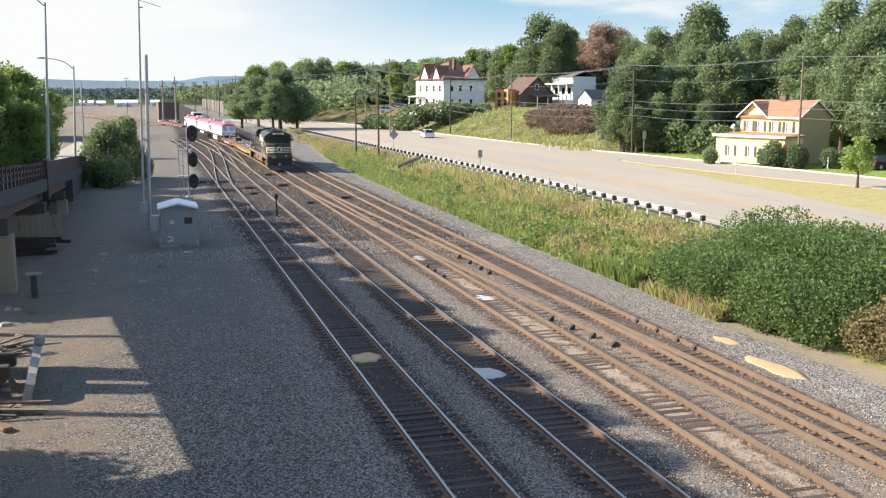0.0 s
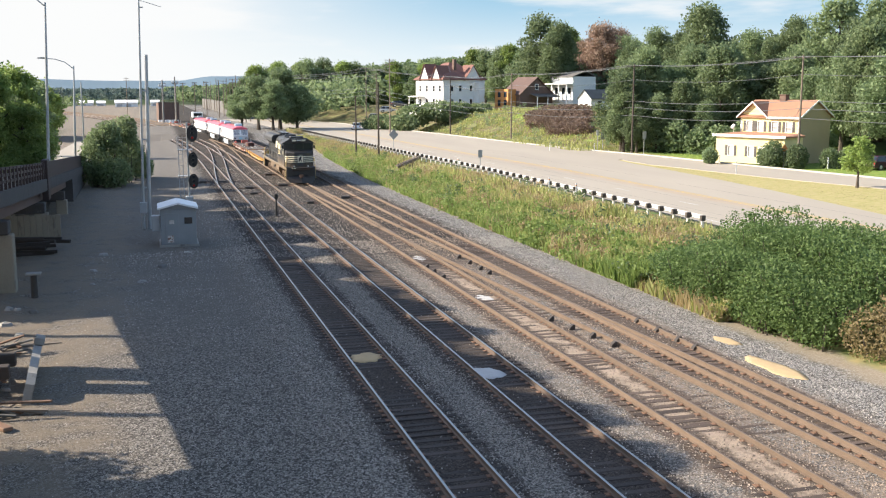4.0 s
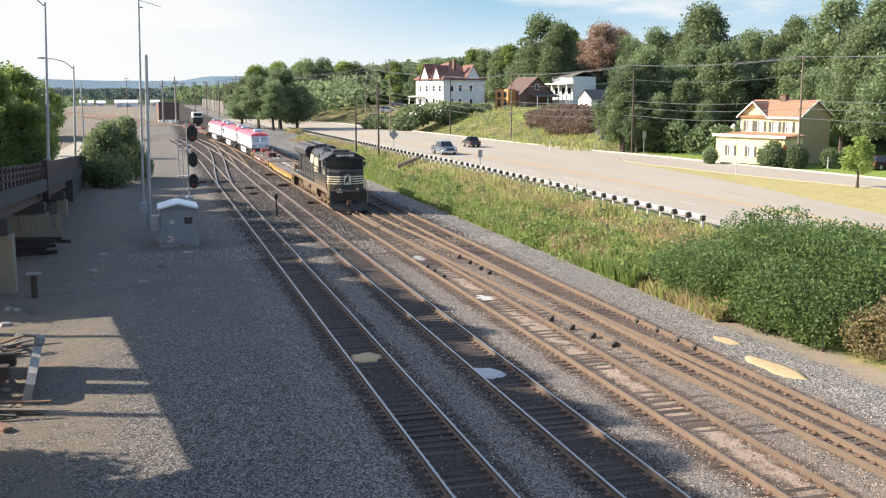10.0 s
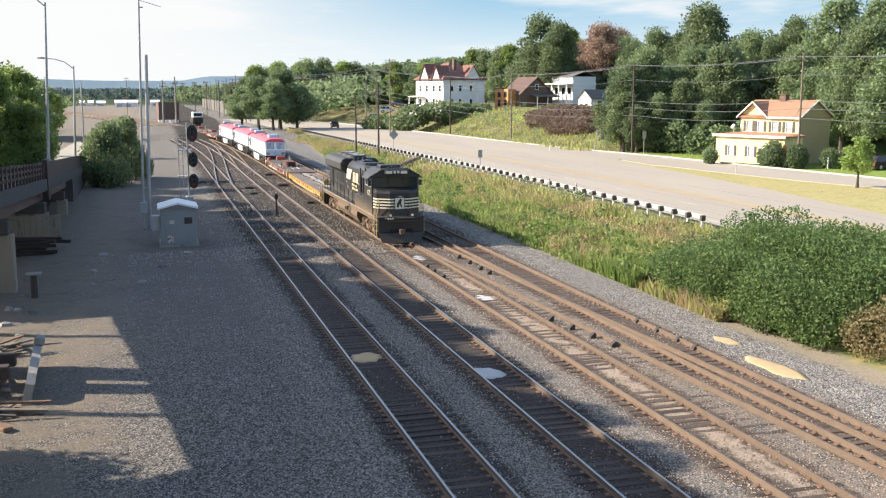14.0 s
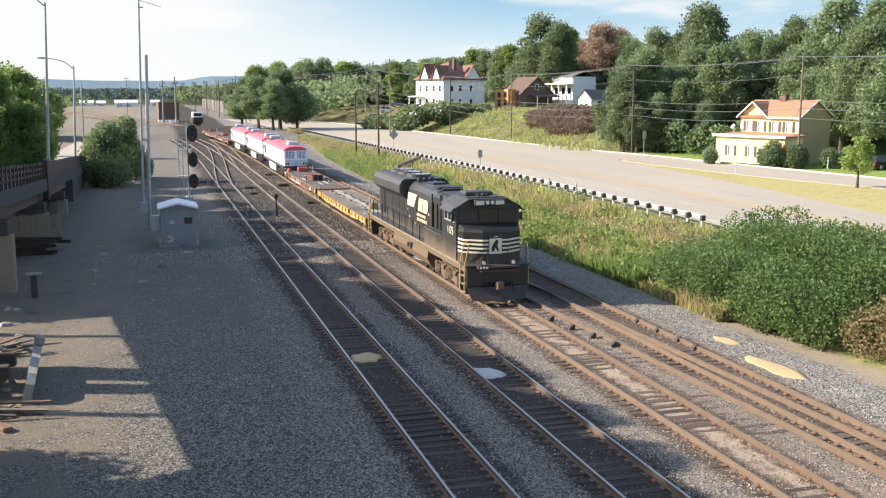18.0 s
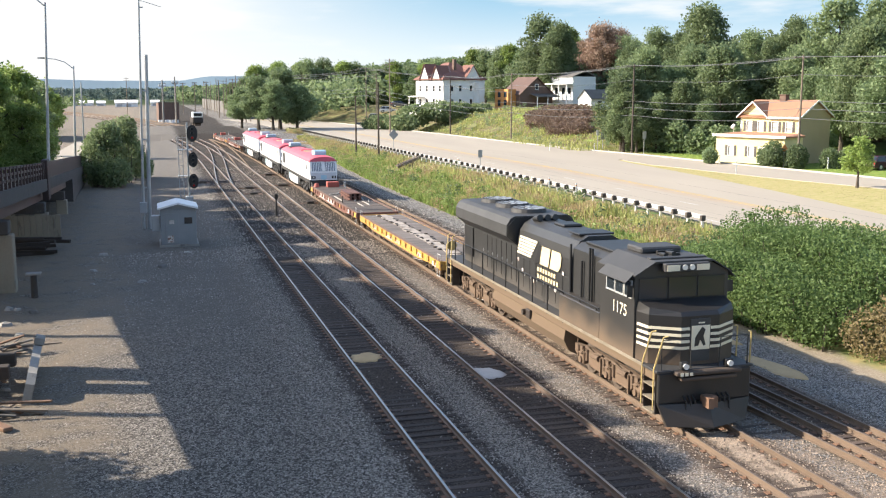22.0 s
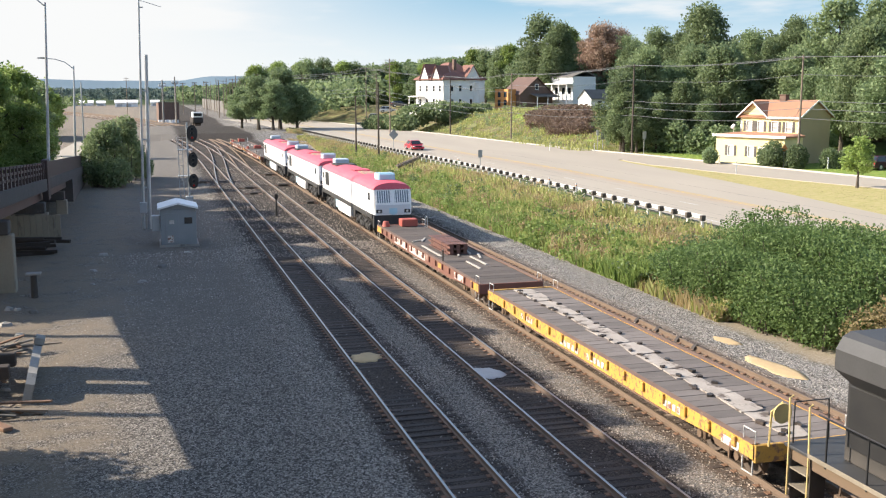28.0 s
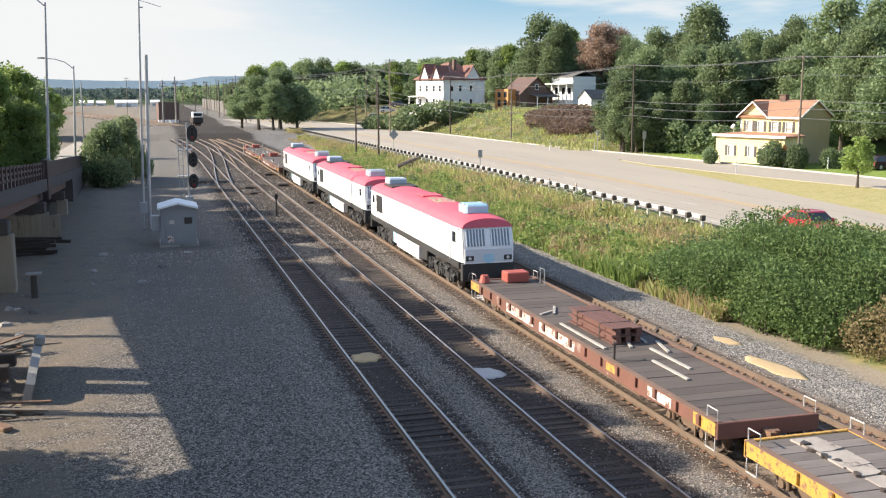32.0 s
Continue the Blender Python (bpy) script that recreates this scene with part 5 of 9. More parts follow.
    part("roof_box", Build().box(-0.6, 0.6, L - 2.9, L - 1.7, 3.72, 4.14, 0.08), M_WRAP, u, "wrapped silver roof box")
    part("roof_vent", Build().box(-0.85, 0.85, 16.6, 18.9, 3.68, 3.8, 0.02), M_STEEL_DARK, u)
    part("torn_cover", Build().loft([[(x, y, 3.8 + 0.06 * math.sin(y * 5 + x * 3)) for x in (-0.5, -0.2, 0.1, 0.45)] + [(x, y, 3.7) for x in (0.45, -0.5)] for y in (7.2, 7.7, 8.2, 8.8, 9.3)]), M_TORN, u)
    part("roof_hatch", Build().box(-0.6, 0.6, 10.2, 11.8, 3.76, 3.86, 0.03), M_UKRED, u)
    return u


uk1 = export_engine(True, "white wrapped locomotive with a red roof and blue-sheeted roof box")
uk2 = export_engine(False, "white wrapped locomotive with a red roof coupled in the train")
uk3 = copy_thing(uk2, pose(15.2, 60, 0))
for ob in uk3.children:
    if ob.name.startswith("wheelset"):
        ROLLING.append((ob, 0))
for u_, off in ((uk1, 66.95), (uk2, 89.4), (uk3, 112.3)):
    CONSIST.append((u_, off, 21.4))


# ---- leaves, trees, weeds ----
def leaf_mesh(name, centres, size, mat, seed, aspect=0.62, up=0.0):
    """One mesh of many small leaves (bent quads) at the given centres."""
    r = np.random.RandomState(seed)
    c = np.asarray(centres, float)
    n = len(c)
    a = r.normal(size=(n, 3))
    a[:, 2] += up
    a /= np.linalg.norm(a, axis=1)[:, None]
    b = np.cross(a, r.normal(size=(n, 3)))
    b /= np.linalg.norm(b, axis=1)[:, None]
    s = (size * r.uniform(0.6, 1.35, n))[:, None]
    k = np.cross(a, b) * s * 0.18
    v = np.empty((n, 4, 3))
    v[:, 0], v[:, 1], v[:, 2], v[:, 3] = c - a * s, c + b * s * aspect + k, c + a * s, c - b * s * aspect + k
    me = bpy.data.meshes.new(name)
    me.vertices.add(n * 4)
    me.vertices.foreach_set("co", v.reshape(-1))
    me.loops.add(n * 4)
    me.loops.foreach_set("vertex_index", np.arange(n * 4, dtype=np.int32))
    me.polygons.add(n)
    me.polygons.foreach_set("loop_start", np.arange(0, n * 4, 4, dtype=np.int32))
    me.polygons.foreach_set("loop_total", np.full(n, 4, np.int32))
    me.update()
    me.validate()
    me.materials.append(mat)
    return me


def shell_points(r, blobs, n, inner=0.72, stray=0.0):
    """Points near the surfaces of ellipsoid blobs (x, y, z, rx, ry, rz), shared out by size."""
    w = np.array([b[3] * b[4] + b[4] * b[5] + b[3] * b[5] for b in blobs])
    pick = r.choice(len(blobs), n, p=w / w.sum())
    bb = np.array(blobs)[pick]
    d = r.normal(size=(n, 3))
    d /= np.linalg.norm(d, axis=1)[:, None]
    rad = r.uniform(inner, 1.06, n)[:, None] * (1 + stray * np.abs(r.normal(size=(n, 1))))
    return bb[:, :3] + d * bb[:, 3:] * rad


M_LEAF = leaf_material("green_leaves", (0.11, 0.155, 0.075), (0.245, 0.305, 0.15))
M_LEAF_DARK = leaf_material("dark_green_leaves", (0.105, 0.148, 0.075), (0.235, 0.3, 0.15))
M_LEAF_LIGHT = leaf_material("light_green_leaves", (0.12, 0.185, 0.045), (0.31, 0.39, 0.12))
M_LEAF_RED = leaf_material("turning_red_leaves", (0.2, 0.16, 0.11), (0.38, 0.26, 0.2), (0.3, 0.31, 0.16))
M_LEAF_BUSH = leaf_material("bush_leaves", (0.075, 0.13, 0.042), (0.235, 0.335, 0.115), scale=0.9)
M_WEED = leaf_material("weed_blades", (0.24, 0.28, 0.075), (0.47, 0.46, 0.19), (0.6, 0.5, 0.3), scale=0.25)
M_STRAW = leaf_material("dry_weed_blades", (0.24, 0.18, 0.09), (0.5, 0.4, 0.22), scale=0.4)
M_BRUSH = leaf_material("dead_brush", (0.13, 0.085, 0.065), (0.3, 0.22, 0.17), scale=0.6)
M_BARK = material("rough_bark", (0.1, 0.08, 0.062), (0.06, 0.047, 0.037), rough=0.95, scale=2, fine=12, bump=0.6, bump_size=0.04, stretch=(2, 2, 0.5))


def make_tree(seed, h, wide, crown_from, mat, n=2600, leaf=0.42, n_b=15, name="tree", label="", category="tree", group=""):
    """Tapered trunk, limbs and a crown of leaf clumps with gaps; stands on z = 0."""
    r = np.random.RandomState(seed)
    t = thing(name, pose(0, 0, 0), label, category, group)
    b = Build()
    rings = []
    bendx, bendy = r.uniform(-0.5, 0.5, 2)
    for k in range(7):
        f = k / 6
        rad = 0.028 * h * (1 - 0.85 * f) + (0.012 * h if k == 0 else 0)
        cx, cy = bendx * f * f, bendy * f * f
        rings.append([(cx + rad * math.cos(i * math.pi / 4), cy + rad * math.sin(i * math.pi / 4), f * h * 0.85 - 0.3 * (k == 0)) for i in range(8)])
    b.loft(rings)
    blobs = []
    z0 = h * crown_from
    limbs = Build()
    for k in range(n_b):
        f = (k + 0.5) / n_b
        z = z0 + (h - z0) * (0.08 + 0.84 * f)
        env = wide * math.sin(math.pi * (0.2 + 0.72 * f)) ** 0.8
        a = k * 2.4 + r.uniform(-0.5, 0.5)
        d = env * r.uniform(0.35, 0.78)
        s = wide * r.uniform(0.34, 0.52) * (1.12 - 0.45 * f) * (1.0 if n_b < 20 else r.uniform(0.55, 0.95))
        c = (math.cos(a) * d, math.sin(a) * d, z)
        blobs.append((*c, s, s, s * r.uniform(0.6, 0.85)))
        zs = max(z0 * 0.7, z - d * 0.8)
        limbs.cyl((bendx * 0.3, bendy * 0.3, zs), c, 0.007 * h, 0.002 * h, 5)
    blobs.append((bendx, bendy, h - wide * 0.28, wide * 0.42, wide * 0.42, wide * 0.34))
    part("trunk", b, M_BARK, t)
    part("branchwork", limbs, M_BARK, t)
    pts = shell_points(r, blobs, n, 0.45, 0.2 if n_b > 20 else 0.0)
    part("crown", leaf_mesh("crown", pts, leaf, mat, seed + 1), None, t)
    return t


PROTO = {}
for key, args in {"g0": (11, 14, 4.6, 0.16, M_LEAF), "g1": (23, 14, 5.4, 0.2, M_LEAF_DARK), "g2": (37, 14, 4.9, 0.12, M_LEAF), "g3": (41, 14, 5.0, 0.22, M_LEAF_DARK), "r0": (53, 14, 5.2, 0.2, M_LEAF_RED), "l0": (67, 14, 4.2, 0.1, M_LEAF_LIGHT)}.items():
    tint = {"r": "broad deciduous tree with crown turning red-brown", "l": "light green young deciduous tree"}.get(key[0], "tall deciduous tree with a dense green crown")
    PROTO[key] = make_tree(*args, n=15000, leaf=0.19, n_b=30, label=tint, group="trees of the wooded hill")
USED = set()


def plant(key, x, y, h, turn, wide=1.0, z=None):
    s = h * 0.93 / 14.0
    wide *= 0.88
    m = Matrix.Translation((x, y, (height(x, y) if z is None else z) - 0.1)) @ Matrix.Rotation(turn, 4, 'Z') @ Matrix.Diagonal((s * wide, s * wide, s, 1))
    if key not in USED:
        USED.add(key)
        PROTO[key].matrix_basis = m
        return PROTO[key]
    return copy_thing(PROTO[key], m)


tr_rng = random.Random(12)
FRONT_TREES = [(68.3, 138.8, 12.4), (70.8, 140.5, 14.0), (74.2, 143.1, 16.0), (79.5, 144.8, 15.9), (84.5, 145.7, 17.0), (82.7, 135.2, 15.6), (87.1, 135.9, 14.9), (89.2, 133.1, 14.4), (92.0, 130.3, 15.1), (91.4, 124.3, 15.6), (92.6, 119.9, 16.6), (90.4, 112.2, 17.6), (90.0, 106.1, 17.9), (89.4, 99.8, 17.4), (67.4, 136.4, 8.7), (68.4, 134.1, 9.1), (71.7, 134.3, 9.8), (75.8, 134.3, 10.6), (77.9, 131.4, 9.8)]
MID_TREES = [(108.0, 260.8, 18.2), (95.6, 190.6, 17.8), (98.1, 184.5, 17.5), (100.4, 178.7, 18.0), (99.4, 168.7, 19.7), (106.0, 171.6, 16.7), (113.4, 174.3, 14.2), (114.7, 169.0, 16.0), (115.2, 163.8, 17.2), (116.0, 158.0, 16.2), (114.2, 150.5, 20.4), (113.1, 143.5, 22.3), (113.6, 138.1, 23.0), (116.5, 135.2, 23.2)]
BACK_TREES = [(100.6, 299.4, 15.1), (101.5, 288.9, 16.5), (101.3, 278.6, 18.1), (101.7, 268.3, 21.4), (102.6, 257.8, 23.1), (103.8, 248.9, 22.5), (121.2, 283.7, 18.3), (141.0, 278.0, 15.2), (130.6, 261.6, 16.1), (126.5, 281.3, 12.0), (128.0, 294.1, 15.3), (140.3, 214.6, 15.4), (78.0, 379.2, 15.4), (81.9, 367.6, 15.5), (85.6, 356.0, 14.9), (89.8, 344.3, 14.6), (95.1, 337.6, 14.5), (99.3, 331.3, 15.4), (105.1, 324.5, 15.6), (72.6, 423.1, 18.2), (75.7, 401.2, 18.3), (97.2, 278.8, 12.2), (114.0, 268.9, 13.6)]
LEFT_TREES = [(-13.6, 98.9, 10.6), (-12.9, 109.3, 11.1), (-13.2, 125.2, 11.0), (-16.1, 162.8, 10.3), (-19.6, 216.4, 9.7), (-13.2, 103.9, 9.6), (-23.9, 291.2, 8.2), (-11.1, 99.9, 8.1)]
for rows, keys in ((FRONT_TREES, ("g1", "g3", "g0")), (MID_TREES, ("g0", "g1", "g2", "g3")), (BACK_TREES, ("g2", "g0", "l0", "g1")), (LEFT_TREES, ("l0", "l0", "g0"))):
    for i, (x, y, h) in enumerate(rows):
        plant(keys[i % len(keys)], x, y, h, tr_rng.uniform(0, 6.28), tr_rng.uniform(0.95, 1.25))
for x, y, h in [(123.4, 274.6, 17.5), (125.2, 268.0, 20.0), (132.2, 272.1, 17.0), (121.7, 278.6, 13.5)]:
    plant("r0", x, y, h, tr_rng.uniform(0, 6.28), 1.15)
# wooded rise past the far end of the road
for k in range(58):
    f = k / 57
    x_, y_ = 31.0 + 86.0 * f, 398.0 + 22.0 * math.sin(k * 2.1)
    top_ = lerp_table([(0.0, 15.0), (0.09, 19.6), (0.22, 22.0), (0.4, 24.0), (0.53, 22.5), (0.6, 20.8), (0.72, 22.2), (0.85, 23.4), (1.0, 24.5)], f)
    plant(("g0", "g2", "g3", "g2", "g1", "l0", "g0")[k % 7], x_, y_, max(4.0, (top_ - height(x_, y_)) * (0.8 + 0.07 * math.sin(k * 5.3))), k * 1.9, 1.15)
# tall high-crowned trees left of the ramp, out of view, added to shade the yard
HIGH = make_tree(91, 16.9, 4.3, 0.785, M_LEAF_DARK, n=6000, leaf=0.5, label="unseen high-crowned tree added to shade the yard", group="trees behind the ramp")
DENSE = make_tree(92, 18.4, 5.4, 0.5, M_LEAF_DARK, n=9000, leaf=0.5, label="unseen dense green tree added to shade the yard", group="trees behind the ramp")
placed = set()
for proto, x, y, s in ((HIGH, -18, 21, 1.02), (HIGH, -18.2, 26.5, 1.02), (HIGH, -18.4, 32, 1.02), (HIGH, -18, 37.5, 1.0), (HIGH, -18.2, 43, 1.0), (HIGH, -18.5, 48.5, 1.0), (HIGH, -18.3, 53.5, 0.98), (DENSE, -18, 57.5, 0.94), (DENSE, -18.5, 64, 0.97), (DENSE, -17.5, 70.5, 0.93), (DENSE, -18, 77, 0.96), (DENSE, -18.5, 84, 0.95), (DENSE, -19, 91, 0.95), (DENSE, -20, 98, 0.95)):
    m = Matrix.Translation((x, y, -0.4)) @ Matrix.Rotation(x * y, 4, 'Z') @ Matrix.Scale(s, 4)
    if proto.name in placed:
        copy_thing(proto, m)
    else:
        placed.add(proto.name)
        proto.matrix_basis = m


def bush(name, seed, blobs, n, leaf, mat, label, category="bush", group=""):
    r = np.random.RandomState(seed)
    t = thing(name, pose(blobs[0][0], blobs[0][1], 0), label, category, group)
    o = np.array([blobs[0][0], blobs[0][1], 0])
    pts = shell_points(r, blobs, n, 0.6) - o
    gz = np.array([height(p[0] + o[0], p[1] + o[1]) for p in pts[::1]])
    pts = pts[pts[:, 2] > gz - 0.1]
    part("leaves", leaf_mesh("leaves", pts, leaf, mat, seed), None, t)
    st = Build()
    for k, bl in enumerate(blobs):
        for j in range(3):
            a = k * 1.7 + j * 2.1
            st.cyl((bl[0] - o[0] + 0.3 * math.cos(a), bl[1] - o[1] + 0.3 * math.sin(a), height(bl[0], bl[1]) - 0.2), (bl[0] - o[0] + bl[3] * 0.6 * math.cos(a), bl[1] - o[1] + bl[4] * 0.6 * math.sin(a), bl[2] + bl[5] * 0.5), 0.045, 0.015, 5)
    tagged(part("undergrowth", st, M_BARK, t), "thin woody stems inside the bush", kind="stuff")
    return t


big = []
br = random.Random(5)
for k in range(34):
    f = k / 33
    y = 32.6 + 14.6 * f
    top = 2.9 + 0.9 * math.sin(math.pi * min(1, f * 1.15)) - (1.5 * max(0, f - 0.8) / 0.2)
    big.append((24.7 + br.uniform(-0.25, 0.4) + (0.8 if f > 0.75 else 0), y, 0.35 + br.uniform(-0.1, 0.25), 1.0, 1.1, 0.75))
    for x in (25.6, 28.4, 31.4):
        x += br.uniform(-0.7, 0.7) + (0.7 if f > 0.75 else 0)
        rz = br.uniform(0.9, 1.3)
        zz = top * (0.55 if x < 27 else 0.8) * br.uniform(0.85, 1.08) - rz * 0.5
        big.append((x, y + br.uniform(-0.6, 0.6), zz, br.uniform(1.3, 1.9), br.uniform(1.2, 1.8), rz))
for x_, y_, z_ in ((29.5, 43.5, 3.6), (30.3, 42.6, 3.7), (30.0, 40.0, 3.4), (31.2, 37.0, 3.1), (29.8, 46.0, 3.1), (30.8, 33.5, 2.9)):
    big.append((x_, y_, z_ - 0.35, 1.1, 1.2, 0.75))
bush("large_bush", 3, big, 150000, 0.068, M_LEAF_BUSH, "large dense green bush on the bank beside the tracks")
M_DRYBRUSH = leaf_material("dry_brush_leaves", (0.15, 0.125, 0.055), (0.36, 0.28, 0.15), (0.24, 0.27, 0.1), scale=0.9)
bush("dry_bush", 4, [(25.8, 30.6, 0.7, 1.3, 1.4, 1.1), (27.2, 30.2, 1.2, 1.5, 1.5, 1.5), (29.0, 30.6, 1.9, 1.5, 1.6, 1.5), (26.4, 28.2, 0.8, 1.4, 1.5, 1.2), (28.2, 27.6, 1.4, 1.5, 1.5, 1.4), (30.8, 31.0, 2.2, 1.5, 1.5, 1.4)], 16000, 0.065, M_DRYBRUSH, "dry brown brush at the end of the green bush")
bush("ramp_bush", 6, [(-4.6, 114, 3.0, 1.9, 2.0, 3.4), (-3.0, 117, 3.6, 1.7, 2.0, 3.2), (-5.8, 112, 2.4, 1.5, 2.0, 2.6), (-1.9, 119, 2.4, 1.3, 2.0, 2.4), (-3.8, 111, 1.2, 1.9, 1.6, 1.6), (-0.9, 122, 1.0, 1.2, 1.8, 1.5), (-4.2, 113, 5.0, 1.3, 1.4, 1.6), (-2.4, 116, 5.6, 1.1, 1.3, 1.5), (-5.6, 113, 4.2, 1.0, 1.2, 1.3)], 17000, 0.15, M_LEAF, "tall leafy shrub beside the ramp and the yard")
# three unseen trees, added to throw leafy shade on the near dirt
for k_, (x_, y_, h_) in enumerate(((-12.2, 29.3, 8.6), (-12.0, 25.2, 9.0), (-12.4, 21.0, 8.8))):
    plant("l0", x_, y_, h_, k_ * 1.3, 1.25)
bush("bank_bush", 7, [(60.5, 232, 4.0, 4.5, 5, 2.6), (66, 230, 5.0, 5, 5, 2.4), (56, 226, 2.4, 3.6, 5, 2.0), (71, 232, 5.2, 4, 4, 2.0), (53, 236, 2.0, 4.5, 5, 2.2), (76, 230, 5.4, 3, 3, 1.6)], 6500, 0.4, M_LEAF, "leafy bushes on the bank below the white house")
bush("round_shrub", 8, [(66.6, 110.8, 1.75, 0.95, 0.95, 1.05)], 1500, 0.14, M_LEAF_DARK, "clipped round shrub at the house corner", "shrub")
bush("hedge_shrub", 9, [(70.9, 103.8, 2.2, 1.4, 1.4, 1.7), (70.4, 104.6, 1.9, 1.1, 1.1, 1.4)], 3200, 0.14, M_LEAF_DARK, "dark rounded evergreen shrub before the house", "shrub", "shrubs at the yellow house")
bush("hedge_shrub", 10, [(72.6, 101.6, 2.0, 1.3, 1.2, 1.5)], 2200, 0.14, M_LEAF_DARK, "dark rounded evergreen shrub before the house", "shrub", "shrubs at the yellow house")
bush("hedge", 13, [(75.6, 99.8, 1.8, 1.2, 0.9, 1.4), (77.2, 99.0, 1.8, 1.2, 0.9, 1.3), (78.6, 98.3, 1.7, 1.2, 0.9, 1.2)], 3500, 0.13, M_LEAF, "clipped green hedge beside the driveway", "hedge")
bush("tree_line_scrub", 14, [(70 + k * 1.7, 138 - k * 3.2, 2.0 + (k % 3) * 0.6, 1.9, 2.2, 2.6) for k in range(9)], 9000, 0.26, M_LEAF_DARK, "dark scrub at the foot of the wooded slope")
bush("bank_brush", 15, [(x_, y_, height(x_, y_) + 0.6, 2.0, 2.6, 1.3) for x_, y_ in [(69.9, 168.2), (70.4, 165.5), (71.0, 163.2), (71.6, 160.9), (71.0, 180.7), (71.5, 177.4), (72.0, 174.6), (72.4, 171.4), (72.8, 168.6), (73.3, 165.9), (73.7, 163.1), (73.2, 187.6), (73.6, 184.3), (74.1, 181.0), (74.5, 177.8), (74.8, 174.5), (75.3, 171.8), (75.7, 169.0), (75.9, 187.0), (76.5, 182.6), (77.2, 178.7), (77.8, 174.9)]], 20000, 0.19, M_BRUSH, "dead brown brush heap on the bank below the garage")
# young street tree beside the side road
young = make_tree(77, 4.8, 1.75, 0.3, M_LEAF_LIGHT, n=2400, leaf=0.13, label="young light green street tree", group="")
young.matrix_basis = pose(63.4, 79.4, 0.72)


def blades(name, n, region, hmin, hmax, width, mat, seed, label, clump=0.35):
    """Upright blades of weeds, three corners each, over a stretch of the bank."""
    r = np.random.RandomState(seed)
    pts = []
    while len(pts) < n:
        x, y = region(r)
        if 27.5 < x < 35.0 and 112.0 < y < 126.0 and r.uniform() < 0.85:      # worn bare round the steps
            continue
        f = noise.noise((x * clump, y * clump * 0.7, seed))
        if f > r.uniform(-0.55, 0.25):
            pts.append((x, y, height(x, y), f))
    p = np.array(pts)
    a = r.uniform(0, 6.28, n)
    hgt = r.uniform(hmin, hmax, n) * (0.75 + 0.7 * np.clip(p[:, 3], -0.3, 0.8))
    lean = r.normal(0, 0.22, (n, 2)) * hgt[:, None]
    w = width * r.uniform(0.6, 1.4, n)
    v = np.empty((n, 4, 3))
    dx, dy = np.cos(a) * w, np.sin(a) * w
    v[:, 0] = np.stack([p[:, 0] - dx, p[:, 1] - dy, p[:, 2] - 0.05], 1)
    v[:, 1] = np.stack([p[:, 0] + dx, p[:, 1] + dy, p[:, 2] - 0.05], 1)
    v[:, 2] = np.stack([p[:, 0] + dx * 0.9 + lean[:, 0] * 0.5, p[:, 1] + dy * 0.9 + lean[:, 1] * 0.5, p[:, 2] + hgt * 0.6], 1)
    v[:, 3] = np.stack([p[:, 0] + lean[:, 0], p[:, 1] + lean[:, 1], p[:, 2] + hgt], 1)
    me = bpy.data.meshes.new(name)
    me.vertices.add(n * 4)
    me.vertices.foreach_set("co", v.reshape(-1))
    me.loops.add(n * 4)
    me.loops.foreach_set("vertex_index", np.arange(n * 4, dtype=np.int32))
    me.polygons.add(n)
    me.polygons.foreach_set("loop_start", np.arange(0, n * 4, 4, dtype=np.int32))
    me.polygons.foreach_set("loop_total", np.full(n, 4, np.int32))
    me.update()
    me.materials.append(mat)
    return tagged(new(name, me), label, "weeds", kind="stuff")


def on_bank(r):
    y = 38 + 190 * r.uniform() ** 1.7
    e = grass_edge(y) + 0.5
    g = lerp_table(ROAD_L, y) - 3.0
    return e + (g - e) * r.uniform(), y


def on_bank_foot(r):
    y = 46 + 110 * r.uniform() ** 1.5
    e = grass_edge(y) + 0.4
    return e + 5.5 * r.uniform() ** 1.3, y


def on_median(r):
    y = 42 + 66 * r.uniform()
    a, b = lerp_table(MAIN_R, y) + 0.2, lerp_table(SIDE_L, y) - 0.2
    return a + (b - a) * r.uniform(), y


def on_bank_top(r):
    y = 40 + 180 * r.uniform() ** 1.4
    g = lerp_table(ROAD_L, y) - 1.4
    return g - 4.0 * r.uniform(), y


blades("weeds", 30000, on_bank, 0.35, 1.1, 0.05, M_WEED, 21, "mixed green and straw weeds on the bank")
blades("dry_stalks", 17000, on_bank, 0.4, 1.05, 0.05, M_STRAW, 27, "straw-coloured dead stalks over the bank", 0.3)
blades("tall_weeds", 15000, on_bank_foot, 0.4, 1.1, 0.042, M_LEAF_LIGHT, 22, "tall bright green weeds along the foot of the bank", 0.22)
blades("dry_grass", 14000, on_bank_top, 0.12, 0.34, 0.04, M_STRAW, 23, "dry straw grass below the guard rail")
M_MEDIAN = leaf_material("median_grass_blades", (0.24, 0.225, 0.1), (0.4, 0.35, 0.2), scale=0.3)
blades("median_grass", 3500, on_median, 0.03, 0.07, 0.03, M_MEDIAN, 24, "short dry grass on the median")
blades("slope_grass", 12000, lambda r: (61 + 30 * r.uniform(), 140 + 95 * r.uniform()), 0.3, 0.8, 0.09, M_WEED, 25, "rough grass on the slope below the houses")
blades("lawn_grass", 5000, lambda r: (70 + 12 * r.uniform(), 96 + 40 * r.uniform()), 0.05, 0.1, 0.05, M_LEAF_LIGHT, 26, "mown lawn in front of the yellow house")


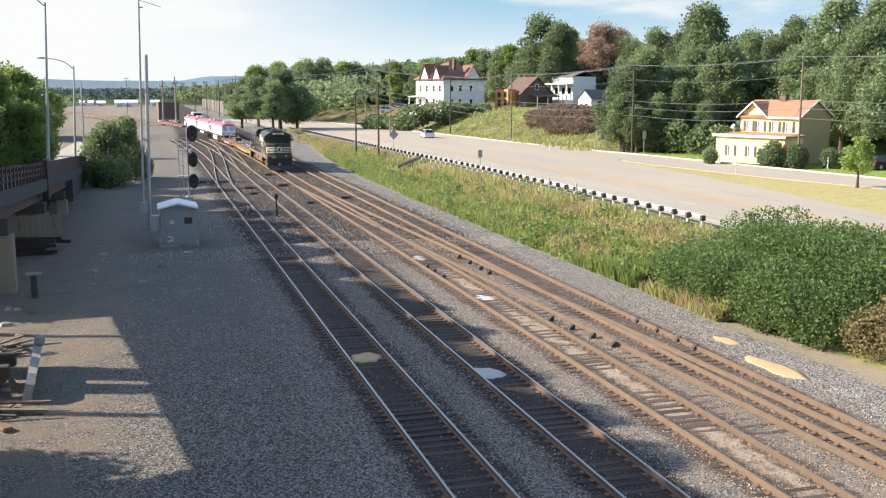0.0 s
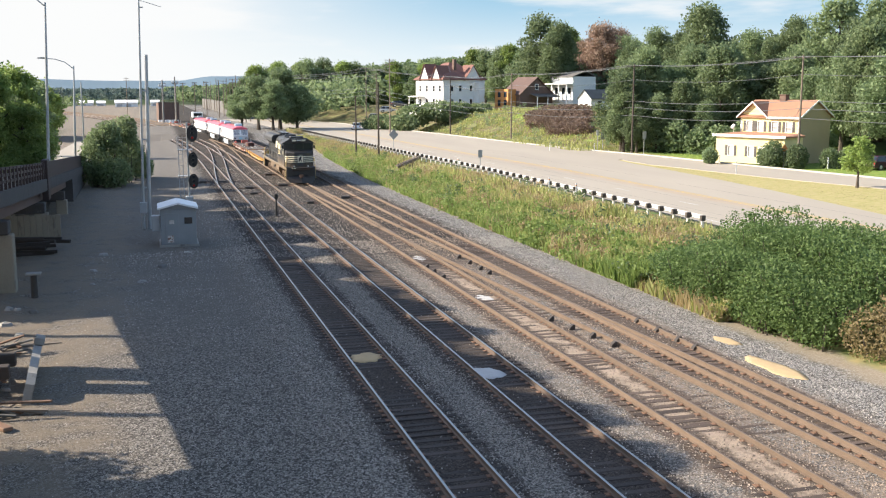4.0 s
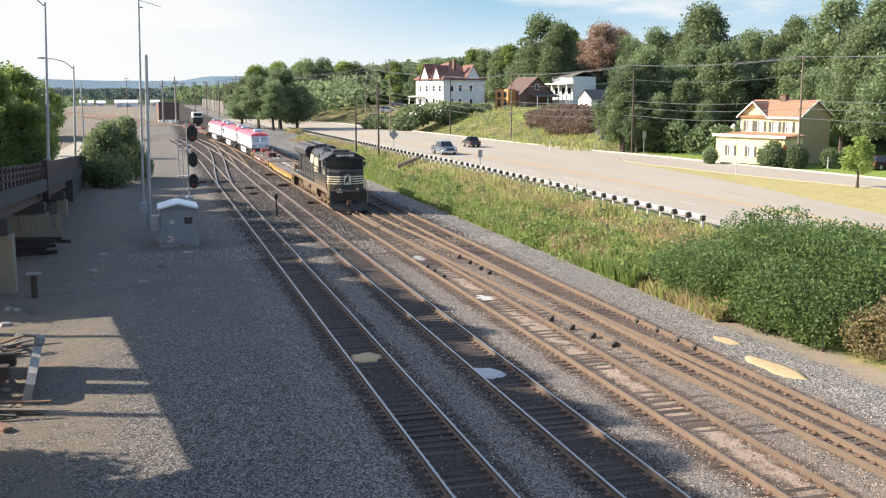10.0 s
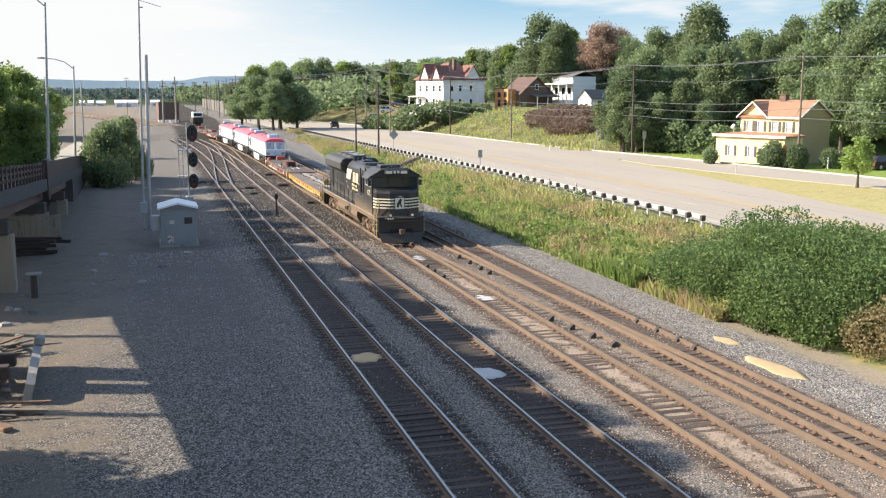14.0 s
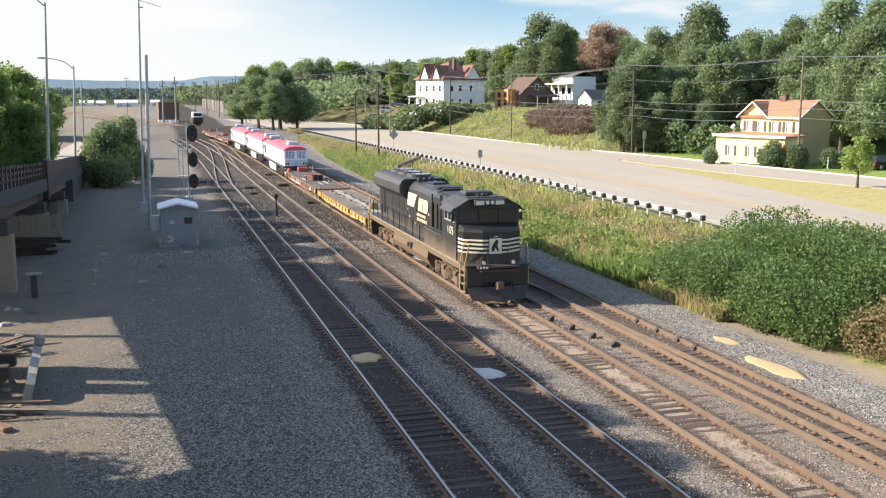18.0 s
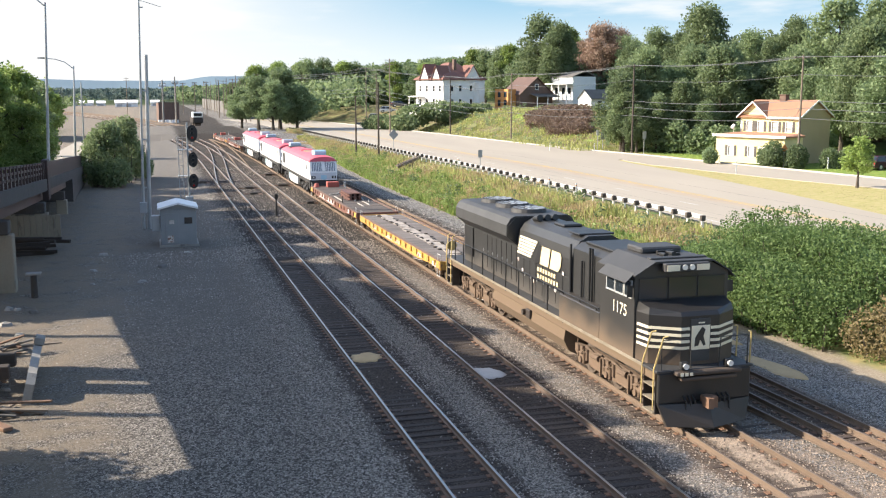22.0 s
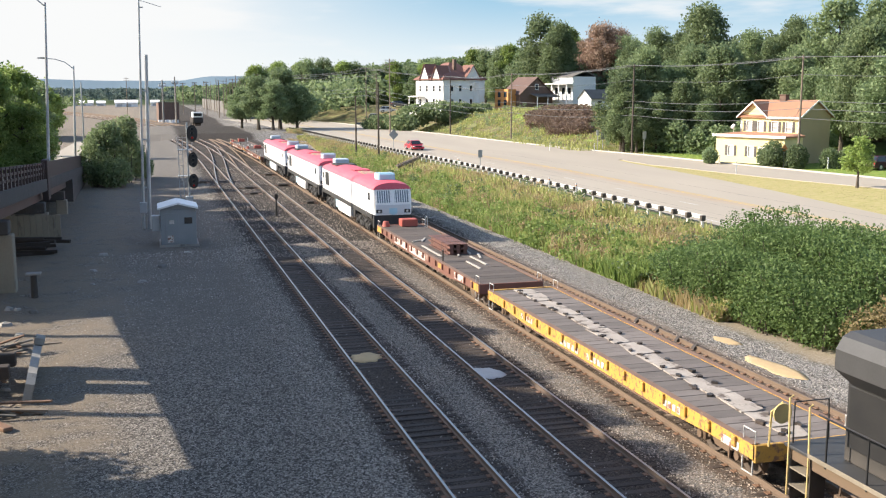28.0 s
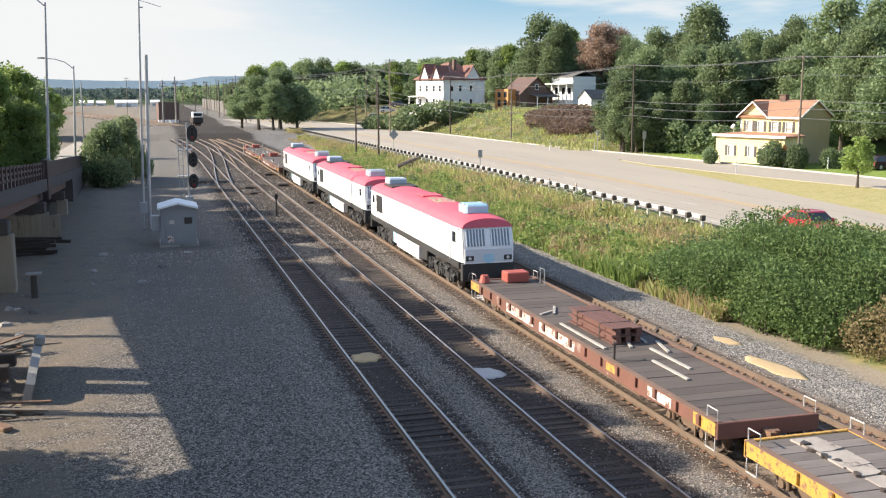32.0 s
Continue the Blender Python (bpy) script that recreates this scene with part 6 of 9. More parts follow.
def far_woods(name, n, region, rad, leaf, per, mat, seed, label):
    r = np.random.RandomState(seed)
    out = []
    for _ in range(n):
        x, y = region(r)
        z = height(x, y)
        h = rad * r.uniform(1.3, 2.3)
        s = rad * r.uniform(0.7, 1.2)
        d = r.normal(size=(per, 3))
        d /= np.linalg.norm(d, axis=1)[:, None]
        d[:, 2] = np.abs(d[:, 2]) * 1.1 - 0.25
        out.append(np.array([x, y, z + h * 0.6]) + d * np.array([s, s, h * 0.6]))
    return tagged(new(name, leaf_mesh(name, np.concatenate(out), leaf, mat, seed)), label, "woods", kind="stuff")


def hill_region(r):
    y = 150 + 520 * r.uniform()
    return 112 + 160 * r.uniform() + (0 if y < 420 else -60 * r.uniform()), y


def near_hill(r):
    return 98 + 60 * r.uniform(), 60 + 130 * r.uniform()


def far_ridge(r):
    y = 640 + 900 * r.uniform()
    return 20 + 400 * r.uniform() ** 1.2, y


def valley_end(r):
    return -700 + 900 * r.uniform(), 1350 + 700 * r.uniform()


def broad_weeds(name, n, region, mat, seed, label):
    """Clumps of broad-leaved plants standing out of the grass."""
    r = np.random.RandomState(seed)
    out = []
    for _ in range(n):
        x, y = region(r)
        if 27.5 < x < 35.0 and 112.0 < y < 126.0:
            continue
        z = height(x, y)
        s, h = r.uniform(0.3, 0.8), r.uniform(0.5, 1.5)
        k = 55
        d = r.normal(size=(k, 3)) * np.array([s * 0.5, s * 0.5, 0])
        d[:, 2] = h * r.uniform(0.15, 1.0, k)
        out.append(np.array([x, y, z]) + d)
    return tagged(new(name, leaf_mesh(name, np.concatenate(out), 0.11, mat, seed)), label, "weeds", kind="stuff")


broad_weeds("leafy_weeds", 300, on_bank_foot, M_LEAF_LIGHT, 41, "bright leafy weeds along the bank")
broad_weeds("dark_weeds", 110, on_bank, M_LEAF, 42, "dark leafy weeds on the bank")
broad_weeds("brown_weeds", 110, on_bank, M_STRAW, 43, "dead brown weeds on the bank")
broad_weeds("slope_weeds", 160, lambda r: (62 + 28 * r.uniform(), 142 + 85 * r.uniform()), M_LEAF, 44, "leafy weeds on the slope below the houses")
for x_, y_, h_ in ((24.6, 240.0, 16.0), (30.0, 243.0, 18.4), (34.5, 246.0, 17.0), (27.5, 236.0, 14.5), (21.8, 252.0, 13.0)):
    plant("g1" if x_ > 30 else "g3", x_, y_, h_ * 0.9, x_ * 3.0, 1.45)
far_woods("hill_woods", 1100, hill_region, 4.4, 0.75, 90, M_LEAF, 31, "green deciduous woods on the hill behind the houses")
far_woods("near_woods", 420, near_hill, 3.6, 0.5, 170, M_LEAF_DARK, 32, "dense dark woods on the slope")
far_woods("ridge_woods", 1700, far_ridge, 5.0, 1.6, 30, M_LEAF_DARK, 33, "wooded ridge beyond the rail yard")
# bluish leaves: the haze of distance is put into their colour
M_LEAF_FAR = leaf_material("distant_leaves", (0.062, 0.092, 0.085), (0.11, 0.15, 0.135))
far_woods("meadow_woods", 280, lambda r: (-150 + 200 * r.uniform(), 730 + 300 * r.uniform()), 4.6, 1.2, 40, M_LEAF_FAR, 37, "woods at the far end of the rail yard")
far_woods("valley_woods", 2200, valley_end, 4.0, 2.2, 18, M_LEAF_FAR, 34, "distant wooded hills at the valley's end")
far_woods("yard_woods", 200, lambda r: (-120 + 85 * r.uniform(), 190 + 420 * r.uniform()), 3.4, 0.9, 40, M_LEAF, 35, "trees along the left side of the rail yard")
far_woods("trackside_woods", 160, lambda r: (38 + 30 * r.uniform(), 290 + 170 * r.uniform()), 4.5, 0.8, 60, M_LEAF, 36, "trees between the road and the rail yard")


# ---- houses ----
def siding(name, c, c2, scale=6.5):
    m = material(name, c, c2, rough=0.75, scale=0.5, fine=12, bump=0.1)
    n, l = m.node_tree.nodes, m.node_tree.links
    wv = n.new("ShaderNodeTexWave")
    wv.bands_direction, wv.wave_profile = 'Z', 'SAW'
    wv.inputs["Scale"].default_value = scale / 6.283 * 2
    co = n.new("ShaderNodeTexCoord")
    l.new(co.outputs["Object"], wv.inputs["Vector"])
    bp = n.new("ShaderNodeBump")
    bp.inputs["Strength"].default_value, bp.inputs["Distance"].default_value = 0.5, 0.03
    l.new(wv.outputs["Fac"], bp.inputs["Height"])
    l.new(bp.outputs["Normal"], n["Principled BSDF"].inputs["Normal"])
    return m


M_YSIDE = siding("yellow_siding", (0.78, 0.67, 0.34), (0.72, 0.61, 0.3))
# darker copy of the yellow siding: the gable end's shade as colour
M_YSIDE_SHADE = siding("olive_brown_siding", (0.43, 0.34, 0.2), (0.37, 0.295, 0.17))
M_WSIDE = siding("white_siding", (0.8, 0.79, 0.77), (0.7, 0.69, 0.68))
M_BRICK = material("dark_brown_brick", (0.12, 0.075, 0.06), (0.17, 0.11, 0.085), rough=0.9, scale=1, fine=14, bump=0.3)
M_SHINGLE_O = material("orange_brown_shingles", (0.36, 0.185, 0.11), (0.28, 0.145, 0.09), rough=0.9, scale=1, fine=9, bump=0.4, vary=0.1)
M_SHINGLE_R = material("red_brown_shingles", (0.2, 0.095, 0.075), (0.15, 0.075, 0.06), rough=0.9, scale=1, fine=9, bump=0.4, vary=0.1)
M_BROWNROOF = material("dark_brown_shingles", (0.13, 0.08, 0.065), (0.1, 0.065, 0.055), rough=0.9, scale=1, fine=9, bump=0.4)
M_TRIM = material("white_trim", (0.8, 0.79, 0.76), (0.72, 0.7, 0.68), rough=0.6, scale=2, fine=14, bump=0.03)
M_SHUTTER = material("dark_shutter", (0.06, 0.055, 0.05), (0.09, 0.08, 0.07), rough=0.7, scale=3, fine=20)
M_CURTAIN = glass("pale_curtained_glass", (0.42, 0.4, 0.38), 0.2)
M_ORANGE = material("orange_porch_paint", (0.55, 0.24, 0.07), (0.45, 0.2, 0.06), rough=0.7, scale=1, fine=14)


def gable_roof(x0, x1, y0, y1, ze, zr, along, over=0.35, t=0.16):
    """Two slabs and no ends: ridge along 'x' or 'y'."""
    b = Build()
    if along == 'x':
        ym = (y0 + y1) / 2
        k = (zr - ze) / (ym - y0)
        lo = ze - over * k
        for s, ye in ((-1, y0 - over), (1, y1 + over)):
            b.prism([(ye, lo), (ym, zr), (ym, zr + t), (ye, lo + t)], 'x', x0 - over, x1 + over)
    else:
        xm = (x0 + x1) / 2
        k = (zr - ze) / (xm - x0)
        lo = ze - over * k
        for s, xe in ((-1, x0 - over), (1, x1 + over)):
            b.prism([(xe, lo), (xm, zr), (xm, zr + t), (xe, lo + t)], 'y', y0 - over, y1 + over)
    return b


def wall_front(x0, x1, y, z0, z1, holes, t=0.2):
    """Wall facing -y with real window openings: a grid of boxes round the holes (x0, x1, z0, z1)."""
    b = Build()
    xs = sorted({x0, x1, *[h[0] for h in holes], *[h[1] for h in holes]})
    zs = sorted({z0, z1, *[h[2] for h in holes], *[h[3] for h in holes]})
    for xa, xb in zip(xs, xs[1:]):
        for za, zb in zip(zs, zs[1:]):
            if not any(h[0] <= xa and xb <= h[1] and h[2] <= za and zb <= h[3] for h in holes):
                b.box(xa, xb, y, y + t, za, zb)
    return b


def window(parent, x0, x1, y, z0, z1, shutters=True, mat=None):
    w = part("window", Build().box(x0 - 0.07, x0, y - 0.03, y + 0.1, z0 - 0.07, z1 + 0.07).box(x1, x1 + 0.07, y - 0.03, y + 0.1, z0 - 0.07, z1 + 0.07).box(x0, x1, y - 0.03, y + 0.1, z0 - 0.07, z0).box(x0, x1, y - 0.03, y + 0.1, z1, z1 + 0.07).box(x0, x1, y + 0.02, y + 0.08, (z0 + z1) / 2 - 0.025, (z0 + z1) / 2 + 0.025), M_TRIM, parent)
    part("pane", Build().box(x0, x1, y + 0.09, y + 0.115, z0, z1), mat or M_CURTAIN, w)
    if shutters:
        for xa in (x0 - 0.46, x1 + 0.1):
            part("shutter", Build().box(xa, xa + 0.36, y - 0.05, y - 0.003, z0 - 0.05, z1 + 0.05, 0.01), M_SHUTTER, w)
    return w


yh = thing("yellow_house", pose(75.77, 105.98, 0.85, 0, 0, -70), "yellow two-storey house with orange-brown roof and white trim", "house")
wx = [(-7.7, -6.9), (-6.0, -5.2)]
wins = [(-3.9, -3.05), (-1.9, -1.05)]
holes = [(a, b_, 3.85, 5.05) for a, b_ in wx + wins]
part("front_wall", wall_front(-8.6, 0, 0, 0, 5.75, holes), M_YSIDE, yh, weld=True)
part("side_wall", Build().box(-0.2, 0.0, 0.2, 6.4, 0, 5.75), M_YSIDE_SHADE, yh, "yellow siding on the gable end, darkened in colour for its shade")
part("side_wall", Build().box(-8.6, -8.4, 0.2, 6.4, 0, 5.75), M_YSIDE, yh)
part("back_wall", Build().box(-8.4, -0.2, 6.2, 6.4, 0, 5.75), M_YSIDE, yh)
part("gable_wall", Build().prism([(0.0, 5.75), (6.4, 5.75), (3.2, 7.6)], 'x', -0.2, 0.0), M_YSIDE_SHADE, yh)
part("gable_wall", Build().prism([(0.0, 5.75), (6.4, 5.75), (3.2, 7.6)], 'x', -8.6, -8.4), M_YSIDE, yh)
part("front_gable", Build().prism([(-8.6, 5.75), (-4.6, 5.75), (-6.6, 7.4)], 'y', 0.0, 0.2), M_YSIDE, yh)
part("roof", gable_roof(-8.6, 0, 0, 6.4, 5.75, 7.6, 'x'), M_SHINGLE_O, yh, "orange-brown shingle roof")
part("gable_roof", gable_roof(-8.6, -4.6, -0.1, 3.1, 5.75, 7.42, 'y', 0.35), M_SHINGLE_O, yh)
for s, xe in ((-1, -8.95), (1, -4.25)):
    part("barge_board", Build().prism([(xe, 5.44), (-6.6, 7.4), (-6.6, 7.6), (xe, 5.64)], 'y', -0.53, -0.46), M_TRIM, yh)
for ye in (-0.36, 6.76):
    part("barge_board", Build().prism([(ye, 5.52), (3.2, 7.58), (3.2, 7.78), (ye, 5.72)], 'x', 0.36, 0.42), M_TRIM, yh)
part("eave_trim", Build().box(-4.5, 0.35, -0.42, -0.36, 5.46, 5.7), M_TRIM, yh)
part("corner_trim", Build().box(-0.15, 0.02, -0.02, -0.004, 0, 5.7), M_TRIM, yh)
part("corner_trim", Build().box(-8.62, -8.45, -0.02, -0.004, 0, 5.7), M_TRIM, yh)
part("chimney", Build().box(-5.0, -4.1, 2.8, 3.6, 6.9, 8.3, 0.03).box(-5.08, -4.02, 2.72, 3.68, 8.304, 8.42, 0.02), M_BRICK, yh)
for a, b_ in wx + wins:
    window(yh, a, b_, 0, 3.85, 5.05)
ext_h = [(-7.6, -6.8, 0.9, 2.1), (-4.6, -3.8, 0.9, 2.1), (-3.2, -2.2, 0.02, 2.15), (-1.4, -0.6, 0.9, 2.1)]
part("porch_wall", wall_front(-9.5, 0.6, -3.6, 0, 3.3, ext_h), M_YSIDE, yh, weld=True)
part("porch_side", Build().box(0.4, 0.6, -3.4, 0.0, 0, 3.3), M_YSIDE, yh)
part("porch_side", Build().box(-9.5, -9.3, -3.4, 2.0, 0, 3.3), M_YSIDE, yh)
part("porch_back", Build().box(-9.3, -8.604, 1.8, 2.0, 0, 3.3), M_YSIDE, yh)
part("porch_back", Build().box(0.004, 0.4, -0.2, 0.0, 0, 3.3), M_YSIDE, yh)
part("porch_roof", Build().loft([[(-9.8, -3.95, 3.3), (0.9, -3.95, 3.3), (0.9, 0.0, 3.3), (-9.8, 2.2, 3.3)], [(-9.8, -3.95, 3.46), (0.9, -3.95, 3.46), (0.9, 0.0, 3.5), (-9.8, 2.2, 3.5)], [(-8.6, -0.05, 3.72), (0.2, -0.05, 3.72), (0.2, 0.0, 3.72), (-8.6, 0.0, 3.72)]]), M_SHINGLE_O, yh)
part("fascia", Build().box(-9.85, 0.95, -4.02, -3.955, 3.22, 3.52), M_TRIM, yh)
for a, b_, za, zb in ext_h:
    if za > 0.5:
        window(yh, a, b_, -3.6, za, zb)
part("door", Build().box(-3.2, -2.2, -3.55, -3.48, 0.02, 2.15), M_TRIM, yh)
tagged(part("dish_antenna", Build().cyl((0, 0, 0), (0, 0, 0.8), 0.03, 0.03, 6).cyl((0, -0.05, 0.9), (-0.08, -0.2, 1.0), 0.36, 0.3, 14), M_TRIM, yh, "white satellite dish", at=pose(-9.2, -0.6, 3.45)))

wh = thing("white_house", pose(70.4, 242.3, 5.3, 0, 0, -70), "large white three-storey house with a red-brown roof", "house")
hl = [(x, x + 0.9, z, z + 1.5) for z in (0.9, 4.3) for x in (-10.5, -7.6, -4.6, -2.0)]
part("front_wall", wall_front(-12, 0, 0, -1.5, 7.2, hl), M_WSIDE, wh, weld=True)
side_h = [(y, y + 0.85, z, z + 1.4) for z in (1.0, 4.4) for y in (2.2, 4.8, 8.2, 10.6)]
sw = wall_front(0, 13, 0, -1.5, 7.2, side_h).move(Matrix.Rotation(math.pi / 2, 4, 'Z'))
part("side_wall", sw, M_WSIDE, wh, weld=True)
part("back_wall", Build().box(-12, -0.2, 12.8, 13, -1.5, 7.2).box(-12, -11.8, 0.2, 12.8, -1.5, 7.2), M_WSIDE, wh)
for a, b_, za, zb in hl:
    window(wh, a, b_, 0, za, zb, False, M_GLASS)
for a, b_, za, zb in side_h:
    w = part("window", Build().box(0.0, 0.06, a - 0.1, a, za - 0.1, zb + 0.1).box(0.0, 0.06, b_, b_ + 0.1, za - 0.1, zb + 0.1).box(0.0, 0.06, a, b_, za - 0.1, za).box(0.0, 0.06, a, b_, zb, zb + 0.1), M_TRIM, wh)
    part("pane", Build().box(-0.12, -0.09, a, b_, za, zb), M_GLASS, w)
part("roof", Build().loft([[(-12.5, -0.5, 7.2), (0.5, -0.5, 7.2), (0.5, 13.5, 7.2), (-12.5, 13.5, 7.2)], [(-12.5, -0.5, 7.4), (0.5, -0.5, 7.4), (0.5, 13.5, 7.4), (-12.5, 13.5, 7.4)], [(-7.0, 5.5, 11.6), (-5.0, 5.5, 11.6), (-5.0, 7.5, 11.6), (-7.0, 7.5, 11.6)]]), M_SHINGLE_R, wh, "red-brown hipped roof")
for x0, x1, zp in ((-9.6, -5.6, 11.0), (-4.4, -0.8, 10.6)):
    g = part("front_dormer", Build().prism([(x0, 7.4), (x1, 7.4), ((x0 + x1) / 2, zp)], 'y', -0.3, 3.4), M_WSIDE, wh)
    part("dormer_roof", gable_roof(x0, x1, -0.4, 3.0, 7.45, zp + 0.05, 'y', 0.25, 0.14), M_SHINGLE_R, g)
g = part("side_dormer", Build().prism([(6.6, 7.4), (11.4, 7.4), (9.0, 10.8)], 'x', -3.4, 0.3), M_WSIDE, wh)
part("dormer_roof", gable_roof(-3.4, 0.3, 6.6, 11.4, 7.45, 10.85, 'x', 0.3, 0.14), M_SHINGLE_R, g)
part("chimney", Build().box(-3.2, -2.4, 5.0, 5.8, 9.6, 12.3, 0.03), M_BRICK, wh)
part("bay", Build().prism([(0.0, 9.6), (1.3, 10.1), (1.3, 11.9), (0.0, 12.4)], 'z', -1.5, 6.6), M_WSIDE, wh)
part("porch", Build().box(-12.4, -8.0, -2.2, -0.004, -1.5, 0.4).box(-12.4, -8.0, -2.2, -0.004, 2.9, 3.2).cyl((-12.2, -2.0, 0.4), (-12.2, -2.0, 2.9), 0.14, 0.12, 8).cyl((-8.2, -2.0, 0.4), (-8.2, -2.0, 2.9), 0.14, 0.12, 8), M_TRIM, wh)

bh = thing("brown_house", pose(89.6, 239.6, 5.6, 0, 0, -70), "dark brown brick house with a brown roof and orange porch", "house")
part("wall", Build().box(-7, 0, 0, 11, -1.2, 3.4), M_BRICK, bh)
part("upper_wall", Build().prism([(0, 3.4), (11, 3.4), (5.5, 7.4)], 'x', -7, 0), M_BRICK, bh)
part("roof", gable_roof(-7, 0, 0, 11, 3.4, 7.5, 'x', 0.4, 0.18), M_BROWNROOF, bh)
part("porch_roof", Build().prism([(0.0, 3.3), (2.6, 2.6), (2.6, 2.75), (0.0, 3.5)], 'y', 3.5, 11.3), M_CONC_DARK, bh)
for y in (3.7, 7.2, 11.0):
    part("porch_post", Build().box(2.3, 2.5, y - 0.1, y + 0.1, -1.2, 2.65), M_TRIM, bh)
part("porch_bay", Build().box(-6.8, -1.5, -2.6, -0.004, -1.2, 4.6, 0.05), M_ORANGE, bh, "orange painted porch bay")
for x in (-5.6, -3.2):
    part("porch_opening", Build().box(x, x + 1.1, -2.63, -2.604, 0.4, 1.9).box(x, x + 1.1, -2.63, -2.604, 2.6, 4.0), M_GLASS, bh)
part("window", Build().box(0.01, 0.06, 4.9, 6.1, 4.4, 5.9), M_TRIM, bh)
part("window_pane", Build().box(0.064, 0.08, 5.05, 5.95, 4.55, 5.75), M_GLASS, bh)

gr = thing("garage", pose(97.2, 213.6, 5.5, 0, 0, -70), "small white gabled garage on the bank", "garage")
part("wall", Build().box(-4.2, 0, 0, 6.2, -0.8, 2.6), M_WSIDE, gr)
part("gable_wall", Build().prism([(-4.2, 2.6), (0, 2.6), (-2.1, 4.4)], 'y', 0, 6.2), M_WSIDE, gr)
part("roof", gable_roof(-4.2, 0, 0, 6.2, 2.6, 4.45, 'y', 0.3, 0.14), M_CONC_DARK, gr)
part("window", Build().box(0.004, 0.05, 2.2, 3.4, 0.8, 1.9), M_GLASS, gr)
ph = thing("porch_house", pose(103.9, 239.6, 8.4, 0, 0, -70), "white house with a columned porch among the trees", "house")
part("wall", Build().box(-8, 0, 0, 8, -2, 5.0), M_WSIDE, ph)
part("roof", gable_roof(-8, 0, 0, 8, 5.0, 6.3, 'x', 0.4, 0.16), M_CONC_DARK, ph)
part("porch_roof", Build().box(-8.4, 0.4, -2.6, -0.004, 3.0, 3.25), M_TRIM, ph)
for x in (-8.1, -5.5, -2.8, 0.1):
    part("porch_post", Build().box(x - 0.12, x + 0.12, -2.4, -2.16, -2, 3.0), M_TRIM, ph)
for x in (-6.6, -4.0, -1.8):
    part("window", Build().box(x, x + 1.0, -0.05, -0.004, 0.6, 2.2), M_GLASS, ph)

# ---- utility poles and wires ----
def pole(x, y, top, mat, arms=((0.4, 2.4),), base=None, r=0.15, label="weathered wooden utility pole with crossarm"):
    z0 = height(x, y) if base is None else base
    p = thing("utility_pole", pose(x, y, z0), label, "utility pole", "utility poles")
    h = top - z0
    part("shaft", Build().cyl((0, 0, -0.5), (0, 0, h), r, r * 0.62, 10), mat, p)
    for d, w in arms:
        arm = part("crossarm", Build().box(-w / 2, w / 2, 0.12, 0.22, h - d - 0.06, h - d + 0.06, 0.01), mat, p)
        for k in range(3):
            xx = -w / 2 + 0.12 + k * (w - 0.24) / 2
            part("insulator", Build().cyl((xx, 0.17, h - d + 0.06), (xx, 0.17, h - d + 0.2), 0.035, 0.025, 7), M_CONC, arm)
    return p


LINE = [(84.0, 62.0, 14.2), (72.9, 101.9, 13.8), (66.6, 132.0, 13.5), (64.7, 177.5, 13.0), (61.0, 204.8, 12.9), (55.0, 262.0, 15.9), (48.0, 330.0, 15.0), (34.0, 400.0, 14.5)]
for i, (x, y, top) in enumerate(LINE):
    pole(x, y, top, M_WOODPOLE if i % 2 else M_DARKPOLE, arms=((0.3, 2.2),) if i > 0 else ((0.3, 2.2),))
for x, y, top in ((48.8, 208.4, 16.4), (52.0, 236.0, 14.0), (29.0, 305.0, 13.8), (26.0, 330.0, 13.6), (23.0, 352.0, 13.4), (20.0, 372.0, 13.2), (17.0, 395.0, 13.2), (13.5, 420.0, 13.0), (8.2, 322.0, 12.2), (4.7, 340.0, 12.4), (26.0, 372.0, 13.5), (22.0, 408.0, 13.3), (19.0, 440.0, 13.3), (15.0, 470.0, 13.3), (30.5, 296.0, 14.6), (-8.0, 420.0, 15.0)):
    pole(x, y, top, M_WOODPOLE, arms=((0.3, 2.0), (1.2, 2.0)))
pole(30.0, 135.0, 10.9, M_DARKPOLE, arms=(), label="dark bare wooden pole beside the guard rail")
pole(28.6, 143.7, 9.0, M_DARKPOLE, arms=(), label="dark bare wooden pole beside the guard rail")


def wire(name, a, b, sag, parent, r=0.018):
    a, b = Vector(a), Vector(b)
    pts = [a.lerp(b, k / 10) - Vector((0, 0, 4 * sag * (k / 10) * (1 - k / 10))) for k in range(11)]
    return part(name, Build().tube(pts, r, 4), M_WIRE, parent)


lines = thing("overhead_wires", pose(0, 0, 0), "grey power and telephone wires strung between the poles", "wires")
for (xa, ya, za), (xb, yb, zb) in zip(LINE, LINE[1:]):
    for o, dz, sag in ((-0.98, -0.15, 0.5), (0.0, -0.15, 0.55), (0.98, -0.15, 0.5), (0.12, -2.2, 0.6), (0.15, -5.2, 0.45), (0.15, -6.1, 0.5), (-0.15, -7.2, 0.55)):
        wire("wire", (xa + o, ya, za + dz), (xb + o, yb, zb + dz), sag, lines, 0.022 if dz > -4 else 0.03)
for (xa, ya, za), (xb, yb, zb) in (((48.8, 208.4, 16.0), (52.0, 236.0, 13.6)), ((48.8, 208.4, 16.0), (61.0, 204.8, 12.5)), ((48.8, 208.4, 14.4), (29.0, 305.0, 13.0)), ((52.0, 236.0, 13.4), (30.5, 296.0, 13.6)), ((64.7, 177.5, 9.5), (70.0, 241.0, 11.5)), ((72.9, 101.9, 8.0), (75.0, 107.0, 6.0))):
    wire("wire", (xa, ya, za), (xb, yb, zb), 0.5, lines, 0.03)

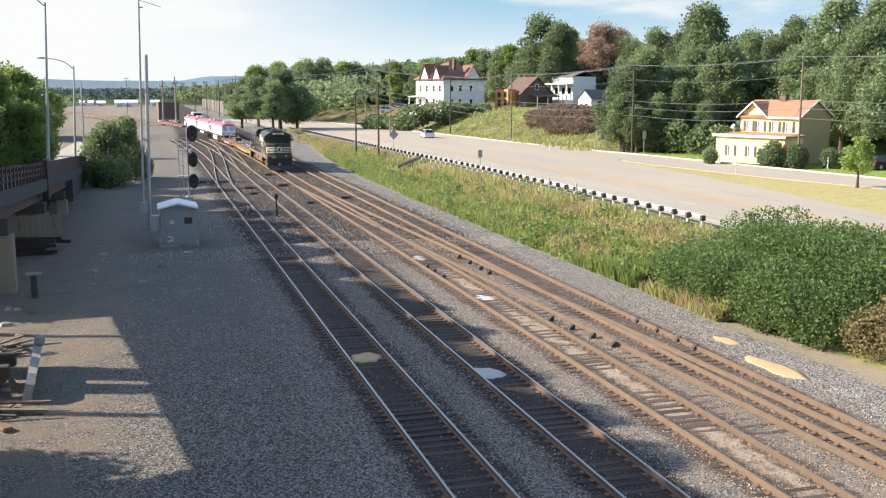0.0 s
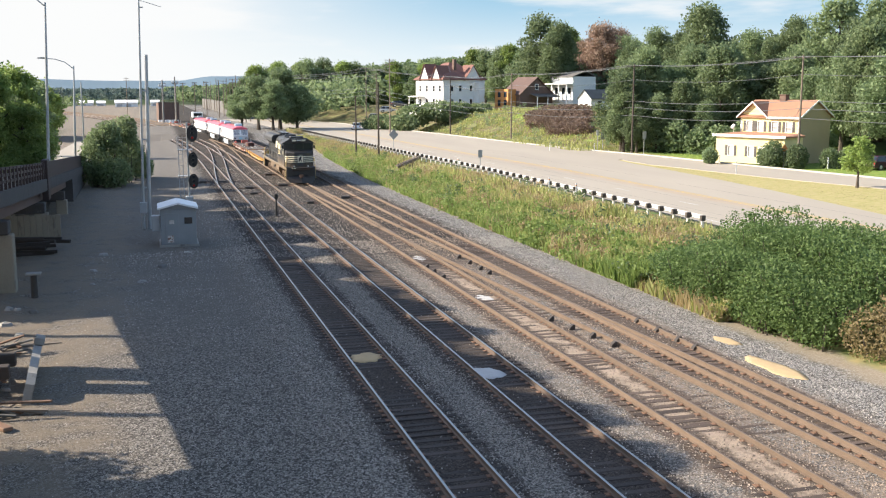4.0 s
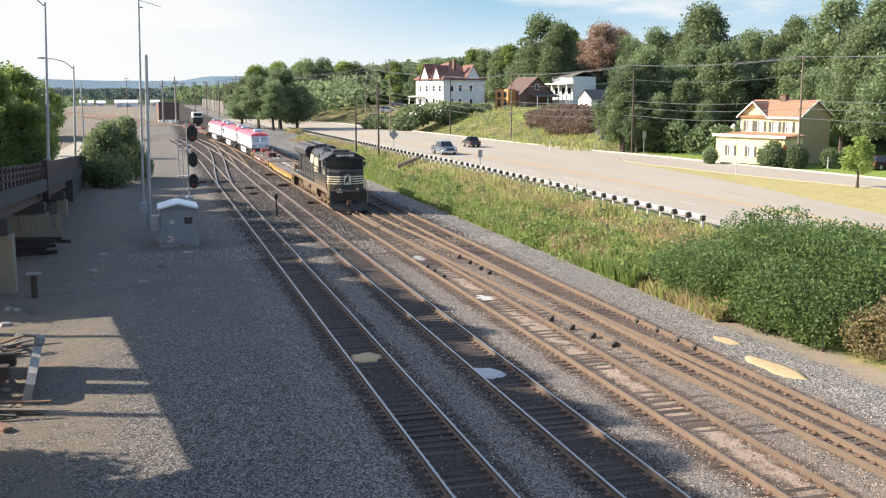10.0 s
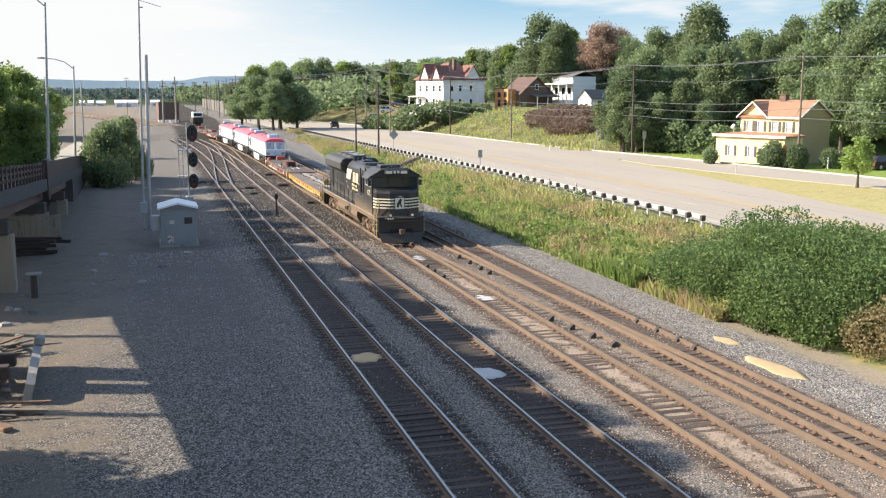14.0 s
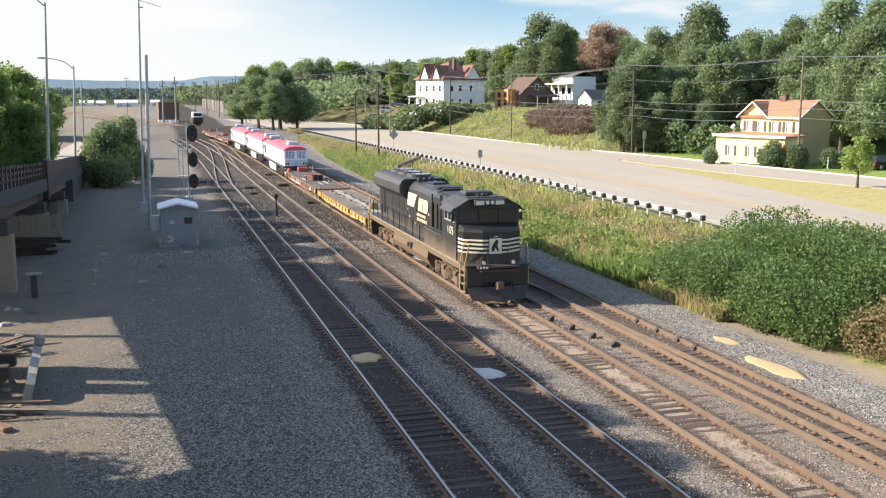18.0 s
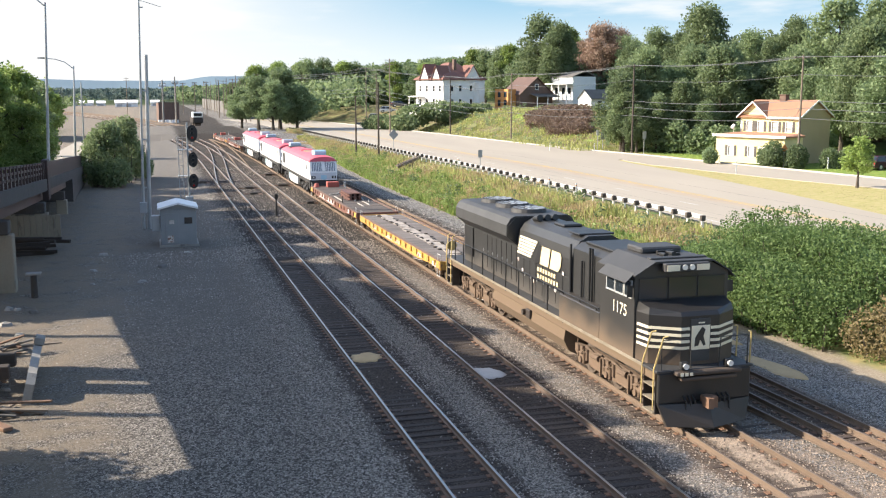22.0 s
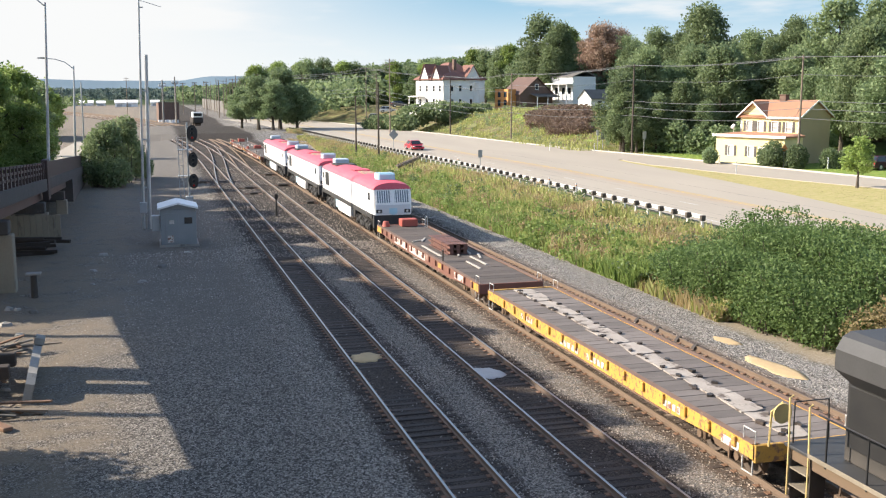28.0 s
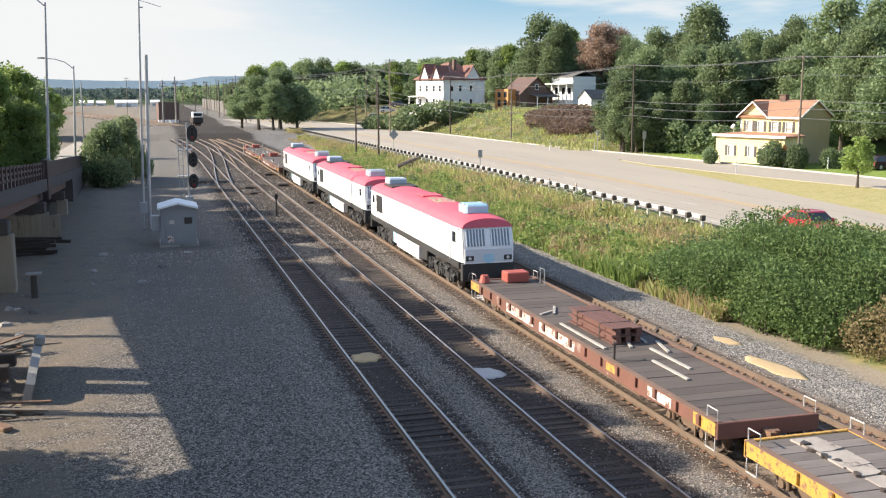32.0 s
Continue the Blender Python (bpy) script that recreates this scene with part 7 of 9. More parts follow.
# ---- signs and posts along the road ----
M_SIGNBACK = material("grey_sign_back", (0.3, 0.31, 0.31), (0.24, 0.25, 0.25), rough=0.5, metal=0.3, scale=3, fine=20)
M_SIGN_O = material("orange_sign_face", (0.6, 0.22, 0.05), (0.5, 0.19, 0.05), rough=0.6, scale=3, fine=20)
M_SIGN_W = material("white_sign_face", (0.75, 0.74, 0.72), (0.66, 0.65, 0.63), rough=0.6, scale=3, fine=20)


def sign(x, y, top, shape, size, mat, label, z=0.8, turn=0):
    s = thing("road_sign", pose(x, y, z, 0, 0, turn), label, "road sign", "road signs")
    part("post", Build().box(-0.035, 0.035, -0.035, 0.035, -0.4, top, 0.005), M_STEEL, s)
    k = size / 2
    if shape == "diamond":
        o = [(0, top - 2 * k), (k, top - k), (0, top), (-k, top - k)]
    else:
        o = [(-k * 0.75, top - 1.3 * size), (k * 0.75, top - 1.3 * size), (k * 0.75, top), (-k * 0.75, top)]
    part("panel", Build().prism(o, 'y', -0.055, -0.04), mat, s)
    return s


sign(34.0, 143.0, 3.4, "diamond", 1.5, M_SIGNBACK, "diamond warning sign seen from its grey back", turn=8)
sign(34.2, 103.5, 2.6, "plate", 0.62, M_SIGNBACK, "small grey rectangular sign on a post at the guard rail")
sign(66.0, 140.5, 2.8, "plate", 0.9, M_SIGNBACK, "grey sign on a post at the kerb")
sign(65.6, 141.5, 3.0, "plate", 0.6, M_SIGN_W, "white route marker sign at the kerb")
sign(68.0, 131.0, 3.2, "plate", 0.8, M_SIGNBACK, "grey sign on a post beside the utility pole")
sign(71.6, 102.8, 2.7, "diamond", 0.9, M_SIGN_O, "orange diamond sign on a post before the house")
M_POSTW = material("white_marker_post", (0.72, 0.71, 0.69), (0.6, 0.59, 0.57), rough=0.7, scale=3, fine=20)
for x, y, h in ((63.5, 138.0, 1.3), (67.2, 109.6, 1.3), (74.5, 98.5, 1.4), (70.6, 104.0, 1.2), (61.0, 96.0, 1.5), (34.3, 84.0, 1.25), (34.3, 78.0, 1.25), (34.3, 112.0, 1.2), (58.0, 142.0, 1.2)):
    mp_ = thing("marker_post", pose(x, y, 0.78), "slim white plastic marker post", "marker post", "marker posts")
    part("post", Build().box(-0.05, 0.05, -0.03, 0.03, -0.2, h, 0.01), M_POSTW, mp_)
    part("band", Build().box(-0.052, 0.052, -0.034, 0.034, h - 0.25, h - 0.15), M_SIGN_O if x < 40 else M_SIGNBACK, mp_)
# timber steps down the bank
stp = thing("bank_steps", pose(0, 0, 0.25), "old timber steps down the bank below the guard rail", "steps")
for s in (-0.75, 0.75):
    part("stringer", Build().loft([[(28.6 + s * 0.2, 118.6 + s, 0.2), (28.6 + s * 0.2, 118.75 + s, 0.2), (28.6 + s * 0.2, 118.75 + s, 0.55), (28.6 + s * 0.2, 118.6 + s, 0.55)], [(33.4 + s * 0.2, 125.6 + s, 0.9), (33.4 + s * 0.2, 125.75 + s, 0.9), (33.4 + s * 0.2, 125.75 + s, 1.25), (33.4 + s * 0.2, 125.6 + s, 1.25)]]), M_WOODPOLE, stp)
for k in range(9):
    f = (k + 0.5) / 9
    x, y, z = 28.6 + 4.8 * f, 118.6 + 7.0 * f, 0.42 + 0.7 * f
    part("tread", Build().box(x - 0.25, x + 0.25, y - 0.75, y + 0.75, z, z + 0.06, 0.01), M_WOODPOLE, stp)

# ---- ramp on the left ----
def deck_z(y):
    return lerp_table([(-30, 8.4), (0, 7.7), (20, 6.5), (52, 4.7), (72, 3.6), (118, 1.4), (140, 0.5), (170, -0.3)], y)


M_GIRDER = material("rust_brown_girder", (0.085, 0.05, 0.042), (0.13, 0.075, 0.06), rough=0.7, scale=1, fine=18, bump=0.1)
M_RAILING = material("dark_red_brown_railing", (0.028, 0.015, 0.013), (0.05, 0.027, 0.024), rough=0.65, scale=2, fine=18, bump=0.05)
ramp = thing("road_ramp", pose(0, 0, 0), "concrete road ramp on steel girders and columns beside the yard", "ramp", kind="structure")
dy = [49.5, 52, 62, 72, 84, 96, 108, 118, 128, 140]
part("deck_slab", Build().loft([[(-15.5, y, deck_z(y) - 0.3), (-6.9, y, deck_z(y) - 0.3), (-6.9, y, deck_z(y)), (-15.5, y, deck_z(y))] for y in dy]), M_RAMP_CONC, ramp)
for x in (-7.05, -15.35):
    part("parapet_base", Build().loft([[(x - 0.18, y, deck_z(y) - 0.55), (x + 0.2, y, deck_z(y) - 0.55), (x + 0.2, y, deck_z(y) + 0.22), (x - 0.18, y, deck_z(y) + 0.22)] for y in dy]), M_RAMP_CONC, ramp)
near_l = [(10, -8.5), (20, -8.75), (29.5, -9.15), (39, -9.5), (48, -10.0)]      # unseen narrow part beside the bridge, shaped to cast the yard's straight shade edge
ny = [10, 20, 29.5, 39, 48, 49.4]
part("near_slab", Build().loft([[(lerp_table(near_l, y), y, deck_z(y) - 0.4), (-6.9, y, deck_z(y) - 0.4), (-6.9, y, deck_z(y)), (lerp_table(near_l, y), y, deck_z(y))] for y in ny]), M_CONC, ramp)
part("near_parapet", Build().loft([[(-7.23, y, deck_z(y) - 0.55), (-6.85, y, deck_z(y) - 0.55), (-6.85, y, deck_z(y) + 1.1), (-7.23, y, deck_z(y) + 1.1)] for y in ny]), M_RAMP_CONC, ramp)
for x, y in ((-7.3, 38.5), (-9.3, 37.5)):
    part("column", Build().box(x - 0.45, x + 0.45, y - 0.5, y + 0.5, -0.7, deck_z(y) - 0.402, 0.05), M_CONC, ramp)
for x in (-7.6, -9.6, -11.6, -13.6, -15.0):
    part("girder", Build().loft([[(x - 0.16, y, deck_z(y) - 1.3), (x + 0.16, y, deck_z(y) - 1.3), (x + 0.16, y, deck_z(y) - 0.302), (x - 0.16, y, deck_z(y) - 0.302)] for y in (49.6, 52, 72, 84, 96)]), M_GIRDER, ramp)
part("abutment", Build().loft([[(-15.4, y, -0.6), (-7.0, y, -0.6), (-7.0, y, deck_z(y) - 0.302), (-15.4, y, deck_z(y) - 0.302)] for y in (98, 110, 125, 139)]), M_RAMP_CONC, ramp)
for yy in (54.0, 72.0, 88.0):
    for x in (-7.2, -11.2, -15.0):
        part("column", Build().box(x - 0.42, x + 0.42, yy - 0.45, yy + 0.45, -0.7, deck_z(yy) - 2.0, 0.05), M_CONC_TAN, ramp)
    part("pier_cap", Build().box(-15.4, -6.95, yy - 0.5, yy + 0.5, deck_z(yy) - 2.0, deck_z(yy) - 1.302, 0.05), M_RAMP_CONC, ramp)
part("pilaster", Build().box(-7.2, -6.78, 73.2, 74.6, 2.3, 5.05, 0.04), M_RAILING, ramp, "dark red-brown pilaster")
for k in range(14):     # board-marked wall between columns
    x = -11.3 + k * 0.38
    part("wall_board", Build().box(x, x + 0.36, 71.3, 71.5, -0.4, 1.5 + 0.02 * (k % 3), 0.012), M_CONC_TAN, ramp, "tan vertical wall boards")
for x in (-7.05, -15.35):
    ys_ = [50 + 1.5 * k for k in range(16)]
    for dz in (0.62, 0.95, 1.28):
        part("rail_bar", Build().loft([[(x - 0.03, y, deck_z(y) + dz - 0.07), (x + 0.03, y, deck_z(y) + dz - 0.07), (x + 0.03, y, deck_z(y) + dz + 0.07), (x - 0.03, y, deck_z(y) + dz + 0.07)] for y in [49.6, 52, 62, 72]]), M_RAILING, ramp)
    for y in ys_:
        part("railing_post", Build().box(x - 0.07, x + 0.07, y - 0.13, y + 0.13, deck_z(y) + 0.2, deck_z(y) + 1.34, 0.01), M_RAILING, ramp)
    part("end_wall", Build().loft([[(x - 0.1, y, deck_z(y)), (x + 0.1, y, deck_z(y)), (x + 0.1, y, deck_z(y) + 1.35), (x - 0.1, y, deck_z(y) + 1.35)] for y in (73, 84, 96, 118)]), M_RAILING, ramp, "solid dark parapet panel")
part("ramp_road", Build().loft([[(-15.0, y, deck_z(y) + 0.004), (-7.3, y, deck_z(y) + 0.004), (-7.3, y, deck_z(y) + 0.05), (-15.0, y, deck_z(y) + 0.05)] for y in dy]), M_ROAD, ramp)
part("ramp_foot", Build().loft([[(-15.5 + (y - 140) * 0.02, y, -0.6), (-6.9 + (y - 140) * 0.02, y, -0.6), (-6.9 + (y - 140) * 0.02, y, max(deck_z(y), -0.2)), (-15.5 + (y - 140) * 0.02, y, max(deck_z(y), -0.2))] for y in (139.5, 155, 170, 260)]), M_ROAD, ramp)


def lamp_post(x, y, z0, top, arm, label):
    lp = thing("street_lamp", pose(x, y, z0, 0, 2.0, 0), label, "street lamp", "street lamps on the ramp")
    h = top - z0
    part("base", Build().box(-0.2, 0.2, -0.2, 0.2, -0.05, 0.35, 0.04), M_STEEL, lp)
    part("pole", Build().cyl((0, 0, 0.35), (0, 0, h), 0.13, 0.075, 12), M_STEEL, lp)
    a = part("arm", Build().tube([(0, 0, h - 0.3), (-arm * 0.3, 0, h + 0.35), (-arm * 0.65, 0, h + 0.62), (-arm, 0, h + 0.68)], 0.045, 6), M_STEEL, lp)
    part("luminaire", Build().loft([[(-arm + 0.1, -0.1, h + 0.6), (-arm + 0.1, 0.1, h + 0.6), (-arm + 0.1, 0.1, h + 0.74), (-arm + 0.1, -0.1, h + 0.74)], [(-arm - 0.3, -0.16, h + 0.6), (-arm - 0.3, 0.16, h + 0.6), (-arm - 0.3, 0.13, h + 0.78), (-arm - 0.3, -0.13, h + 0.78)], [(-arm - 0.75, -0.1, h + 0.62), (-arm - 0.75, 0.1, h + 0.62), (-arm - 0.75, 0.08, h + 0.7), (-arm - 0.75, -0.08, h + 0.7)]]), M_CONC, a)
    return lp


lamp_post(-7.75, 84.5, deck_z(84.5), 16.4, 2.6, "tall grey steel street lamp with a curved arm")
sp_ = thing("slim_pole", pose(-6.9, 116.5, 1.3), "slim grey steel pole on the ramp", "pole")
part("pole", Build().cyl((0, 0, 0), (0, 0, 9.3), 0.09, 0.07, 8), M_STEEL, sp_)
part("foot", Build().box(-0.15, 0.15, -0.15, 0.15, -0.1, 0.25, 0.02), M_STEEL_DARK, sp_)
lamp_post(-7.75, 114.0, deck_z(114), 12.3, 2.8, "tall grey steel street lamp with a curved arm")

# ---- yard: signal, hut, mast ----
sg = thing("railway_signal", pose(3.0, 87.5, -0.32), "three-headed railway signal mast with ladder, showing red", "railway signal")
M_REDLENS = bpy.data.materials.new("red_signal_lens")
M_REDLENS.use_nodes = True
q = M_REDLENS.node_tree.nodes["Principled BSDF"]
q.inputs["Base Color"].default_value = (0.3, 0.02, 0.02, 1)
q.inputs["Roughness"].default_value = 0.15
q.inputs["Emission Color"].default_value, q.inputs["Emission Strength"].default_value = (1, 0.05, 0.04, 1), 0.03
part("foundation", Build().box(-0.5, 0.5, -0.5, 0.5, -0.3, 0.25, 0.04), M_CONC, sg)
part("base_box", Build().box(-0.3, 0.3, -0.25, 0.25, 0.25, 1.2, 0.03), M_STEEL, sg)
part("mast", Build().cyl((0, 0, 1.2), (0, 0, 7.4), 0.09, 0.075, 12), M_STEEL, sg)
for z, rr in ((6.5, 0.62), (4.3, 0.55), (2.5, 0.55)):
    hd = part("signal_head", Build().box(0.18, 0.62, -0.3, 0.05, z - 0.55, z + 0.5, 0.05), M_BLACK, sg)
    part("target", Build().prism([(0.4 + rr * 0.72 * math.cos(a * math.pi / 10), z + rr * 1.15 * math.sin(a * math.pi / 10)) for a in range(20)], 'y', -0.34, -0.305), M_BLACK, hd)
    part("bracket", Build().box(0.05, 0.2, -0.06, 0.06, z - 0.1, z + 0.05), M_STEEL, hd)
    for k, dz in enumerate((0.36, 0.0, -0.36)):
        ls = part("lens", Build().cyl((0.4, -0.35, z + dz), (0.4, -0.343, z + dz), 0.1, 0.1, 12), M_REDLENS if k == 2 and z != 4.3 else M_GLASS, hd)
        part("hood", Build().loft([[(0.4 + 0.13 * math.cos(a), yy, z + dz + 0.13 * math.sin(a)) for a in (0, 0.6, 1.2, 1.9, 2.5, 3.14)] + [(0.4 + 0.115 * math.cos(a), yy, z + dz + 0.115 * math.sin(a)) for a in (3.14, 2.5, 1.9, 1.2, 0.6, 0)] for yy in (-0.344, -0.58)]), M_BLACK, hd)
for x in (-0.75, -0.4):
    part("ladder_rail", Build().box(x - 0.025, x + 0.025, 0.1, 0.14, 0.1, 6.3), M_STEEL, sg)
for k in range(19):
    part("ladder_rung", Build().cyl((-0.75, 0.12, 0.4 + 0.31 * k), (-0.4, 0.12, 0.4 + 0.31 * k), 0.015, 0.015, 6), M_STEEL, sg)
part("platform", Build().box(-0.85, 0.4, -0.15, 0.6, 5.1, 5.16), M_STEEL, sg)
part("platform", Build().box(-0.85, 0.4, -0.15, 0.6, 2.9, 2.95), M_STEEL, sg)
part("platform_rail", Build().tube([(-0.85, 0.6, 5.16), (-0.85, 0.6, 6.1), (0.4, 0.6, 6.1), (0.4, 0.6, 5.16)], 0.02).tube([(-0.85, -0.1, 5.16), (-0.85, -0.1, 6.1), (-0.85, 0.6, 6.1)], 0.02), M_STEEL, sg)

M_HUT = material("grey_painted_steel", (0.26, 0.265, 0.27), (0.2, 0.205, 0.21), rough=0.6, scale=1, fine=20, c3=(0.16, 0.15, 0.14), c3_amount=0.15)
hut = thing("signal_hut", pose(0.42, 67.0, -0.34), "grey steel trackside equipment hut with a pale pitched roof", "equipment hut")
part("base", Build().box(-0.1, 2.4, -0.1, 2.9, -0.1, 0.14, 0.02), M_CONC, hut)
part("body", Build().box(0, 2.25, 0, 2.75, 0.14, 2.45, 0.02), M_HUT, hut)
part("roof", Build().prism([(-0.15, 2.45), (1.12, 2.78), (2.4, 2.45), (2.4, 2.56), (1.12, 2.9), (-0.15, 2.56)], 'y', -0.2, 2.95), M_TRIM, hut, "pale metal roof")
part("gable", Build().prism([(0, 2.452), (2.25, 2.452), (1.12, 2.77)], 'y', 0.0, 2.75), M_HUT, hut)
d = part("door", Build().box(0.3, 1.15, -0.035, -0.004, 0.25, 2.2, 0.01), M_HUT, hut)
part("notice", Build().box(0.42, 0.8, -0.045, -0.037, 0.3, 0.75), M_PANEL, d)
part("notice", Build().box(0.55, 0.85, -0.045, -0.037, 1.5, 1.75), M_PANEL, d)
part("vent", Build().box(1.5, 2.0, -0.03, -0.004, 1.5, 1.9, 0.01), M_STEEL_DARK, hut)
part("air_unit", Build().box(-0.55, -0.004, 0.5, 1.2, 1.0, 2.0, 0.03), M_STEEL, hut)
part("meter_box", Build().box(-0.3, -0.004, 1.6, 2.0, 1.0, 1.7, 0.02), M_STEEL, hut)
ms = thing("radio_mast", pose(-0.4, 76.3, -0.34, 0, 1.2, 0), "tall slim grey steel mast beside a shorter post", "mast")
part("mast", Build().cyl((-0.3, 0, 0), (-0.3, 0, 18.5), 0.11, 0.06, 10), M_STEEL, ms)
part("post", Build().cyl((0.12, 0.1, 0), (0.12, 0.1, 12.6), 0.15, 0.12, 10), M_STEEL, ms)
for z in (3.0, 6.5, 10.0):
    part("bracket", Build().box(-0.3, 0.12, 0.02, 0.08, z, z + 0.1), M_STEEL, ms)
part("antenna", Build().tube([(-0.3, 0, 16.4), (1.2, 0.1, 16.0)], 0.02).tube([(-0.3, 0, 15.9), (0.0, 0, 15.9)], 0.04), M_STEEL, ms)
part("cabinet", Build().box(-0.55, -0.05, -0.3, -0.1, 1.2, 2.0, 0.02), M_STEEL, ms)
rck = thing("pipe_rack", pose(0.3, 73.0, -0.34), "low rack of pale pipes behind the hut", "pipe rack")
for k in range(4):
    part("pipe", Build().cyl((0.2 + k * 0.5, 2.0, 2.2 + 0.1 * k), (1.4 + k * 0.5, 0.0, 1.9), 0.06, 0.06, 8), M_CONC, rck)
part("support", Build().box(0.4, 0.5, 1.6, 1.7, 0, 2.15).box(2.2, 2.3, 0.5, 0.6, 0, 2.1), M_STEEL, rck)


def lump(name, x, y, z, rx, ry, h, mat, label, category, seed):
    """Low uneven heap."""
    r = random.Random(seed)
    b = Build()
    n = 26
    ks = [1 + 0.13 * math.sin(2 * a * 6.283 / n + seed) + 0.07 * math.sin(5 * a * 6.283 / n + 2 * seed) + r.uniform(-0.1, 0.1) for a in range(n)]
    rings = []
    for f, hh in ((1.0, -0.05), (0.98, 0.015), (0.7, 0.65), (0.35, 0.95), (0.08, 1.0)):
        rings.append([(x + rx * f * ks[a] * math.cos(a * 6.283 / n), y + ry * f * ks[a] * math.sin(a * 6.283 / n), z + h * hh * (1 + r.uniform(-0.15, 0.15)) if hh > 0 else z - 0.08) for a in range(n)])
    b.loft(rings)
    b.move(Matrix.Translation((0, 0, height(x, y) + 0.012 - z if x > 20 else 0)))
    ob = part(name, b, mat, None, smooth=True)
    return tagged(ob, label, category)


M_SAND = material("yellow_sand", (0.5, 0.36, 0.19), (0.36, 0.26, 0.14), rough=0.95, scale=2, fine=20, bump=0.4)
M_LIME = material("white_lime", (0.5, 0.49, 0.47), (0.36, 0.35, 0.34), rough=0.95, scale=2, fine=20, bump=0.4)
lump("sand_spill", 7.42, 35.9, -0.175, 0.55, 0.75, 0.025, M_SAND, "small round spill of yellow sand between the rails", "sand", 1)
lump("lime_spill", 11.1, 32.6, -0.175, 0.5, 0.85, 0.03, M_LIME, "white lime spill between the rails", "spill", 2)
lump("sand_spill", 21.85, 34.6, -0.27, 0.4, 0.8, 0.03, M_SAND, "flat pile of yellow sand on the ballast shoulder", "sand", 3)
lump("sand_spill", 21.3, 30.5, -0.27, 0.6, 1.5, 0.03, M_SAND, "long flat pile of yellow sand on the ballast shoulder", "sand", 4)
lump("white_bag", 25.0, 27.9, -0.2, 0.22, 0.25, 0.3, M_LIME, "crumpled white bag on the bank's edge", "bag", 6)
lump("lime_spill", 15.1, 57.6, -0.2, 0.4, 1.6, 0.025, M_LIME, "pale ballast dust along the rails", "spill", 8)
lump("lime_spill", 15.2, 45.3, -0.2, 0.45, 0.9, 0.025, M_LIME, "pale ballast dust between the rails", "spill", 9)
# rail joints and braces
brace_mesh = Build().prism([(-0.15, -0.13), (0.1, -0.13), (0.1, 0.08), (0.02, 0.1), (-0.12, -0.02)], 'y', -0.1, 0.1).mesh("brace", M_STEEL_DARK)
for x, ys_, lean in ((16.37, (39.6, 37.9, 36.3, 34.8), 0.14), (19.85, (38.3, 36.5, 34.8, 33.5), 0), (14.7, (53.9, 52.4, 50.6), 0), (17.42, (56.6, 54.5, 52.5, 51.0), 0)):
    for y in ys_:
        jb = tagged(part("rail_brace", brace_mesh, None, None, at=pose(x + lean * (ys_[0] - y), y, -0.05)), "dark steel brace bolted beside the rail", "rail brace", "rail braces")
# switch machines and small trackside gear
for x, y, s in ((9.5, 104.0, 1.0), (9.4, 98.0, 0.8), (13.2, 106.0, 1.1), (13.4, 88.5, 0.7), (17.2, 92.0, 1.0), (5.3, 112.0, 0.8), (13.3, 120.0, 0.9)):
    sm = thing("switch_machine", pose(x, y, -0.2), "low dark grey switch machine with rods beside the rails", "switch machine", "switch machines")
    part("case", Build().box(-0.45 * s, 0.45 * s, -0.25, 0.25, 0, 0.26, 0.05), M_STEEL_DARK, sm)
    part("rod", Build().cyl((0.4 * s, 0.1, 0.14), (1.5 * s, 0.1, 0.14), 0.03, 0.03, 6), M_STEEL_DARK, sm)
    part("foot", Build().box(-0.6 * s, 0.6 * s, -0.35, 0.35, -0.06, 0.02), M_TIE, sm)
    part("cover_plate", Build().box(0.5 * s, 1.0 * s, -0.3, 0.3, 0.02, 0.07, 0.01), M_PLATE, sm)
    part("rod", Build().cyl((-1.3 * s, -0.12, 0.1), (-0.4 * s, -0.12, 0.1), 0.03, 0.03, 6), M_PLATE, sm)
dp = thing("switch_stand", pose(9.42, 80.0, -0.22), "slim black switch stand post between the tracks", "switch stand")
part("post", Build().cyl((0, 0, 0), (0, 0, 1.75), 0.09, 0.07, 10), M_BLACK, dp)
part("lamp", Build().box(-0.14, 0.14, -0.1, 0.1, 1.45, 1.85, 0.03), M_BLACK, dp)
part("foot", Build().box(-0.25, 0.25, -0.25, 0.25, -0.05, 0.12, 0.02), M_STEEL_DARK, dp)

# ---- clutter at the foot of the ramp ----
slab = thing("concrete_slab", pose(-4.35, 36.2, -0.36, 0, 14, 3), "upright concrete slab propped at the end of old rails", "concrete slab")
part("panel", Build().prism([(-2.4, 0.0), (2.4, 0.0), (2.4, 0.85), (1.7, 1.0), (-1.9, 0.95), (-2.4, 0.7)], 'x', -0.14, 0.14), M_CONC, slab)
part("cap", Build().box(-0.16, 0.2, 1.75, 2.3, 0.98, 1.3, 0.05), M_CONC, slab)
stub = thing("stub_beams", pose(-4.7, 35.8, -0.3), "two dark timber beams behind the concrete slab", "timber beams")
for y, z in ((0.9, 0.75), (-0.75, 0.75)):
    part("beam", Build().box(-7.5, -0.1, y - 0.22, y + 0.22, z - 0.2, z + 0.25, 0.03), M_TIE, stub)
for x in (-1.2, -3.2, -5.4):
    part("leg", Build().box(x - 0.15, x + 0.15, -0.9, 1.0, -0.05, 0.548, 0.03), M_TIE, stub)
pl = thing("leaning_plank", pose(-5.2, 32.2, -0.3, 0, 0, 35), "rusty plank lying at an angle on the dirt", "plank")
part("plank", Build().box(-0.15, 0.15, -1.4, 1.4, 0.0, 0.12, 0.02), M_PLATE, pl)
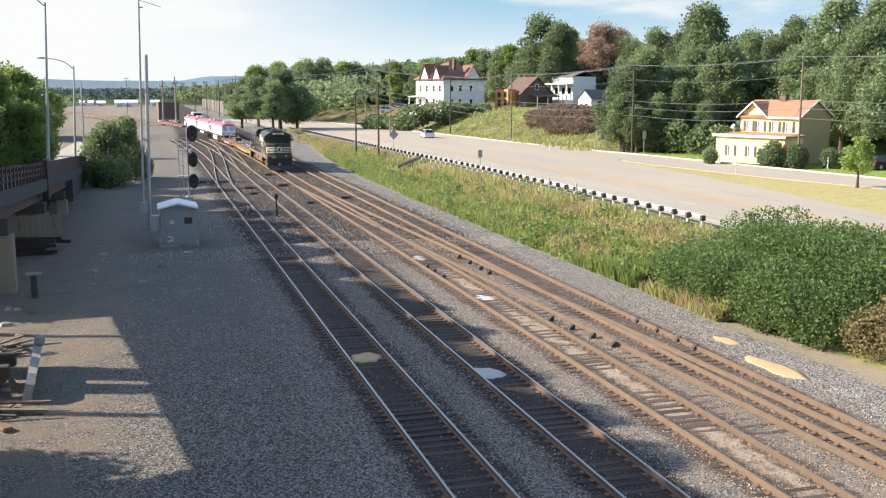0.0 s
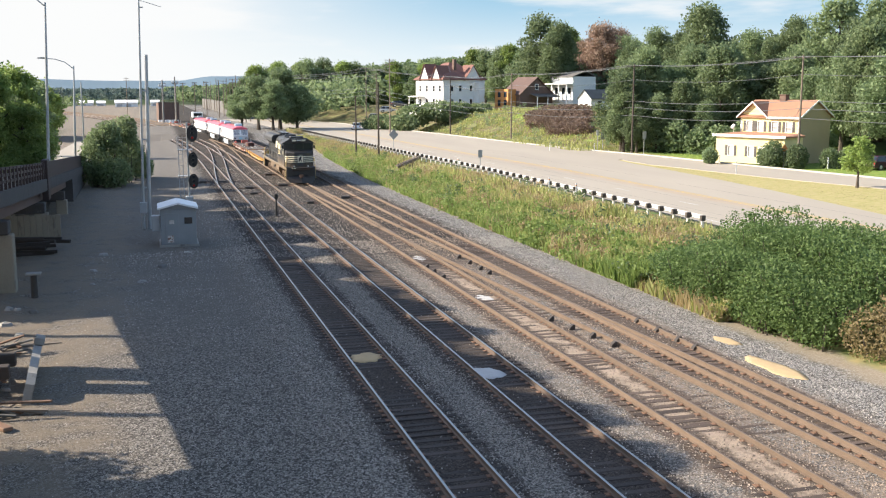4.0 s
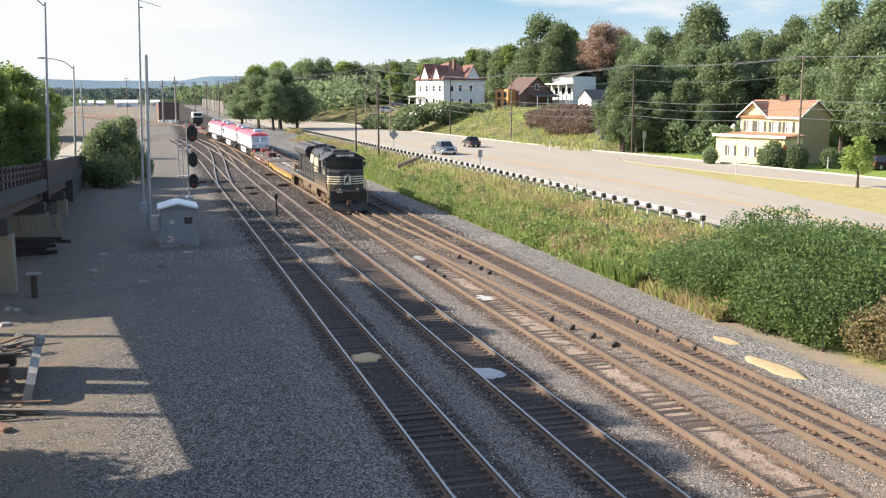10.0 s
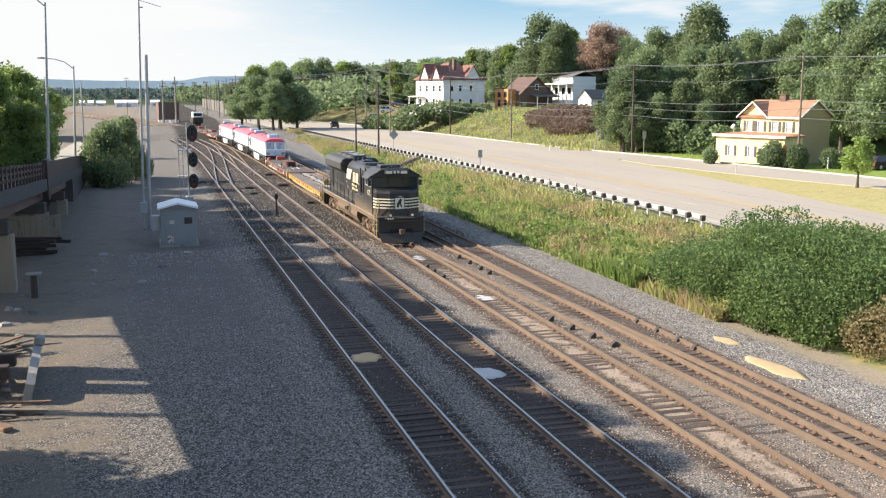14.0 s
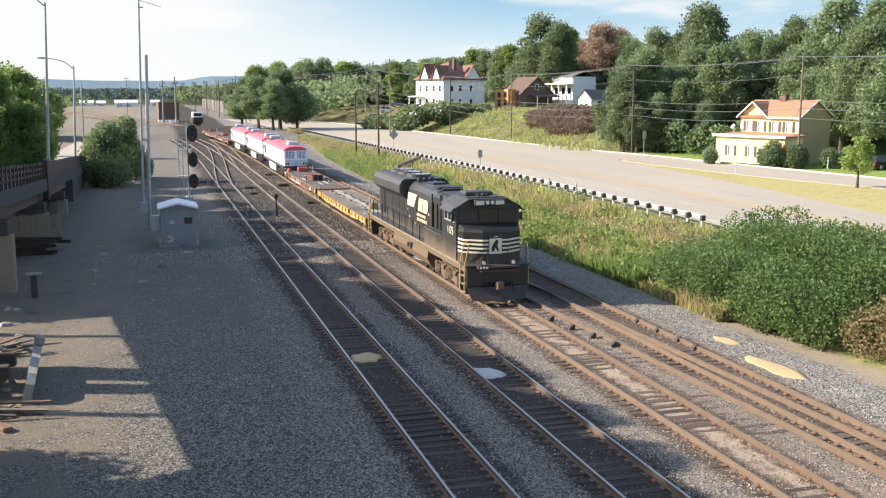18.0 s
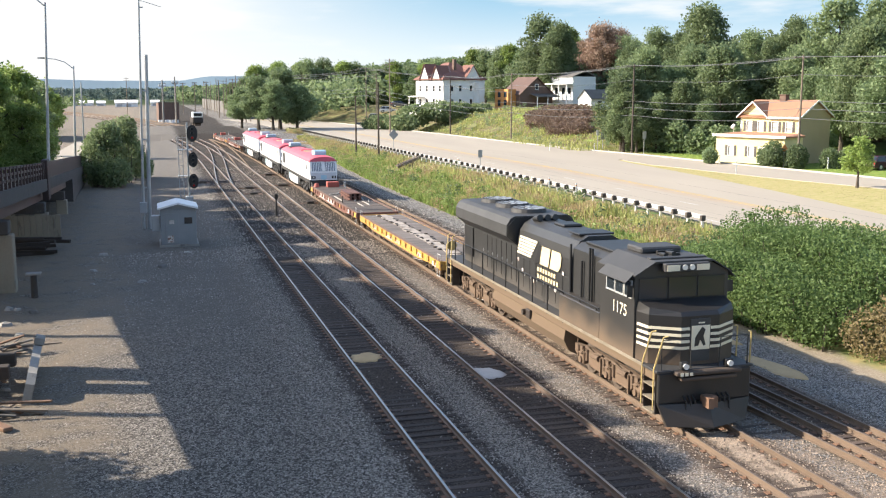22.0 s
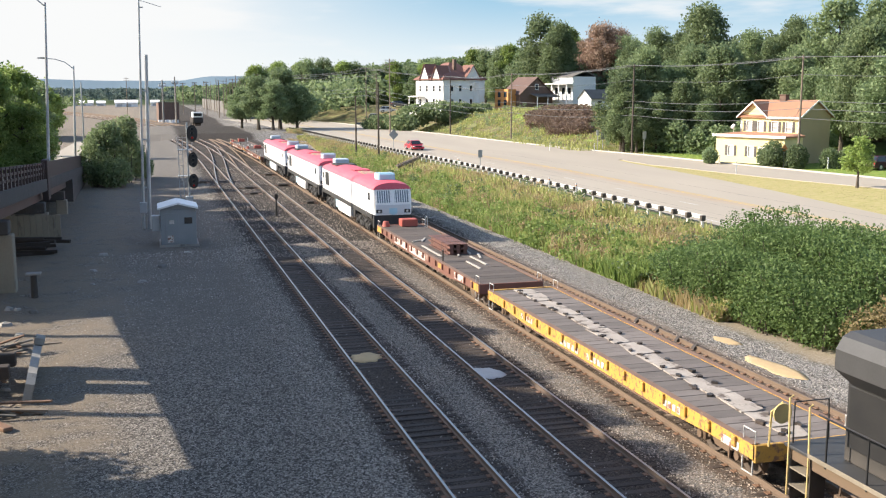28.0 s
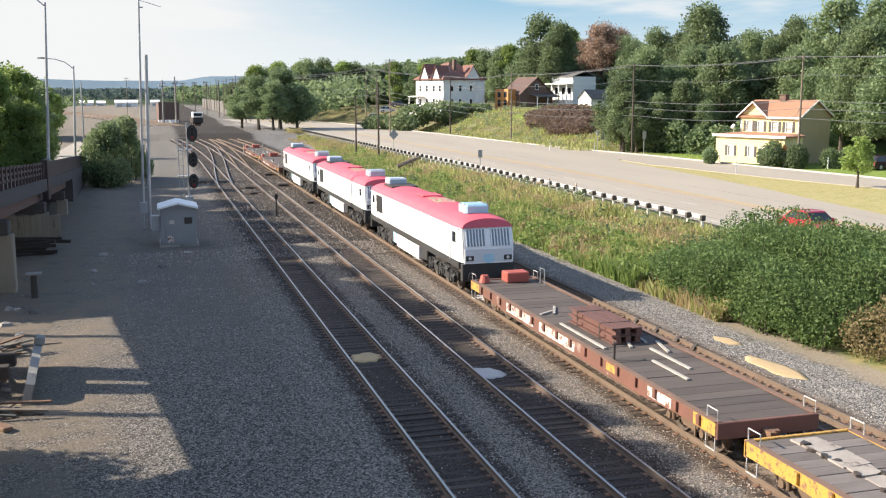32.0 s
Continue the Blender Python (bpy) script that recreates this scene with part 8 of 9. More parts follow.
hy = thing("bollard", pose(-5.75, 52.0, -0.34), "dark capped bollard at the foot of the ramp", "bollard")
part("post", Build().cyl((0, 0, 0), (0, 0, 1.15), 0.17, 0.15, 12), M_STEEL_DARK, hy)
part("cap", Build().box(-0.35, 0.35, -0.25, 0.25, 1.15, 1.25, 0.02), M_CONC, hy)
rock_rng = random.Random(17)
ROCK = []
for k in range(5):
    b = Build()
    rr = random.Random(k)
    rings = []
    for f, z in ((0.7, -0.5), (1.0, 0.0), (0.75, 0.6), (0.25, 0.85)):
        rings.append([(f * math.cos(a * 1.0472) * rr.uniform(0.75, 1.15), f * math.sin(a * 1.0472) * rr.uniform(0.75, 1.15), z * rr.uniform(0.8, 1.1)) for a in range(6)])
    ROCK.append(b.loft(rings).mesh("rock", [M_CONC, M_KERB, M_CONC, M_CONC_DARK, M_CONC][k]))
for k in range(36):
    if k < 30:
        x, y = rock_rng.uniform(-8, -4.8), rock_rng.uniform(29, 50)
    else:
        x, y = rock_rng.uniform(-7, 5), rock_rng.uniform(50, 75)
    s = rock_rng.uniform(0.08, 0.3)
    ob = part("rubble_block", ROCK[k % 5], None, None, at=Matrix.Translation((x, y, -0.33)) @ Matrix.Rotation(k, 4, 'Z') @ Matrix.Diagonal((s * rock_rng.uniform(0.8, 1.6), s, s * 0.7, 1)))
    tagged(ob, "broken lump of concrete rubble on the dirt", "rubble", "rubble under the ramp")
jn = thing("scrap_heap", pose(-7.6, 66.0, -0.36), "dark heap of scrap timber under the ramp", "scrap heap")
for k in range(12):
    a = rock_rng.uniform(-0.4, 0.4)
    part("scrap_timber", Build().box(-1.8, 1.8, -0.12, 0.12, 0, 0.2, 0.02).move(Matrix.Translation((rock_rng.uniform(-1.2, 1.0), rock_rng.uniform(-2, 2), 0.02 + 0.08 * k)) @ Matrix.Rotation(a, 4, 'Z')), M_TIE, jn)

dbr = random.Random(23)
for cx_, cy_, nb_ in ((-5.6, 41.2, 9), (-5.0, 32.6, 8), (-5.9, 37.5, 6)):
    hp = thing("debris_heap", pose(cx_, cy_, -0.36), "heap of broken boards and rubble on the dirt", "debris", "debris at the slab")
    for k in range(nb_):
        ln = dbr.uniform(0.4, 1.3)
        part("broken_board", Build().box(-ln, ln, -0.07, 0.07, 0.0, 0.06, 0.01).move(Matrix.Translation((dbr.uniform(-0.7, 0.7), dbr.uniform(-0.9, 0.9), 0.03 + 0.05 * k)) @ Matrix.Rotation(dbr.uniform(0, 3.1), 4, 'Z') @ Matrix.Rotation(dbr.uniform(-0.25, 0.25), 4, 'Y')), (M_WOODPOLE, M_CONC_DARK, M_PLATE)[k % 3], hp)

# loose stones standing proud of the ballast
st_rng = np.random.RandomState(9)
n_st = 110000
sx_ = np.where(st_rng.rand(n_st) < 0.6, st_rng.uniform(-4, 23.2, n_st), st_rng.choice([9.4, 13.3, 17.1, 21.6, 4.8, 22.2, 9.2], n_st) + st_rng.normal(0, 0.55, n_st))
sy_ = 17 + 48 * st_rng.rand(n_st) ** 1.5
inside = np.min([np.abs(sx_ - c) for c in (7.42, 11.36)], axis=0) < 0.95
keep = (~inside | (st_rng.rand(n_st) < 0.07)) & ((sx_ > -1.5) | (st_rng.rand(n_st) < 0.25))
sx_, sy_ = sx_[keep], sy_[keep]
far_n = 26000
fy_ = 60 + 75 * st_rng.rand(far_n) ** 1.3
sx_ = np.concatenate([sx_, st_rng.uniform(3.5, 23, far_n)])
sy_ = np.concatenate([sy_, fy_])
n_st = len(sx_)
gz_ = np.array([height(a, b) for a, b in zip(sx_, sy_)])
s_ = st_rng.uniform(0.02, 0.05, n_st) * np.where(sy_ > 60, 1.5, 1.0)
an_ = st_rng.uniform(0, 6.28, n_st)
co_ = np.empty((n_st, 4, 3))
for i, (a, rad_, up) in enumerate(((0.0, 1.0, 0.0), (2.2, 0.95, 0.0), (4.1, 0.9, 0.0), (1.0, 0.2, 0.85))):
    w = rad_ * st_rng.uniform(0.75, 1.2, n_st) * s_
    co_[:, i, 0] = sx_ + w * np.cos(an_ + a)
    co_[:, i, 1] = sy_ + w * np.sin(an_ + a)
    co_[:, i, 2] = gz_ - 0.006 + up * s_ * st_rng.uniform(0.7, 1.2, n_st)
k_ = np.arange(n_st)[:, None] * 4
sf = np.concatenate([k_ + np.array([[0, 1, 3]]), k_ + np.array([[1, 2, 3]]), k_ + np.array([[2, 0, 3]])]).tolist()
sv = co_.reshape(-1, 3).tolist()
M_STONE = material("loose_ballast_stone", (0.48, 0.45, 0.41), (0.3, 0.275, 0.245), rough=0.9, scale=9, fine=40)
q = M_STONE.node_tree
hs_, gi_, vr_ = q.nodes.new("ShaderNodeHueSaturation"), q.nodes.new("ShaderNodeNewGeometry"), q.nodes.new("ShaderNodeMapRange")
vr_.inputs["To Min"].default_value, vr_.inputs["To Max"].default_value = 0.3, 1.15
old_ = q.nodes["Principled BSDF"].inputs["Base Color"].links[0].from_socket
q.links.new(gi_.outputs["Random Per Island"], vr_.inputs["Value"])
q.links.new(vr_.outputs[0], hs_.inputs["Value"])
sp_x, gr_, mx_ = q.nodes.new("ShaderNodeSeparateXYZ"), q.nodes.new("ShaderNodeValToRGB"), q.nodes.new("ShaderNodeMix")
q.links.new(gi_.outputs["Position"], sp_x.inputs[0])
dv_ = q.nodes.new("ShaderNodeMath")
dv_.operation, dv_.inputs[1].default_value = 'DIVIDE', 25.0
q.links.new(sp_x.outputs[0], dv_.inputs[0])
q.links.new(dv_.outputs[0], gr_.inputs["Fac"])
for pos, v in ((0.0, 0.25), (0.3, 0.25), (0.53, 0.5), (0.6, 0.85), (0.8, 0.8), (0.84, 0.1), (1.0, 0.0)):      # rust dust from the running tracks
    e_ = gr_.color_ramp.elements[0] if pos == 0 else gr_.color_ramp.elements[-1] if pos == 1 else gr_.color_ramp.elements.new(pos)
    e_.color = (v, v, v, 1)
mx_.data_type, mx_.blend_type = 'RGBA', 'MULTIPLY'
mx_.inputs[7].default_value = (0.82, 0.66, 0.53, 1)
q.links.new(gr_.outputs["Color"], mx_.inputs[0])
q.links.new(old_, mx_.inputs[6])
q.links.new(mx_.outputs[2], hs_.inputs["Color"])
q.links.new(hs_.outputs["Color"], q.nodes["Principled BSDF"].inputs["Base Color"])
sm_ = bpy.data.meshes.new("loose_stones")
sm_.from_pydata(sv, [], sf)
sm_.materials.append(M_STONE)
tagged(new("loose_stones", sm_), "loose grey ballast stones over the yard and tracks", "stones", kind="stuff")

# ---- far end of the yard ----
wl = thing("retaining_wall", pose(0, 0, 0), "long stained concrete retaining wall beyond the tracks", "wall")
for k in range(12):
    y0, y1 = 330 + k * 22, 330 + (k + 1) * 22 - 0.1
    part("wall_panel", Build().loft([[(29.5, y, -0.5), (30.1, y, -0.5), (30.1, y, 5.6), (29.5, y, 5.6)] for y in (y0, y1)]), M_CONC_DARK, wl)
for x, y, w, d_, h, mt, lb in ((-18.5, 617, 12.5, 10, 2.5, M_TRIM, "long white warehouse beyond the yard"), (-46, 665, 13, 9, 1.9, M_TRIM, "long white warehouse beyond the yard"), (-31, 668, 5, 8, 1.7, M_TRIM, "small white yard building"), (1.5, 655, 5, 8, 2.2, M_TRIM, "small white yard building")):
    wb = thing("warehouse", pose(x, y, height(x, y) - 0.2), lb, "warehouse", "yard buildings")
    part("wall", Build().box(0, w, 0, d_, 0, h, 0.05), mt, wb)
    part("roof", Build().prism([(-0.4, h), (d_ / 2, h + 1.5), (d_ + 0.4, h), (d_ + 0.4, h + 0.2), (d_ / 2, h + 1.7), (-0.4, h + 0.2)], 'x', -0.4, w + 0.4), M_TRIM, wb)
    for k in range(int(w / 5)):
        part("dock_door", Build().box(1 + k * 5, 4 + k * 5, -0.05, -0.004, 0, h * 0.7), M_STEEL, wb)
for k in range(5):
    y = 480 + k * 16
    bc = thing("freight_car", pose(-2.0 + bend(y) * 0.9, y, -0.1, 0, 0, math.degrees(math.atan2(-(bend(y + 15) - bend(y)), 15))), "rust-brown boxcar standing in the far yard", "freight car", "parked freight cars")
    part("body", Build().box(-1.5, 1.5, 0.3, 15.0, 1.0, 4.2, 0.05), M_STACK if k % 2 else M_BRICK, bc)
    part("roof", Build().prism([(-1.55, 4.2), (0, 4.45), (1.55, 4.2)], 'y', 0.2, 15.1), M_STEEL_DARK, bc)
    for yy in (2.2, 13.0):
        part("truck", Build().box(-1.1, 1.1, yy - 1.2, yy + 1.2, 0.25, 0.95, 0.05), M_STEEL_DARK, bc)
for k in range(13):     # line poles before the wall
    y = 300 + k * 19
    lp_ = thing("line_pole", pose(27.2 + 0.2 * (k % 3), y, -0.4), "slim weathered line pole before the retaining wall", "utility pole", "line poles before the wall")
    part("pole", Build().cyl((0, 0, 0), (0, 0, 12.5 + (k * 7 % 5) * 0.7), 0.16, 0.11, 8), M_WOODPOLE, lp_)
    part("crossarm", Build().box(-1.0, 1.0, -0.06, 0.06, 11.4, 11.55), M_WOODPOLE, lp_)
ob_ = thing("ore_shed", pose(3.2, 352, -0.35, 0, 0, 8), "dark brown timber loading shed beside the far tracks", "shed")
for k in range(16):
    part("wall_plank", Build().box(k * 0.42, k * 0.42 + 0.4, 0, 0.12, 0, 6.3 + 0.05 * (k % 3), 0.01), M_BRICK, ob_)
part("side_wall", Build().box(6.6, 6.75, 0.13, 5.0, 0, 6.2), M_BRICK, ob_)
part("side_wall", Build().box(0.0, 0.15, 0.13, 5.0, 0, 6.2), M_BRICK, ob_)
part("roof", Build().box(-0.2, 6.95, 0.0, 5.2, 6.42, 6.55), M_STEEL_DARK, ob_)
for x, h_ in ((4.4, 13.6), (8.2, 14.6)):
    lp_ = thing("yard_light_pole", pose(x, 330, -0.4), "tall pale yard light pole", "light pole", "yard light poles")
    part("pole", Build().cyl((0, 0, 0), (0, 0, h_), 0.28, 0.2, 10), M_CONC, lp_)
    part("lamp_bracket", Build().box(-0.9, 0.9, -0.15, 0.15, h_ - 2.2, h_ - 1.9), M_STEEL, lp_)
    for sx in (-0.8, 0.8):
        part("floodlight", Build().box(sx - 0.3, sx + 0.3, -0.35, 0.1, h_ - 1.9, h_ - 1.4, 0.04), M_TRIM, lp_)
rv = random.Random(3)
for k in range(9):
    pt = thing("white_pipe_stack", pose(3.2 + k * 0.7, 338 + rv.uniform(-2, 2), -0.3), "pale bags and drums beside the far switches", "drums", "drums in the far yard")
    part("drum", Build().cyl((0, 0, 0), (0, 0, 0.9), 0.4, 0.4, 12), M_TRIM, pt)
    part("lid", Build().cyl((0, 0, 0.9), (0, 0, 0.95), 0.42, 0.42, 12), M_CONC, pt)
pk = thing("parked_engine", pose(13.2, 292.0, 0.0, 0, 0, 6), "white-topped dark maintenance vehicle standing on the far track", "rail vehicle")
part("body", Build().box(-1.4, 1.4, 0, 6, 0.9, 2.4, 0.08), M_STEEL_DARK, pk)
part("cab", Build().box(-1.35, 1.35, 0.2, 3.2, 2.4, 3.9, 0.1), M_TRIM, pk)
part("windscreen", Build().box(-1.1, 1.1, 0.15, 0.196, 2.8, 3.6), M_GLASS, pk)
part("wheel", Build().cyl((-0.9, 1.2, 0.45), (0.9, 1.2, 0.45), 0.45, 0.45, 14).cyl((-0.9, 4.8, 0.45), (0.9, 4.8, 0.45), 0.45, 0.45, 14), M_WHEEL, pk)

# ---- road vehicles: front towards -y, y = 0 at the middle ----
def paint(name, c, rough=0.28, metal=0.3):
    m = material(name, c, tuple(v * 0.85 for v in c), rough=rough, metal=metal, scale=1.5, fine=30, bump=0)
    m.node_tree.nodes["Principled BSDF"].inputs["Coat Weight"].default_value = 0.5
    return m


M_TYRE = material("black_tyre", (0.02, 0.02, 0.02), (0.035, 0.033, 0.03), rough=0.85, scale=4, fine=30)
M_RIM = material("alloy_rim", (0.6, 0.6, 0.6), (0.45, 0.45, 0.45), rough=0.35, metal=0.7, scale=4, fine=20, bump=0)
M_TAIL = material("red_tail_lamp", (0.4, 0.02, 0.02), (0.3, 0.015, 0.015), rough=0.2, scale=4, bump=0)


def vehicle(kind, mat, label, name, length, width, tall, m=None, group=""):
    v = thing(name, m if m is not None else pose(45, 80, 0.8), label, "pickup truck" if kind == "pickup" else "car", group)
    L, w = length / 2, width / 2
    g = 0.28 if kind != "pickup" else 0.4
    belt = tall * 0.58
    if kind == "pickup":
        low = [(-L, g + 0.1), (-L + 0.05, g + 0.45), (-L + 0.12, belt - 0.02), (-L + 1.45, belt + 0.06), (-L + 3.9, belt + 0.06), (L - 0.02, belt + 0.02), (L, g + 0.2), (L - 0.1, g), (-L + 0.15, g)]
        top = [(-L + 1.35, belt), (-L + 2.15, tall - 0.03), (-L + 2.5, tall), (-L + 3.6, tall), (-L + 3.95, belt)]
    elif kind == "suv":
        low = [(-L, g + 0.1), (-L + 0.05, g + 0.45), (-L + 0.15, belt - 0.12), (-L + 1.2, belt), (L - 0.1, belt + 0.04), (L, g + 0.3), (L - 0.08, g), (-L + 0.15, g)]
        top = [(-L + 1.05, belt), (-L + 1.85, tall - 0.03), (-L + 2.2, tall), (L - 0.7, tall - 0.02), (L - 0.15, belt)]
    else:
        low = [(-L, g + 0.1), (-L + 0.06, g + 0.32), (-L + 0.25, belt - 0.15), (-L + 1.15, belt - 0.02), (L - 0.5, belt + 0.02), (L - 0.08, belt - 0.06), (L, g + 0.25), (L - 0.1, g), (-L + 0.15, g)]
        top = [(-L + 1.0, belt - 0.02), (-L + 1.85, tall - 0.04), (-L + 2.3, tall), (L - 1.35, tall - 0.04), (L - 0.5, belt)]
    def hull(pts, w0, w1, split):
        b = Build()
        n = len(pts)
        def wd(p):
            return w0 if p[1] < split else w1
        rings = [[(-wd(p), p[0], p[1]) for p in pts], [(wd(p), p[0], p[1]) for p in pts]]
        return b.loft(rings)
    body = part("body", hull(low, w, w * 0.97, belt - 0.05), mat, v)
    cabin = part("cabin", hull(top, w * 0.93, w * 0.76, belt + 0.1), mat, v)
    t0, t1, t2, t3, t4 = top
    for sx in (-1, 1):
        def on(p, o=0.012):
            f = (p[1] - belt) / (tall - belt)
            return (sx * (w * (0.93 - 0.17 * max(0, f)) + o), p[0], p[1])
        zb, zt = belt + 0.07, tall - 0.09
        def yat(pa, pb, z):
            f = (z - pa[1]) / (pb[1] - pa[1])
            return pa[0] + (pb[0] - pa[0]) * f
        ya0, ya1 = yat(t0, t1, zb) + 0.12, yat(t0, t1, zt) + 0.1
        yb0, yb1 = yat(t4, t3, zb) - 0.12, yat(t4, t3, zt) - 0.1
        mid = (ya1 + yb1) / 2
        for q0, q1, q2, q3 in ((ya0, mid - 0.05, mid - 0.05, ya1), (mid + 0.05, yb0, yb1, mid + 0.05)):
            quad = [on((q0, zb)), on((q1, zb)), on((q2, zt)), on((q3, zt))]
            inner = [(p[0] - sx * 0.03, p[1], p[2]) for p in quad]
            part("side_window", Build().add(quad + inner, [(0, 1, 2, 3), (7, 6, 5, 4), (0, 4, 5, 1), (1, 5, 6, 2), (2, 6, 7, 3), (3, 7, 4, 0)]), M_GLASS, cabin)
        part("mirror", Build().box(*sorted((sx * w * 0.95, sx * (w + 0.16))), t0[0] + 0.35, t0[0] + 0.5, belt + 0.02, belt + 0.2, 0.02), mat, v)
        for wy in (-L + 0.95 if kind != "pickup" else -L + 1.0, L - 0.95 if kind != "pickup" else L - 1.2):
            rr = 0.33 if kind != "pickup" else 0.4
            part("wheel_arch", Build().cyl((sx * (w - 0.18), wy, rr), (sx * (w + 0.012), wy, rr), rr + 0.09, rr + 0.09, 18), M_BLACK, body)
            ty = part("wheel", Build().cyl((sx * (w - 0.2), wy, rr), (sx * (w + 0.03), wy, rr), rr, rr, 20), M_TYRE, v)
            part("rim", Build().cyl((sx * (w + 0.03), wy, rr), (sx * (w + 0.045), wy, rr), rr * 0.66, rr * 0.6, 14), M_RIM, ty)
        part("headlight", Build().box(*sorted((sx * w * 0.6, sx * w * 0.95)), -L - 0.012, -L + 0.12, belt - 0.3, belt - 0.14, 0.02), M_LAMP, body)
        part("tail_lamp", Build().box(*sorted((sx * w * 0.72, sx * w * 0.97)), L - 0.1, L + 0.015, belt - 0.28, belt - 0.04, 0.02), M_TAIL, body)
    def pane(pa, pb, s, nm):
        f0, f1 = 0.12, 0.88
        y0, z0 = pa[0] + (pb[0] - pa[0]) * f0, pa[1] + (pb[1] - pa[1]) * f0
        y1, z1 = pa[0] + (pb[0] - pa[0]) * f1, pa[1] + (pb[1] - pa[1]) * f1
        wa, wb = w * 0.84, w * 0.72
        o = s * 0.02
        quad = [(-wa, y0 + o, z0 + 0.015), (wa, y0 + o, z0 + 0.015), (wb, y1 + o, z1 + 0.015), (-wb, y1 + o, z1 + 0.015)]
        inner = [(p[0], p[1] - o * 2, p[2] - 0.03) for p in quad]
        part(nm, Build().add(quad + inner, [(0, 1, 2, 3), (7, 6, 5, 4), (0, 4, 5, 1), (1, 5, 6, 2), (2, 6, 7, 3), (3, 7, 4, 0)]), M_GLASS, cabin)
    pane(t0, t1, -1, "windshield")
    pane(t4, t3, 1, "rear_window")
    part("grille", Build().box(-w * 0.56, w * 0.56, -L - 0.02, -L + 0.08, g + 0.28, belt - 0.16, 0.02), M_BLACK, body)
    part("front_bumper", Build().box(-w * 0.98, w * 0.98, -L - 0.06, -L + 0.1, g - 0.02, g + 0.2, 0.04), M_RIM if kind == "pickup" and metal_trim else mat, body)
    part("rear_bumper", Build().box(-w * 0.98, w * 0.98, L - 0.1, L + 0.06, g - 0.02, g + 0.2, 0.04), M_RIM if kind == "pickup" and metal_trim else mat, body)
    if kind == "pickup":
        part("bed_liner", Build().box(-w * 0.82, w * 0.82, -L + 4.05, L - 0.12, belt + 0.035, belt + 0.075), M_BLACK, body)
    return v


metal_trim = True
silver_truck = vehicle("pickup", paint("silver_paint", (0.2, 0.235, 0.285), metal=0.5), "silver-blue pickup truck driving on the road", "pickup_truck", 5.8, 2.0, 1.88)
metal_trim = False
black_truck = vehicle("pickup", paint("black_car_paint", (0.015, 0.015, 0.018)), "black pickup truck driving on the road", "pickup_truck", 4.8, 1.78, 1.68)
red_car = vehicle("sedan", paint("red_car_paint", (0.5, 0.02, 0.04)), "red sedan driving on the road", "car", 4.6, 1.8, 1.48)
white_car = vehicle("suv", paint("white_car_paint", (0.7, 0.7, 0.7), metal=0.0), "white estate car driving on the road", "car", 4.7, 1.85, 1.65)
vehicle("suv", paint("dark_maroon_paint", (0.06, 0.015, 0.03)), "dark maroon car parked beside the house", "car", 4.6, 1.85, 1.6, pose(80.4, 96.6, height(80.4, 96.6) + 0.02, 0, 0, 100))
for i, (x, y, c) in enumerate(((55.5, 268, (0.02, 0.02, 0.02)), (60, 272, (0.5, 0.5, 0.5)), (64, 276, (0.6, 0.6, 0.6)), (68, 279, (0.03, 0.03, 0.035)))):
    vehicle("suv", paint("parked_paint", c, metal=0.0), "car parked on the lot beside the road", "car", 4.7, 1.85, 1.7, pose(x, y, height(x, y) + 0.02, 0, 0, 60 + 10 * i), "cars on the lot")

